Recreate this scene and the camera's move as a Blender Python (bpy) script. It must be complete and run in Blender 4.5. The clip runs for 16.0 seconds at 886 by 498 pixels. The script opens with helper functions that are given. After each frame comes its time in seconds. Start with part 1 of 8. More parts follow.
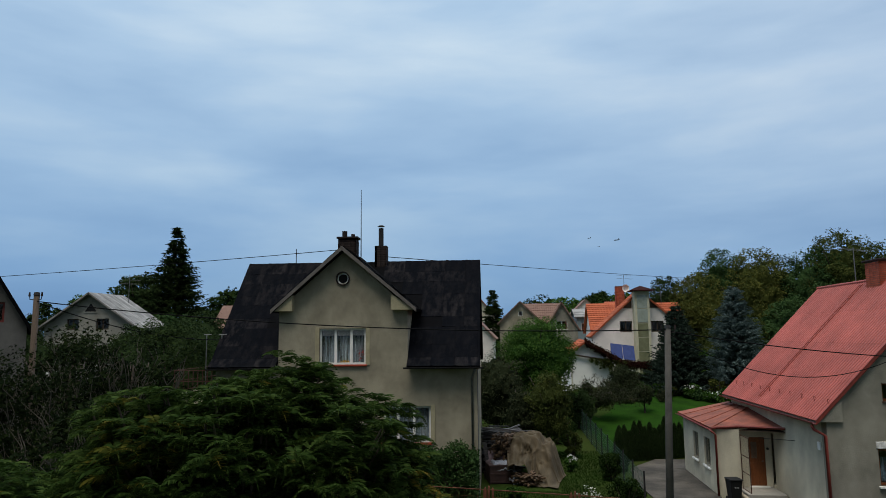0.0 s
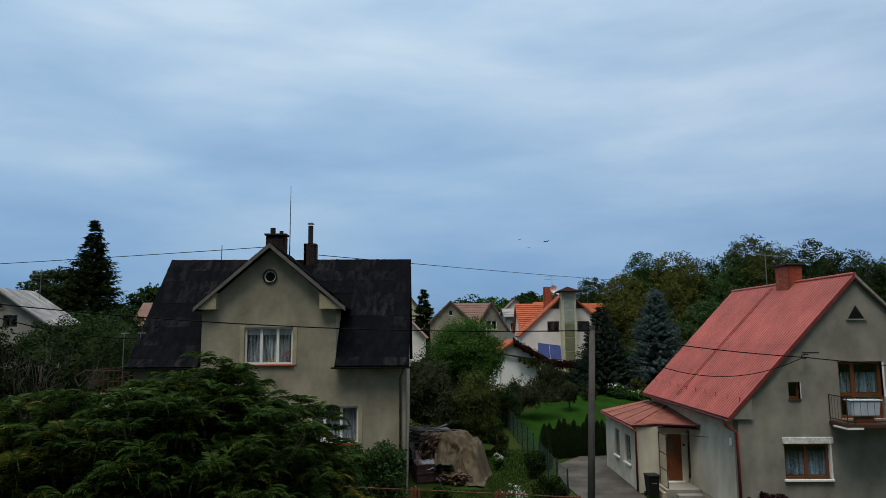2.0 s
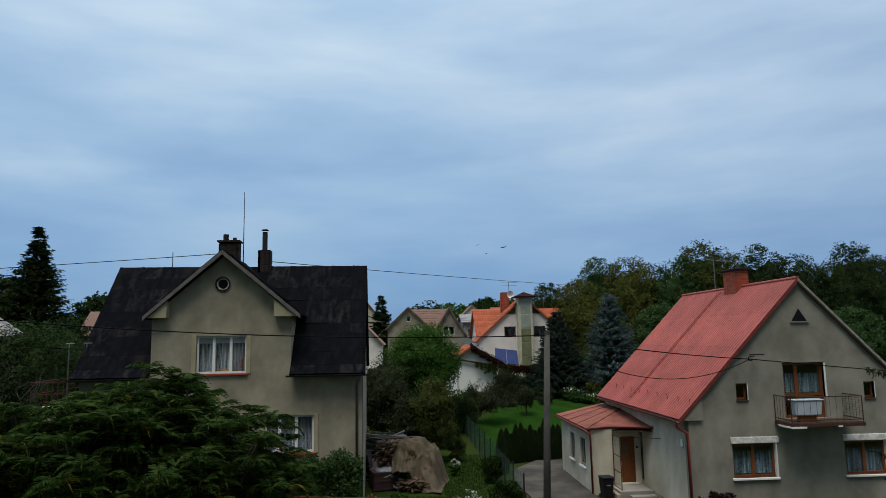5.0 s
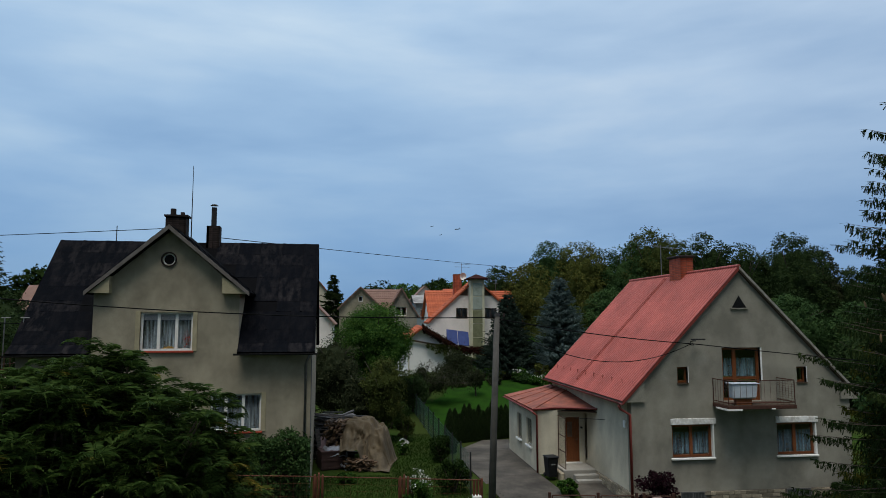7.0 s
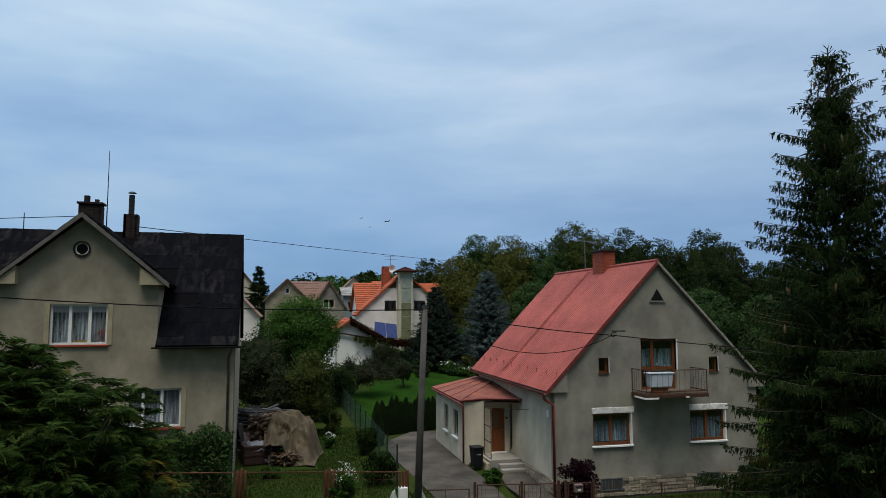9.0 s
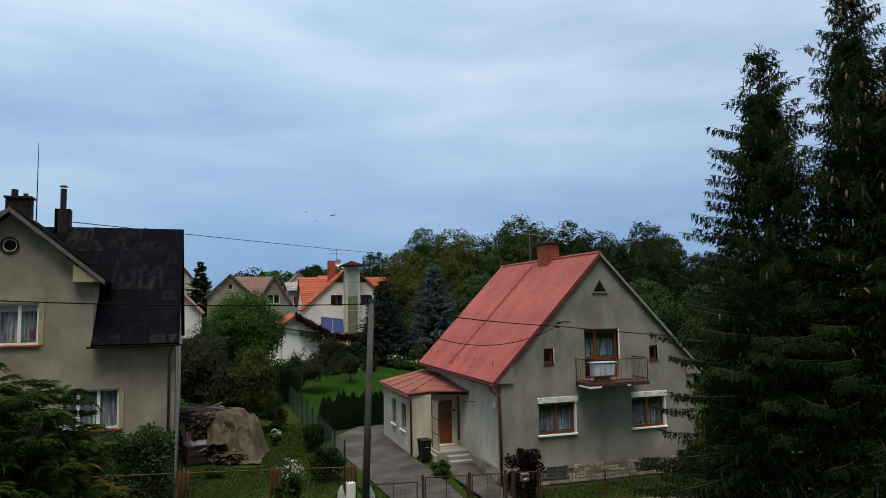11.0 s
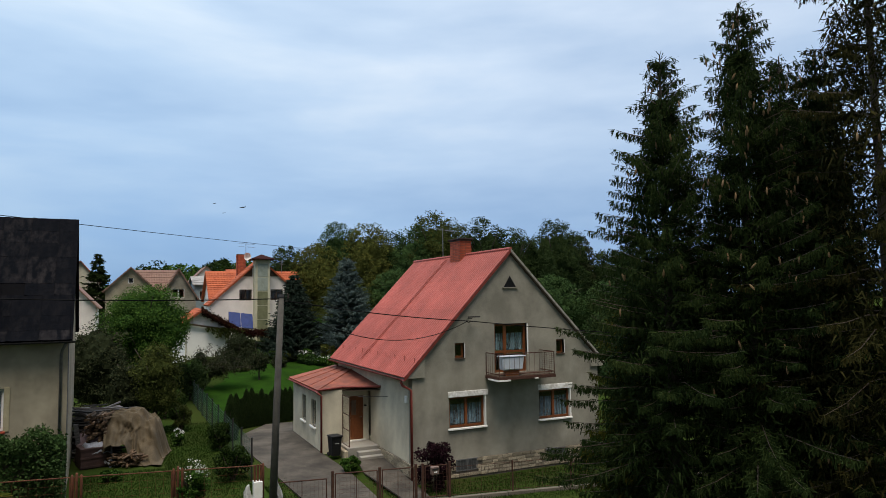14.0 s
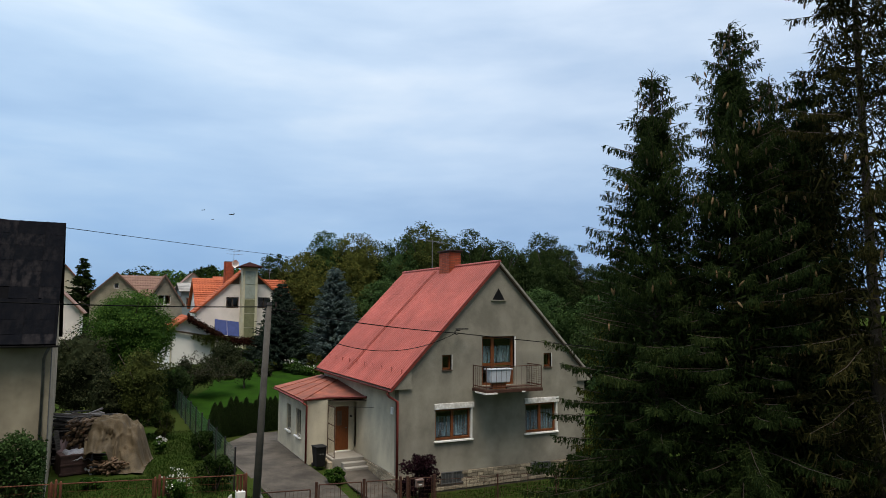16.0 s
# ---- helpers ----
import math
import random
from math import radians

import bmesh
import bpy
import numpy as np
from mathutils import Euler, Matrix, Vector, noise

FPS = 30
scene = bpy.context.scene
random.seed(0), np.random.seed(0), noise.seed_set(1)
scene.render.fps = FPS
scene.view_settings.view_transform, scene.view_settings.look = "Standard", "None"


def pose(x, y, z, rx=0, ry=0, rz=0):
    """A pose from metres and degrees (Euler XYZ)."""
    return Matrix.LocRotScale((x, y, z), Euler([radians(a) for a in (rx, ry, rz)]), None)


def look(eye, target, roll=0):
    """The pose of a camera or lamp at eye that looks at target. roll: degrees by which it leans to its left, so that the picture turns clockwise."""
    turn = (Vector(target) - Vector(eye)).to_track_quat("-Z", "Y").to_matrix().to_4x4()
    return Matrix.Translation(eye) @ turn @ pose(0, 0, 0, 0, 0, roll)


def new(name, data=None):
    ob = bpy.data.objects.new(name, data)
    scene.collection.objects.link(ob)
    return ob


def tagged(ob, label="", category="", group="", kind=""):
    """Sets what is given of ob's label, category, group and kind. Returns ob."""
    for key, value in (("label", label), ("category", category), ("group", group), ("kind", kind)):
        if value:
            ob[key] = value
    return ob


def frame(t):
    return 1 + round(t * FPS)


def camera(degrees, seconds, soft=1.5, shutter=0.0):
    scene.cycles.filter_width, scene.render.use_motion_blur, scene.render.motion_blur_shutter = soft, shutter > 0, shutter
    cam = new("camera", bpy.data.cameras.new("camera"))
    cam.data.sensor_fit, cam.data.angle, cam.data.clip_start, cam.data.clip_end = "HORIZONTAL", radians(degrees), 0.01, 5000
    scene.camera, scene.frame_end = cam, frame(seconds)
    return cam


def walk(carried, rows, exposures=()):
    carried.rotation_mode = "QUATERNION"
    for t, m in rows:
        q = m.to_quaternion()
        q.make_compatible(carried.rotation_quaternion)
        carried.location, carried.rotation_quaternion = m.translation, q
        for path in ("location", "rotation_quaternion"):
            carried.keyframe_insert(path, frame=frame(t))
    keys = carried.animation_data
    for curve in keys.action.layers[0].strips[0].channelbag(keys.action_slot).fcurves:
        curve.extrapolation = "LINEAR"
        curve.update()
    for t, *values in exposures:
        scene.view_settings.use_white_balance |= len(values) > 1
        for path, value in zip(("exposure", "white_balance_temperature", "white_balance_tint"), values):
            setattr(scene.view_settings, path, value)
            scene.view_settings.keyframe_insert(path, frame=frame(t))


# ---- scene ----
EXPOSURES = [(0.0, -0.05, 6450, 8), (3.5, -0.05, 6450, 8), (7.0, -0.09, 6280, 8), (9.5, 0.03, 6450, 9), (12.0, 0.23, 6750, 11), (16.0, 0.36, 6900, 12)]
cam = camera(66.6, 16.0, soft=0.75)
# seconds; the eye; yaw to the left, pitch up, lean to the left (degrees)
ROWS = [
    (0, -0.000, -0.000, 7.110, 5.95, 7.25, -0.62),
    (0.5, 0.016, 0.014, 7.111, 4.54, 7.56, -0.38),
    (1, 0.042, 0.035, 7.117, 3.53, 7.52, -0.50),
    (1.5, 0.046, 0.046, 7.108, 1.84, 7.19, -0.40),
    (2, 0.058, 0.068, 7.141, 0.16, 7.11, -0.38),
    (2.5, 0.045, 0.082, 7.139, -0.30, 7.12, -0.37),
    (3, 0.067, 0.095, 7.134, -1.06, 7.25, -0.51),
    (3.5, 0.063, 0.094, 7.133, -1.27, 7.67, -0.44),
    (6, 0.146, 0.040, 7.155, -5.16, 7.32, -0.72),
    (6.5, 0.153, 0.063, 7.150, -5.78, 6.29, -0.05),
    (7, 0.173, 0.070, 7.148, -7.35, 5.92, -0.08),
    (7.5, 0.149, 0.101, 7.140, -8.96, 5.76, 0.12),
    (8, 0.187, 0.091, 7.131, -10.29, 5.92, -0.12),
    (8.5, 0.213, 0.097, 7.143, -11.64, 5.75, -0.15),
    (9, 0.201, 0.088, 7.143, -13.37, 5.28, -0.08),
    (9.5, 0.212, 0.096, 7.129, -14.67, 4.70, 0.00),
    (12, 0.232, 0.077, 7.151, -20.61, 4.61, -1.11),
    (12.5, 0.253, 0.067, 7.139, -22.16, 4.33, -0.85),
    (13, 0.244, 0.062, 7.140, -23.12, 4.02, -0.90),
    (13.5, 0.252, 0.067, 7.120, -24.27, 4.02, -0.73),
    (14, 0.258, 0.063, 7.146, -25.20, 4.15, -0.82),
    (14.5, 0.247, 0.083, 7.133, -26.32, 4.26, -0.72),
    (15, 0.232, 0.060, 7.145, -26.92, 4.00, -0.74),
    (15.5, 0.215, 0.075, 7.144, -26.42, 3.30, -0.44),
    (16, 0.233, 0.078, 7.141, -26.15, 5.13, 0.31),
]
walk(cam, [(t, pose(x, y, z, 90 + pitch, 0, yaw) @ pose(0, 0, 0, 0, 0, lean)) for t, x, y, z, yaw, pitch, lean in ROWS], EXPOSURES)

# ---- light: an overcast evening sky, a very soft sun behind the cloud ----
def sky_world():
    w = bpy.data.worlds.new("overcast_sky")
    scene.world = w
    w.use_nodes = True
    nt = w.node_tree
    nt.nodes.clear()
    N, L = nt.nodes.new, nt.links.new
    out, bg = N("ShaderNodeOutputWorld"), N("ShaderNodeBackground")
    sky = N("ShaderNodeTexSky")
    sky.sky_type, sky.sun_disc = "NISHITA", False
    sky.sun_elevation, sky.sun_rotation = radians(70), radians(202)
    tint = N("ShaderNodeMixRGB")
    tint.blend_type = "MULTIPLY"
    tint.inputs[0].default_value = 1.0
    tint.inputs[2].default_value = (0.07, 0.07, 0.07, 1)
    L(sky.outputs[0], tint.inputs[1])
    co, mp = N("ShaderNodeTexCoord"), N("ShaderNodeMapping")
    mp.inputs["Rotation"].default_value = (0, radians(-5), radians(14))
    mp.inputs["Scale"].default_value = (1.0, 1.0, 4.0)
    mp.inputs["Location"].default_value = (0.35, 0.1, 0.25)
    L(co.outputs["Generated"], mp.inputs[0])
    big, fine = N("ShaderNodeTexNoise"), N("ShaderNodeTexNoise")
    big.inputs["Scale"].default_value, big.inputs["Detail"].default_value, big.inputs["Roughness"].default_value = 1.7, 5.0, 0.5
    big.inputs["Distortion"].default_value = 0.18
    fine.inputs["Scale"].default_value, fine.inputs["Detail"].default_value = 4.5, 6.0
    L(mp.outputs[0], big.inputs["Vector"]), L(mp.outputs[0], fine.inputs["Vector"])
    mixn = N("ShaderNodeMixRGB")
    mixn.inputs[0].default_value = 0.22
    L(big.outputs["Fac"], mixn.inputs[1]), L(fine.outputs["Fac"], mixn.inputs[2])
    cloud = N("ShaderNodeValToRGB")
    el = cloud.color_ramp.elements
    el[0].position, el[0].color = 0.30, (0.275, 0.435, 0.665, 1)
    el[1].position, el[1].color = 0.73, (0.650, 0.775, 0.890, 1)
    e = el.new(0.50)
    e.color = (0.420, 0.585, 0.790, 1)
    L(mixn.outputs[0], cloud.inputs[0])
    # cloud is thicker and bluer low over the land, paler higher up
    sep, low = N("ShaderNodeSeparateXYZ"), N("ShaderNodeValToRGB")
    L(co.outputs["Generated"], sep.inputs[0])
    le = low.color_ramp.elements
    le[0].position, le[0].color = 0.0, (0.34, 0.49, 0.67, 1)
    le[1].position, le[1].color = 0.42, (1.12, 1.10, 1.08, 1)
    for at, c in ((0.09, (0.53, 0.67, 0.82, 1)), (0.21, (0.82, 0.89, 0.955, 1)), (0.56, (1.2, 1.16, 1.12, 1)), (0.75, (1.75, 1.68, 1.58, 1)), (0.97, (3.0, 2.85, 2.65, 1))):
        e = le.new(at)
        e.color = c
    L(sep.outputs["Z"], low.inputs[0])
    deck = N("ShaderNodeMixRGB")
    deck.blend_type = "MULTIPLY"
    deck.inputs[0].default_value = 1.0
    L(cloud.outputs[0], deck.inputs[1]), L(low.outputs[0], deck.inputs[2])
    # the cloud is thickest and greyest on the far side of the sky, away from the view
    far, north = N("ShaderNodeValToRGB"), N("ShaderNodeMapRange")
    north.inputs[1].default_value, north.inputs[2].default_value = -1.0, 1.0
    L(sep.outputs["Y"], north.inputs[0]), L(north.outputs[0], far.inputs[0])
    fe = far.color_ramp.elements
    fe[0].position, fe[0].color = 0.15, (0.33, 0.305, 0.275, 1)
    fe[1].position, fe[1].color = 0.72, (1, 1, 1, 1)
    grey = N("ShaderNodeMixRGB")
    grey.blend_type = "MULTIPLY"
    grey.inputs[0].default_value = 1.0
    L(deck.outputs[0], grey.inputs[1]), L(far.outputs[0], grey.inputs[2])
    pale, east = N("ShaderNodeValToRGB"), N("ShaderNodeMixRGB")
    L(sep.outputs["X"], pale.inputs[0])
    pale.color_ramp.elements[0].position, pale.color_ramp.elements[0].color = 0.0, (1, 1, 1, 1)
    pale.color_ramp.elements[1].position, pale.color_ramp.elements[1].color = 0.75, (1.30, 1.13, 1.03, 1)
    east.blend_type = "MULTIPLY"
    east.inputs[0].default_value = 1.0
    L(grey.outputs[0], east.inputs[1]), L(pale.outputs[0], east.inputs[2])
    deck = east
    cover = N("ShaderNodeMixRGB")
    cover.inputs[0].default_value = 0.93
    L(tint.outputs[0], cover.inputs[1]), L(deck.outputs[0], cover.inputs[2])
    L(cover.outputs[0], bg.inputs[0])
    bg.inputs[1].default_value = SKY
    L(bg.outputs[0], out.inputs[0])


SKY = 1.0
sky_world()
sun = new("sun", bpy.data.lights.new("sun", "SUN"))
sun.data.energy, sun.data.angle, sun.data.color = 2.5, radians(32), (1.0, 0.92, 0.80)
sun.matrix_world = look((0, 0, 60), (8, 20, 0))


# ---- materials ----
def mat(name, base, dark=None, rough=0.8, scale=3.0, mix=0.5, bump=0.15, fine=40.0, metal=0.0, spec=0.3, rnd=0.0, island=0.0, stretch=(1, 1, 1), streak=0.0):
    """A worn surface: two scales of mottling between two colours, fine relief, and a shade of its own for every piece."""
    m = bpy.data.materials.new(name)
    m.use_nodes = True
    nt = m.node_tree
    N, L = nt.nodes.new, nt.links.new
    b = nt.nodes["Principled BSDF"]
    b.inputs["Roughness"].default_value, b.inputs["Metallic"].default_value = rough, metal
    b.inputs["Specular IOR Level"].default_value = spec
    dark = dark or [c * 0.7 for c in base]
    co, mp = N("ShaderNodeTexCoord"), N("ShaderNodeMapping")
    mp.inputs["Scale"].default_value = stretch
    L(co.outputs["Object"], mp.inputs[0])
    n1, n2 = N("ShaderNodeTexNoise"), N("ShaderNodeTexNoise")
    n1.inputs["Scale"].default_value, n1.inputs["Detail"].default_value = scale, 6
    n1.inputs["Roughness"].default_value = 0.62
    n2.inputs["Scale"].default_value, n2.inputs["Detail"].default_value = fine, 3
    L(mp.outputs[0], n1.inputs["Vector"]), L(mp.outputs[0], n2.inputs["Vector"])
    r1 = N("ShaderNodeMapRange")
    r1.inputs[1].default_value, r1.inputs[2].default_value = 0.5 - 0.28 * mix - 0.04, 0.5 + 0.28 * mix + 0.04
    L(n1.outputs["Fac"], r1.inputs[0])
    c1 = N("ShaderNodeMixRGB")
    c1.inputs[1].default_value, c1.inputs[2].default_value = (*dark, 1), (*base, 1)
    L(r1.outputs[0], c1.inputs[0])
    c2 = N("ShaderNodeMixRGB")
    c2.blend_type = "OVERLAY"
    c2.inputs[0].default_value = 0.35
    L(c1.outputs[0], c2.inputs[1]), L(n2.outputs["Fac"], c2.inputs[2])
    last = c2.outputs[0]
    if streak:
        # rain marks that run down the surface, and broad patches
        sm, sn, sr, sx = N("ShaderNodeMapping"), N("ShaderNodeTexNoise"), N("ShaderNodeMapRange"), N("ShaderNodeMixRGB")
        sm.inputs["Scale"].default_value = (0.8, 0.8, 0.62)
        sn.inputs["Scale"].default_value, sn.inputs["Detail"].default_value, sn.inputs["Roughness"].default_value = 1.1, 8, 0.6
        L(co.outputs["Object"], sm.inputs[0]), L(sm.outputs[0], sn.inputs["Vector"]), L(sn.outputs["Fac"], sr.inputs[0])
        sr.inputs[1].default_value, sr.inputs[2].default_value, sr.inputs[3].default_value, sr.inputs[4].default_value = 0.38, 0.62, 1 - streak, 1 + streak * 0.35
        sx.blend_type = "MULTIPLY"
        sx.inputs[0].default_value = 1.0
        L(last, sx.inputs[1]), L(sr.outputs[0], sx.inputs[2])
        last = sx.outputs[0]
    for amount, node, socket in ((rnd, "ShaderNodeObjectInfo", "Random"), (island, "ShaderNodeNewGeometry", "Random Per Island")):
        if amount:
            g, r, h = N(node), N("ShaderNodeMapRange"), N("ShaderNodeHueSaturation")
            L(g.outputs[socket], r.inputs[0])
            r.inputs[3].default_value, r.inputs[4].default_value = 1 - amount, 1 + amount
            L(r.outputs[0], h.inputs["Value"]), L(last, h.inputs["Color"])
            last = h.outputs[0]
    L(last, b.inputs["Base Color"])
    if bump:
        bp = N("ShaderNodeBump")
        bp.inputs["Strength"].default_value, bp.inputs["Distance"].default_value = bump, 0.02
        L(n2.outputs["Fac"], bp.inputs["Height"]), L(bp.outputs[0], b.inputs["Normal"])
    return m


def leaf_mat(name, base, other, rnd=0.35, rough=0.7, through_light=0.25):
    """Leaves: each one a shade between two greens, letting a little light through."""
    m = bpy.data.materials.new(name)
    m.use_nodes = True
    nt = m.node_tree
    N, L = nt.nodes.new, nt.links.new
    b, out = nt.nodes["Principled BSDF"], nt.nodes["Material Output"]
    g, r, c = N("ShaderNodeNewGeometry"), N("ShaderNodeValToRGB"), N("ShaderNodeTexCoord")
    n = N("ShaderNodeTexNoise")
    n.inputs["Scale"].default_value, n.inputs["Detail"].default_value = 0.5, 3
    L(c.outputs["Object"], n.inputs["Vector"])
    add = N("ShaderNodeMath")
    add.operation = "ADD"
    L(n.outputs["Fac"], add.inputs[0])
    sc = N("ShaderNodeMapRange")
    sc.inputs[3].default_value, sc.inputs[4].default_value = -rnd, rnd
    L(g.outputs["Random Per Island"], sc.inputs[0]), L(sc.outputs[0], add.inputs[1])
    e = r.color_ramp.elements
    e[0].position, e[0].color = 0.2, (*[v * 0.55 for v in base], 1)
    e[1].position, e[1].color = 0.85, (*other, 1)
    k = e.new(0.5)
    k.color = (*base, 1)
    L(add.outputs[0], r.inputs[0]), L(r.outputs[0], b.inputs["Base Color"])
    b.inputs["Roughness"].default_value, b.inputs["Specular IOR Level"].default_value = rough, 0.02
    t, mx = N("ShaderNodeBsdfTranslucent"), N("ShaderNodeMixShader")
    L(r.outputs[0], t.inputs[0])
    mx.inputs[0].default_value = through_light
    L(b.outputs[0], mx.inputs[1]), L(t.outputs[0], mx.inputs[2]), L(mx.outputs[0], out.inputs[0])
    return m


def glass_mat():
    m = bpy.data.materials.new("window_glass")
    m.use_nodes = True
    b = m.node_tree.nodes["Principled BSDF"]
    b.inputs["Transmission Weight"].default_value, b.inputs["Roughness"].default_value = 1.0, 0.01
    b.inputs["IOR"].default_value = 1.45
    return m


def lace_mat(name, base, holes):
    """Net curtain: thin cloth with the shade of upright folds painted in, and a woven flower pattern."""
    m = bpy.data.materials.new(name)
    m.use_nodes = True
    nt = m.node_tree
    N, L = nt.nodes.new, nt.links.new
    b, out = nt.nodes["Principled BSDF"], nt.nodes["Material Output"]
    co, mp, fold, v = N("ShaderNodeTexCoord"), N("ShaderNodeMapping"), N("ShaderNodeTexNoise"), N("ShaderNodeTexVoronoi")
    mp.inputs["Scale"].default_value = (14.0, 14.0, 0.7)
    fold.inputs["Scale"].default_value, fold.inputs["Detail"].default_value = 1.0, 4
    v.inputs["Scale"].default_value = 11.0
    L(co.outputs["Object"], mp.inputs[0]), L(mp.outputs[0], fold.inputs["Vector"]), L(co.outputs["Object"], v.inputs["Vector"])
    # fold shade: colour drops to under half along upright noise bands
    tone, c, flower, add = N("ShaderNodeMapRange"), N("ShaderNodeMixRGB"), N("ShaderNodeMapRange"), N("ShaderNodeMath")
    tone.inputs[1].default_value, tone.inputs[2].default_value = 0.35, 0.65
    c.inputs[1].default_value, c.inputs[2].default_value = (*[k * 0.45 for k in base], 1), (*base, 1)
    L(fold.outputs["Fac"], tone.inputs[0]), L(tone.outputs[0], c.inputs[0]), L(c.outputs[0], b.inputs["Base Color"])
    flower.inputs[1].default_value, flower.inputs[2].default_value, flower.inputs[3].default_value, flower.inputs[4].default_value = 0.15, 0.55, 0.95, 1 - holes
    add.operation = "MULTIPLY"
    L(v.outputs["Distance"], flower.inputs[0]), L(flower.outputs[0], add.inputs[0])
    dense = N("ShaderNodeMapRange")
    dense.inputs[3].default_value, dense.inputs[4].default_value = 0.55, 1.0
    L(tone.outputs[0], dense.inputs[0]), L(dense.outputs[0], add.inputs[1])
    t, mx = N("ShaderNodeBsdfTransparent"), N("ShaderNodeMixShader")
    b.inputs["Roughness"].default_value = 0.9
    L(add.outputs[0], mx.inputs[0]), L(t.outputs[0], mx.inputs[1]), L(b.outputs[0], mx.inputs[2]), L(mx.outputs[0], out.inputs[0])
    return m


GLASS = glass_mat()
LACE = lace_mat("net_curtain", (0.52, 0.64, 0.76), 0.30)
LACE_THIN = lace_mat("thin_net_curtain", (0.33, 0.54, 0.68), 0.35)
PLASTER_GREY = mat("grey_beige_render", (0.33, 0.312, 0.264), (0.243, 0.229, 0.192), rough=0.95, scale=0.9, mix=0.7, fine=45, bump=0.5, streak=0.26)
PLASTER_TAN = mat("tan_render", (0.405, 0.365, 0.275), (0.285, 0.253, 0.190), rough=0.95, scale=0.6, mix=0.75, fine=45, bump=0.45, streak=0.30)
PLASTER_YELLOW = mat("yellowish_trim_render", (0.42, 0.375, 0.25), rough=0.95, scale=2.0)
PLASTER_PALE = mat("pale_cream_render", (0.62, 0.575, 0.455), (0.50, 0.46, 0.365), rough=0.95, scale=0.8, streak=0.18)
PLASTER_WHITE = mat("white_render", (0.90, 0.84, 0.81), (0.83, 0.775, 0.745), rough=0.95, scale=0.6, streak=0.1)
SHED_WHITE = mat("shed_whitewash", (0.90, 0.90, 0.89), (0.80, 0.80, 0.79), rough=0.95, scale=0.8)
WHITE = mat("white_paint", (0.86, 0.86, 0.85), (0.76, 0.76, 0.74), rough=0.5, scale=4, bump=0.05)
BROWN_WOOD = mat("orange_brown_wood", (0.21, 0.070, 0.022), (0.13, 0.040, 0.013), rough=0.45, scale=6, stretch=(6, 6, 1))
DARK_WOOD = mat("weathered_dark_wood", (0.10, 0.07, 0.05), (0.05, 0.035, 0.025), scale=8, stretch=(5, 5, 1))
RED_SHEET = mat("faded_red_sheet_roof", (0.44, 0.098, 0.075), (0.315, 0.069, 0.053), rough=0.6, scale=0.9, mix=0.9, fine=30, bump=0.08, rnd=0.07, streak=0.18)


def shaded_grooves(m, start, length, waves, amount):
    """Shade painted into the colour of the grooves of corrugated sheets, which lie at even steps along the roof."""
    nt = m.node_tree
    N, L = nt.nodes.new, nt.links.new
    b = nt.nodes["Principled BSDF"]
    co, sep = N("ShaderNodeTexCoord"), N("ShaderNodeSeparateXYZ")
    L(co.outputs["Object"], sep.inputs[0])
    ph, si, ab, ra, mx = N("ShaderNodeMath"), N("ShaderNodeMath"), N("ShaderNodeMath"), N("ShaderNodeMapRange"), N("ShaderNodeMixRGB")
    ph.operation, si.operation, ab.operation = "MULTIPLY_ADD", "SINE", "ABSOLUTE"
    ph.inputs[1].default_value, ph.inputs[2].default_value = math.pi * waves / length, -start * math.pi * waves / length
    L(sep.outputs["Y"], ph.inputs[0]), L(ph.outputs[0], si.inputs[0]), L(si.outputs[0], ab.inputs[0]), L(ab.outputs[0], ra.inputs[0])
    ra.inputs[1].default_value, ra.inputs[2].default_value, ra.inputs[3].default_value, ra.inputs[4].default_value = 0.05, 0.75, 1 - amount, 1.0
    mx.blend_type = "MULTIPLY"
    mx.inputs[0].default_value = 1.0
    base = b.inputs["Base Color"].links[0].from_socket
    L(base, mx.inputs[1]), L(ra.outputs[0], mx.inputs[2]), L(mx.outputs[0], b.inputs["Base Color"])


# groove shade multiplied into the red roof's base colour
shaded_grooves(RED_SHEET, -0.12, 10.42, 52, 0.4)
RED_DARK = mat("dark_red_gutter_paint", (0.23, 0.045, 0.035), (0.15, 0.03, 0.025), rough=0.5, scale=5, bump=0.05)
RUST_SHEET = mat("rusty_red_porch_sheet", (0.34, 0.092, 0.052), (0.13, 0.045, 0.030), rough=0.75, scale=2.2, mix=0.8, streak=0.3)


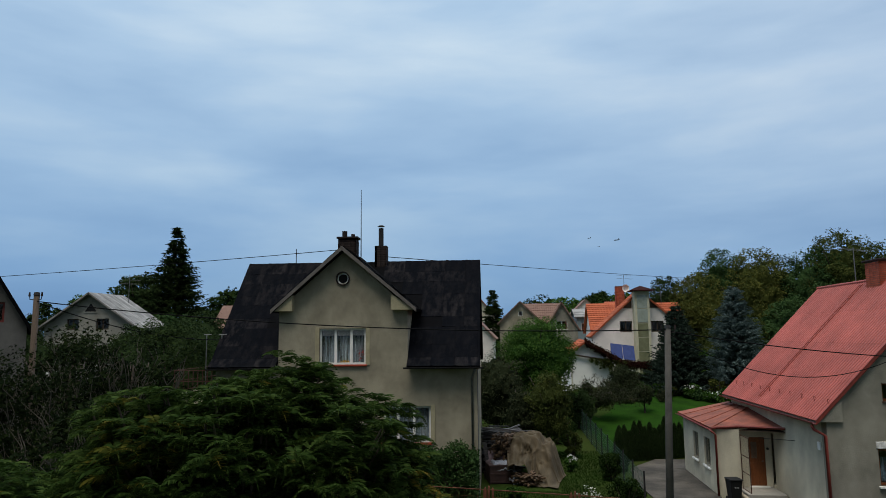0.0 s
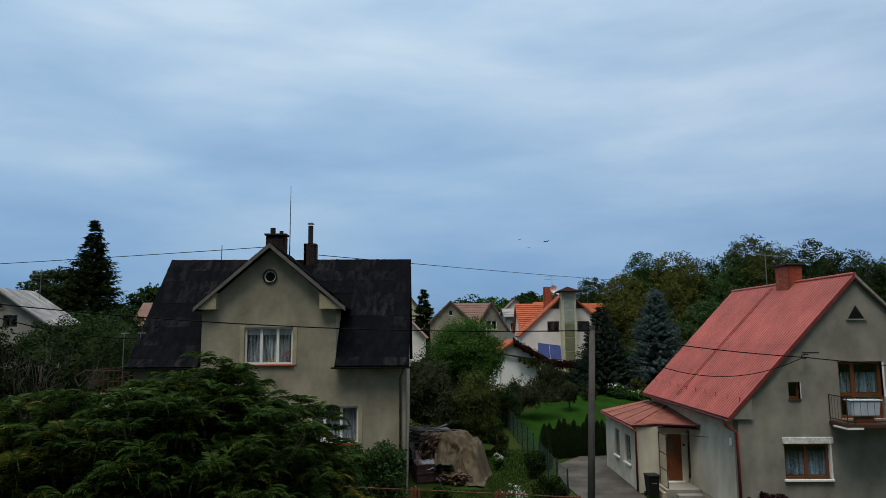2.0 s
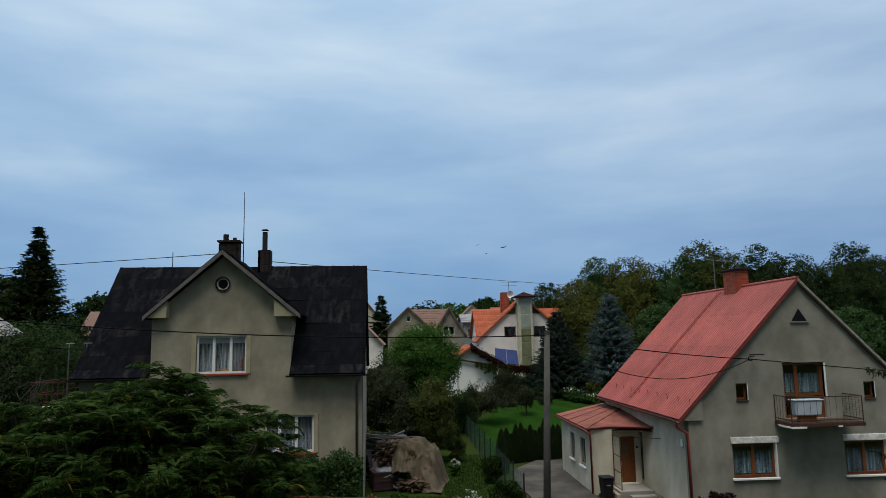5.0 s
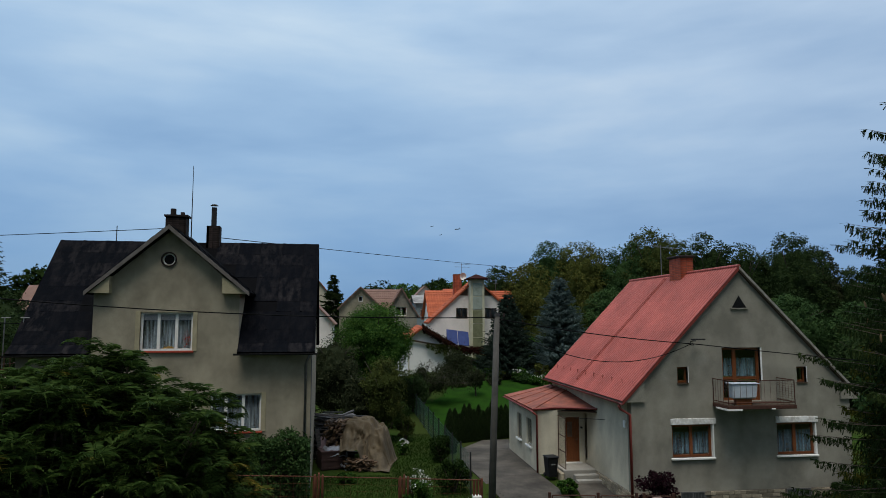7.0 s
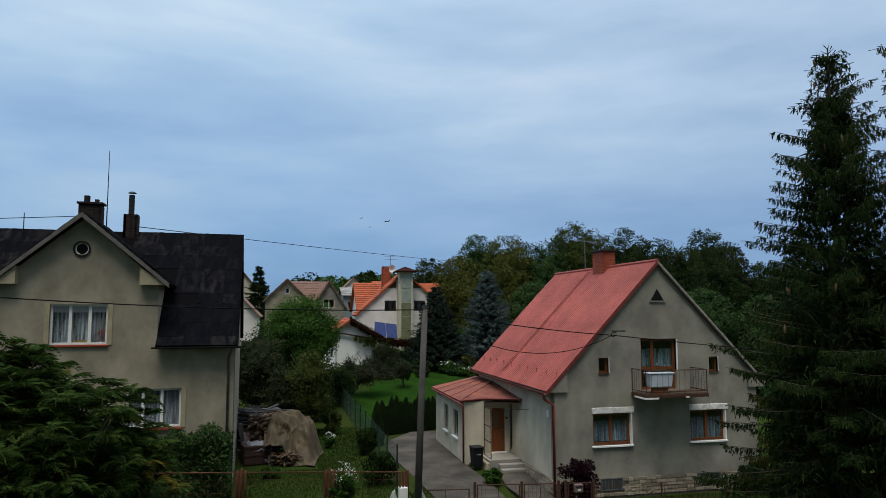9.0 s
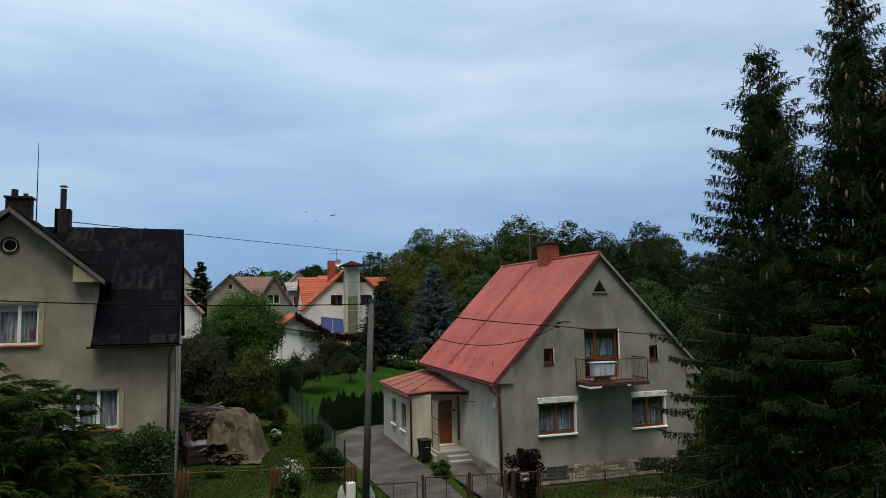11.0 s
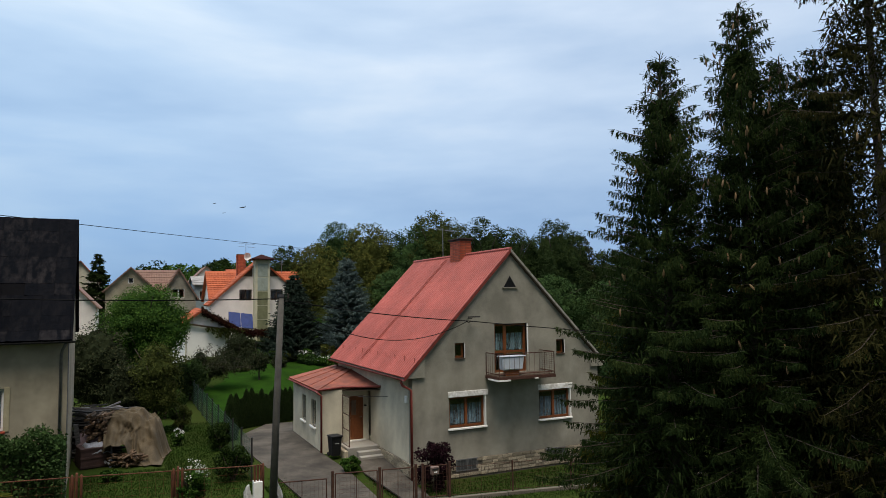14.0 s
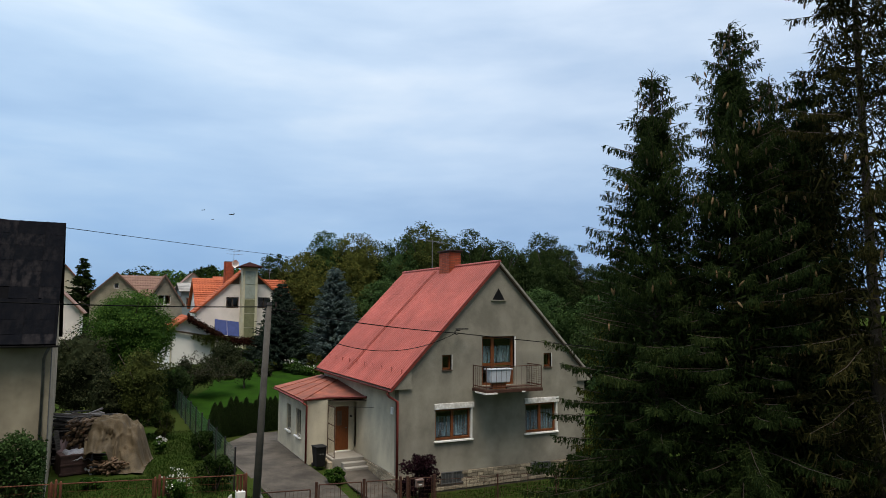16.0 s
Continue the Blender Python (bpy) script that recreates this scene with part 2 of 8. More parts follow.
def felt_mat():
    """Old roofing felt: near black, rubbed brownish-grey on some of its sheets, with fine grit."""
    m = bpy.data.materials.new("black_roofing_felt")
    m.use_nodes = True
    nt = m.node_tree
    N, L = nt.nodes.new, nt.links.new
    b = nt.nodes["Principled BSDF"]
    b.inputs["Roughness"].default_value, b.inputs["Specular IOR Level"].default_value = 0.95, 0.04
    g, info, n, grit = N("ShaderNodeNewGeometry"), N("ShaderNodeObjectInfo"), N("ShaderNodeTexNoise"), N("ShaderNodeTexNoise")
    mp = N("ShaderNodeMapping")
    mp.inputs["Scale"].default_value = (2.6, 1.1, 1.1)
    L(g.outputs["Position"], mp.inputs[0]), L(mp.outputs[0], n.inputs["Vector"]), L(g.outputs["Position"], grit.inputs["Vector"])
    n.inputs["Scale"].default_value, n.inputs["Detail"].default_value, n.inputs["Roughness"].default_value = 1.6, 7, 0.65
    grit.inputs["Scale"].default_value, grit.inputs["Detail"].default_value = 30, 3
    worn, patch, wear = N("ShaderNodeMapRange"), N("ShaderNodeMapRange"), N("ShaderNodeMath")
    worn.inputs[1].default_value, worn.inputs[2].default_value = 0.44, 0.68
    patch.inputs[1].default_value, patch.inputs[2].default_value, patch.inputs[3].default_value, patch.inputs[4].default_value = 0.35, 1.0, 0.16, 0.95
    wear.operation = "MULTIPLY"
    L(n.outputs["Fac"], worn.inputs[0]), L(info.outputs["Random"], patch.inputs[0])
    L(worn.outputs[0], wear.inputs[0]), L(patch.outputs[0], wear.inputs[1])
    c = N("ShaderNodeMixRGB")
    c.inputs[1].default_value, c.inputs[2].default_value = (0.0036, 0.0042, 0.0062, 1), (0.029, 0.0255, 0.0265, 1)
    L(wear.outputs[0], c.inputs[0])
    c2 = N("ShaderNodeMixRGB")
    c2.blend_type = "OVERLAY"
    c2.inputs[0].default_value = 0.5
    L(c.outputs[0], c2.inputs[1]), L(grit.outputs["Fac"], c2.inputs[2]), L(c2.outputs[0], b.inputs["Base Color"])
    bp = N("ShaderNodeBump")
    bp.inputs["Strength"].default_value, bp.inputs["Distance"].default_value = 0.4, 0.02
    L(grit.outputs["Fac"], bp.inputs["Height"]), L(bp.outputs[0], b.inputs["Normal"])
    return m


FELT = felt_mat()
FELT_BASE = mat("black_roofing_felt_under", (0.005, 0.005, 0.006), rough=0.95, scale=2, spec=0.04)
BRICK_RED = mat("chimney_brick", (0.46, 0.115, 0.062), (0.31, 0.075, 0.043), rough=0.9, scale=9, rnd=0.2, bump=0.4)
MORTAR = mat("mortar", (0.15, 0.13, 0.11), rough=0.95, scale=8)
SOOT_BRICK = mat("sooty_brick", (0.038, 0.026, 0.024), (0.016, 0.012, 0.012), rough=0.9, scale=8, rnd=0.3)
STONE = mat("plinth_stone", (0.42, 0.36, 0.27), (0.19, 0.16, 0.12), rough=0.95, scale=5, rnd=0.35, bump=0.5)
CONCRETE = mat("grey_concrete", (0.18, 0.158, 0.128), (0.105, 0.093, 0.076), rough=0.95, scale=0.55, mix=0.8, fine=30, bump=0.3)
DRIVE_CONCRETE = mat("stained_drive_concrete", (0.104, 0.089, 0.073), (0.046, 0.039, 0.033), rough=0.95, scale=0.8, mix=0.7, fine=22, bump=0.35, streak=0.4)
CONCRETE_POLE = mat("pole_concrete", (0.105, 0.10, 0.092), (0.065, 0.063, 0.06), rough=0.95, scale=3, fine=40, spec=0.1)
STEP_CONCRETE = mat("pale_step_concrete", (0.34, 0.32, 0.29), (0.22, 0.21, 0.19), rough=0.95, scale=1.5, mix=0.8, fine=30, bump=0.3)
METAL_GREY = mat("galvanised_grey", (0.20, 0.205, 0.21), (0.12, 0.12, 0.125), rough=0.5, metal=0.4, scale=6)
BLACK_CABLE = mat("black_cable", (0.008, 0.008, 0.009), rough=0.9, scale=8, bump=0, spec=0.1)
METAL_DARK = mat("dark_iron", (0.035, 0.033, 0.035), rough=0.6, metal=0.3, scale=8)
RUST = mat("rusty_fence_iron", (0.085, 0.036, 0.025), (0.045, 0.021, 0.015), rough=0.85, scale=9, bump=0.3)
RUST_ORANGE = mat("orange_red_fence_paint", (0.155, 0.050, 0.025), (0.065, 0.026, 0.016), rough=0.8, scale=7, bump=0.3)
BLACK_PLASTIC = mat("black_plastic", (0.009, 0.0095, 0.011), rough=0.65, scale=8, bump=0.05)
TILE_ORANGE = mat("orange_clay_tiles", (0.44, 0.112, 0.046), (0.34, 0.078, 0.034), rough=0.85, scale=1.5, rnd=0.15, island=0.12)
TILE_BROWN = mat("brown_tiles", (0.23, 0.14, 0.11), (0.17, 0.10, 0.08), rough=0.9, scale=1.5, island=0.12)
SHEET_GREY = mat("weathered_grey_sheet", (0.40, 0.38, 0.36), (0.11, 0.10, 0.095), rough=0.7, scale=1.5, mix=0.6, streak=0.4, stretch=(0.3, 1.8, 0.3))
BARK = mat("bark", (0.09, 0.07, 0.055), (0.045, 0.036, 0.03), rough=0.95, scale=7, fine=50, bump=0.6, stretch=(2, 2, 0.5))
GRASS_BLADE = leaf_mat("grass_blades", (0.0176, 0.0416, 0.0072), (0.0320, 0.0592, 0.0104), rnd=0.3)


# ---- helpers for building ----
def mesh_ob(name, bm, material, smooth=False):
    me = bpy.data.meshes.new(name)
    bmesh.ops.recalc_face_normals(bm, faces=bm.faces)
    bm.to_mesh(me)
    bm.free()
    me.materials.append(material)
    if smooth:
        me.polygons.foreach_set("use_smooth", [True] * len(me.polygons))
    return new(name, me)


def part(name, bm, material, parent, label="", smooth=False):
    ob = mesh_ob(name, bm, material, smooth)
    ob.parent = parent
    return tagged(ob, label) if label else ob


def thing(name, label, category, group="", at=None, kind=""):
    ob = new(name)
    ob.empty_display_size = 0.2
    ob.matrix_world = at or Matrix()
    return tagged(ob, label, category, group, kind)


def share(name, me, parent, m, label=""):
    """One more piece on a mesh that its fellows use too."""
    ob = new(name, me)
    ob.parent, ob.matrix_local = parent, m
    return tagged(ob, label) if label else ob


def box(bm, x0, x1, y0, y1, z0, z1, m=None):
    v = [bm.verts.new(p) for p in ((x0, y0, z0), (x1, y0, z0), (x1, y1, z0), (x0, y1, z0), (x0, y0, z1), (x1, y0, z1), (x1, y1, z1), (x0, y1, z1))]
    if m is not None:
        for q in v:
            q.co = m @ q.co
    for f in ((3, 2, 1, 0), (4, 5, 6, 7), (0, 1, 5, 4), (1, 2, 6, 5), (2, 3, 7, 6), (3, 0, 4, 7)):
        bm.faces.new([v[i] for i in f])
    return bm


def boxes(*rows):
    bm = bmesh.new()
    for r in rows:
        box(bm, *r)
    return bm


def bevelled(bm, w=0.01):
    bmesh.ops.bevel(bm, geom=list(bm.edges), offset=w, segments=1, affect="EDGES")
    return bm


def slab(points, thick, bm=None):
    """A plate under a flat polygon of points, its thickness along the downward normal."""
    bm = bm or bmesh.new()
    pts = [Vector(p) for p in points]
    n = (pts[1] - pts[0]).cross(pts[2] - pts[0]).normalized()
    if n.z < 0:
        n = -n
    top = [bm.verts.new(p) for p in pts]
    low = [bm.verts.new(p - n * thick) for p in pts]
    bm.faces.new(top), bm.faces.new(low[::-1])
    for i in range(len(pts)):
        j = (i + 1) % len(pts)
        bm.faces.new((top[i], low[i], low[j], top[j]))
    return bm


def tube(points, radii, sides=8, bm=None, cap=True):
    """A round bar along points, with a radius at each."""
    bm = bm or bmesh.new()
    pts = [Vector(p) for p in points]
    radii = [radii] * len(pts) if isinstance(radii, (int, float)) else radii
    rings = []
    for i, p in enumerate(pts):
        d = (pts[min(i + 1, len(pts) - 1)] - pts[max(i - 1, 0)]).normalized()
        a = d.orthogonal().normalized() if not rings else (a - d * a.dot(d)).normalized()
        b = d.cross(a)
        rings.append([bm.verts.new(p + (a * math.cos(2 * math.pi * k / sides) + b * math.sin(2 * math.pi * k / sides)) * radii[i]) for k in range(sides)])
    for r, s in zip(rings, rings[1:]):
        for k in range(sides):
            bm.faces.new((r[k], r[(k + 1) % sides], s[(k + 1) % sides], s[k]))
    if cap:
        bm.faces.new(rings[0][::-1]), bm.faces.new(rings[-1])
    return bm


def sagging(a, b, sag, n=16):
    a, b = Vector(a), Vector(b)
    return [a.lerp(b, i / n) - Vector((0, 0, 4 * sag * (i / n) * (1 - i / n))) for i in range(n + 1)]


def clip(poly, a, b, keep):
    """The part of a flat polygon on one side of the line axis a = b."""
    res = []
    for i, p in enumerate(poly):
        q = poly[(i + 1) % len(poly)]
        ip, iq = (p[a] - b) * keep >= -1e-9, (q[a] - b) * keep >= -1e-9
        if ip:
            res.append(p)
        if ip != iq:
            s = (b - p[a]) / (q[a] - p[a])
            res.append((p[0] + s * (q[0] - p[0]), p[1] + s * (q[1] - p[1])))
    return res


def wall(outline, holes, origin, along, inward, thick):
    """A wall with thickness: an outline in (u, z), with rectangular openings (u0, u1, z0, z1) that go through it."""
    bm = bmesh.new()
    o, u, n = Vector(origin), Vector(along), Vector(inward)
    P = lambda q, d: o + u * q[0] + Vector((0, 0, q[1])) + n * d
    us = sorted({h[i] for h in holes for i in (0, 1)} | {min(p[0] for p in outline), max(p[0] for p in outline)})
    zs = sorted({h[i] for h in holes for i in (2, 3)} | {min(p[1] for p in outline), max(p[1] for p in outline)})
    for a, b in zip(us, us[1:]):
        for c, d in zip(zs, zs[1:]):
            if any(h[0] <= (a + b) / 2 <= h[1] and h[2] <= (c + d) / 2 <= h[3] for h in holes):
                continue
            cell = outline
            for axis, value, keep in ((0, a, 1), (0, b, -1), (1, c, 1), (1, d, -1)):
                cell = clip(cell, axis, value, keep)
            if len(cell) > 2:
                for depth in (0, thick):
                    bm.faces.new([bm.verts.new(P(q, depth)) for q in cell])
    loops = [outline] + [((h[0], h[2]), (h[1], h[2]), (h[1], h[3]), (h[0], h[3])) for h in holes]
    for loop in loops:
        for p, q in zip(loop, loop[1:] + loop[:1]):
            bm.faces.new([bm.verts.new(v) for v in (P(p, 0), P(q, 0), P(q, thick), P(p, thick))])
    bmesh.ops.remove_doubles(bm, verts=bm.verts, dist=1e-4)
    return bm


def pane_mesh(o, u, n, u0, u1, z0, z1, d, t=0.006):
    bm = bmesh.new()
    m = Matrix((( u[0], n[0], 0, o[0]), (u[1], n[1], 0, o[1]), (0, 0, 1, o[2]), (0, 0, 0, 1)))
    return box(bm, u0, u1, d, d + t, z0, z1, m)


def window(parent, origin, along, inward, u0, u1, z0, z1, splits, material, recess=0.10, bar=0.07, sill=None, curtain=LACE, curtain_top=1.0, drop=0.0, label="", transom=None, blind=0.0):
    """A casement window set in an opening: frame with bars, a pane in each light, net curtains behind, a sill in front."""
    o, u, n = Vector(origin), Vector(along), Vector(inward)
    m = Matrix(((u.x, n.x, 0, o.x), (u.y, n.y, 0, o.y), (0, 0, 1, o.z), (0, 0, 0, 1)))
    xs = [u0, *[u0 + (u1 - u0) * s for s in splits], u1]
    lights = []
    for i, (a, b) in enumerate(zip(xs, xs[1:])):
        p, q = a + bar * (1.0 if i == 0 else 0.68), b - bar * (1.0 if i == len(xs) - 2 else 0.68)
        if transom:
            zt = z0 + (z1 - z0) * transom
            lights += [(p, q, z0 + bar, zt - bar / 2), (p, q, zt + bar / 2, z1 - bar)]
        else:
            lights.append((p, q, z0 + bar, z1 - bar))
    bm = wall([(u0, z0), (u1, z0), (u1, z1), (u0, z1)], lights, o + n * recess, u, n, 0.07)
    win = part("window", bm, material, parent, label)
    for a, b in zip(xs, xs[1:]):
        g = part("pane", pane_mesh(o, u, n, a + bar * 0.6, b - bar * 0.6, z0 + bar * 0.5, z1 - bar * 0.5, recess + 0.03), GLASS, win)
        g.visible_shadow = False
    if blind:
        part("blind", pane_mesh(o, u, n, u0 + bar, u1 - bar, z1 - (z1 - z0) * blind, z1 - bar * 0.5, recess + 0.12, 0.01), WHITE, win, "pale roller blind")
    if curtain:
        cb = bmesh.new()
        k = 48
        for i in range(k):
            for j, (za, zb_) in enumerate(((z0 + drop * (z1 - z0), z0 + (z1 - z0) * curtain_top),)):
                q = []
                for s, z in ((i, za), (i + 1, za), (i + 1, zb_), (i, zb_)):
                    f = s / k
                    q.append(cb.verts.new(m @ Vector((u0 + (u1 - u0) * f, recess + 0.19 + 0.025 * math.sin(f * 75), z))))
                cb.faces.new(q)
        bmesh.ops.remove_doubles(cb, verts=cb.verts, dist=1e-4)
        part("curtain", cb, curtain, win, "white net curtain")
    if sill:
        sb = bmesh.new()
        box(sb, u0 - 0.06, u1 + 0.06, -0.09, recess, z0 - 0.075, z0, m)
        part("sill", bevelled(sb, 0.012), sill, win)
    return win


def quads_mesh(name, V, material):
    """One mesh out of an array of n x 4 (or n x 3) corners."""
    V = np.asarray(V, dtype=np.float32)
    c = V.shape[-2]
    V = V.reshape(-1, 3)
    me = bpy.data.meshes.new(name)
    k = len(V) // c
    me.vertices.add(len(V)), me.loops.add(len(V)), me.polygons.add(k)
    me.vertices.foreach_set("co", V.ravel())
    me.loops.foreach_set("vertex_index", np.arange(len(V), dtype=np.int32))
    me.polygons.foreach_set("loop_start", np.arange(0, len(V), c, dtype=np.int32))
    me.update(calc_edges=True)
    me.materials.append(material)
    return me


def rand_dirs(rng, n):
    d = rng.normal(size=(n, 3))
    return d / np.linalg.norm(d, axis=1, keepdims=True)


def leaf_quads(rng, C, size, up=0.5, aspect=0.6, corners=4, face=None):
    """Pointed leaves at the places C, turned every way but mostly face up."""
    n = len(C)
    nor = rand_dirs(rng, n) + np.array([0, 0, up])
    if face is not None:
        nor = rand_dirs(rng, n) * 0.8 + face * 0.8 + np.array([0, 0, up * 0.3])
    nor /= np.linalg.norm(nor, axis=1, keepdims=True)
    a = np.cross(nor, rand_dirs(rng, n))
    a /= np.linalg.norm(a, axis=1, keepdims=True) + 1e-9
    b = np.cross(nor, a)
    s = (size * rng.uniform(0.6, 1.35, n))[:, None]
    if corners == 3:
        return np.stack([C - a * s, C + b * s * 0.75 + a * s * 0.3, C + a * s * 0.7 - b * s * 0.75 - nor * s * 0.2], 1)
    return np.stack([C - a * s, C + b * s * aspect - nor * s * 0.1, C + a * s - nor * s * 0.25, C - b * s * aspect - nor * s * 0.1], 1)


def clumpy(rng, n, clumps, centre, radii, clump_r, low=-0.55, tight=0.82):
    """Places of leaves: a crown of clumps inside an ellipsoid, denser at each clump's outside, with gaps between."""
    d = rand_dirs(rng, clumps * 3)
    d = d[d[:, 2] > low][:clumps]
    r = np.where(rng.random(len(d)) < 0.75, rng.uniform(tight, 1.0, len(d)), rng.uniform(0.35, 0.8, len(d)))
    cc = np.asarray(centre) + d * r[:, None] * np.asarray(radii) * rng.uniform(min(0.97, tight + 0.05), 1.05, len(d))[:, None]
    cr = clump_r * rng.uniform(0.6, 1.3, len(d))
    k = rng.integers(0, len(d), n)
    e = rand_dirs(rng, n) * (rng.uniform(0.25, 1.0, n) ** 0.5 * cr[k])[:, None]
    e[:, 2] *= 0.75
    return cc[k] + e


def branches(rng, base, height, crown_r, count, r0, twist=0.25):
    """A tapered trunk with limbs that reach into the crown."""
    bx, by, bz = base
    pts, rad = [], []
    for i in range(7):
        f = i / 6
        pts.append((bx + rng.normal() * twist * 0.3 * f, by + rng.normal() * twist * 0.3 * f, bz - 0.15 + height * 0.85 * f))
        rad.append(r0 * (1 - f) ** 0.8 + 0.02)
    bm = tube(pts, rad, 8)
    for k in range(count):
        f = rng.uniform(0.28, 0.8)
        p = Vector(pts[int(f * 6)])
        a = rng.uniform(0, 2 * math.pi)
        l = crown_r * rng.uniform(0.5, 0.9)
        q = [p + Vector((math.cos(a) * l * s, math.sin(a) * l * s, height * 0.28 * s ** 0.8 + rng.normal() * 0.05)) for s in (0, 0.35, 0.7, 1)]
        tube(q, [r0 * 0.42, r0 * 0.3, r0 * 0.18, 0.015], 5, bm)
    return bm


def tree(name, label, base, height, crown_r, leaves, size, material, seed, clumps=40, crown_low=0.25, group="", squash=1.0, r0=None, clump=0.3, category="tree", fill=0.35, corners=3, tight=0.82, core=0.0):
    rng = np.random.default_rng(seed)
    t = thing(name, label, category, group, pose(*base))
    cz = height * (crown_low + 1) / 2
    part("trunk", branches(rng, (0, 0, 0), height, crown_r, 9, r0 or 0.02 * height), BARK, t, smooth=True)
    rz = height * (1 - crown_low) / 2
    C = clumpy(rng, leaves, clumps, (0, 0, cz), (crown_r * (1 - clump * 0.6), crown_r * squash * (1 - clump * 0.6), rz * (1 - clump * 0.5)), crown_r * clump, low=-0.95, tight=tight)
    k = int(leaves * fill)
    I = rand_dirs(rng, k) * rng.uniform(0.5, 0.9, k)[:, None] * np.array([crown_r * 0.9, crown_r * squash * 0.9, rz * 0.92]) + np.array([0, 0, cz])
    if core:
        # the shaded mass of twigs and leaves inside the crown
        bm = bmesh.new()
        bmesh.ops.create_icosphere(bm, subdivisions=4, radius=1)
        for v in bm.verts:
            n = core * (1 + 0.16 * noise.noise(v.co * 2.0 + Vector((seed, 0, 0))) + 0.16 * noise.noise(v.co * 5.0) + 0.12 * noise.noise(v.co * 13.0))
            v.co = Vector((v.co.x * crown_r * n, v.co.y * crown_r * squash * n, v.co.z * rz * n + cz))
        part("inner_crown", bm, material, t)
    C = np.concatenate([C, I])
    out = (C - np.array([0, 0, cz * 0.92])) / np.array([crown_r, crown_r * squash, rz])
    out /= np.linalg.norm(out, axis=1, keepdims=True) + 1e-6
    ob = new("crown", quads_mesh("crown", leaf_quads(rng, C, size, corners=corners, face=out), material))
    ob.parent = t
    return t


def conifer(name, label, base, height, r, material, seed, rows=26, per=11, twigs=26, twig=0.3, group="", low=0.06, droop=0.35, power=0.9, width=0.16, lift=0.25):
    """A spruce: a straight stem, whorls of drooping branches, each hung with needle-covered twigs."""
    rng = np.random.default_rng(seed)
    t = thing(name, label, "tree", group, pose(*base))
    part("trunk", tube([(0, 0, -0.2), (0, 0, height * 0.5), (0, 0, height)], [0.016 * height, 0.009 * height, 0.012], 8), BARK, t, smooth=True)
    A, D, L, W = [], [], [], []
    for i in range(rows):
        f = low + (1 - low) * (i + rng.uniform(0, 0.6)) / rows
        f = min(f, 0.995)
        reach = r * (1 - f) ** power * rng.uniform(0.82, 1.1) + 0.12
        for k in range(per if f < 0.85 else max(5, per // 2)):
            a = rng.uniform(0, 2 * math.pi)
            f = min(0.995, max(low, f + rng.normal(0, 0.5) / rows))
            out = np.array([math.cos(a), math.sin(a), 0])
            side = np.array([-math.sin(a), math.cos(a), 0])
            ln = reach * rng.uniform(0.7, 1.15)
            n = max(4, int(twigs * ln / r) + 3)
            s = np.sort(rng.uniform(0.12, 1.0, n))
            z = height * f + lift * ln * s - droop * ln * (2 * s - s ** 3.0)
            p = out * (s * ln)[:, None] + np.array([0, 0, 1]) * z[:, None]
            sg = rng.choice([-1, 1], n)
            d = out * 0.75 + side * (sg * rng.uniform(0.2, 1.0, n))[:, None] + np.array([0, 0, 1]) * rng.uniform(-0.75, 0.12, n)[:, None]
            d /= np.linalg.norm(d, axis=1, keepdims=True)
            A.append(p), D.append(d), L.append(twig * rng.uniform(0.6, 1.3, n) * (1.15 - 0.55 * s)), W.append(np.full(n, width) * rng.uniform(0.7, 1.2, n))
    A, D, L, W = np.concatenate(A), np.concatenate(D), np.concatenate(L), np.concatenate(W)
    L += 0.06
    up = rand_dirs(rng, len(A))
    b = np.cross(D, up)
    b /= np.linalg.norm(b, axis=1, keepdims=True) + 1e-9
    c = np.cross(D, b)
    q = []
    for w in (b, c):
        q.append(np.stack([A + w * (L * W)[:, None], A + D * L[:, None], A - w * (L * W)[:, None]], 1))
    ob = new("crown", quads_mesh("crown", np.concatenate(q), material))
    ob.parent = t
    return t


# ---- ground ----
def smooth(a, b, v):
    f = min(1.0, max(0.0, (v - a) / (b - a)))
    return f * f * (3 - 2 * f)


def ground_z(x, y):
    left = smooth(6.0, 4.2, x) * smooth(10, 20, y)
    back = smooth(24.6, 29.0, y)
    far = smooth(60, 200, y) * 3.0
    rise = 2.1 * smooth(46, 66, y) * smooth(2, 6, x)
    return 0.45 * max(left, back) + far + rise


def ground_mat():
    m = mat("rough_grass_ground", (0.025, 0.056, 0.009), (0.034, 0.036, 0.012), rough=1.0, scale=0.35, mix=0.9, fine=14, bump=0.6, spec=0.0)
    return m


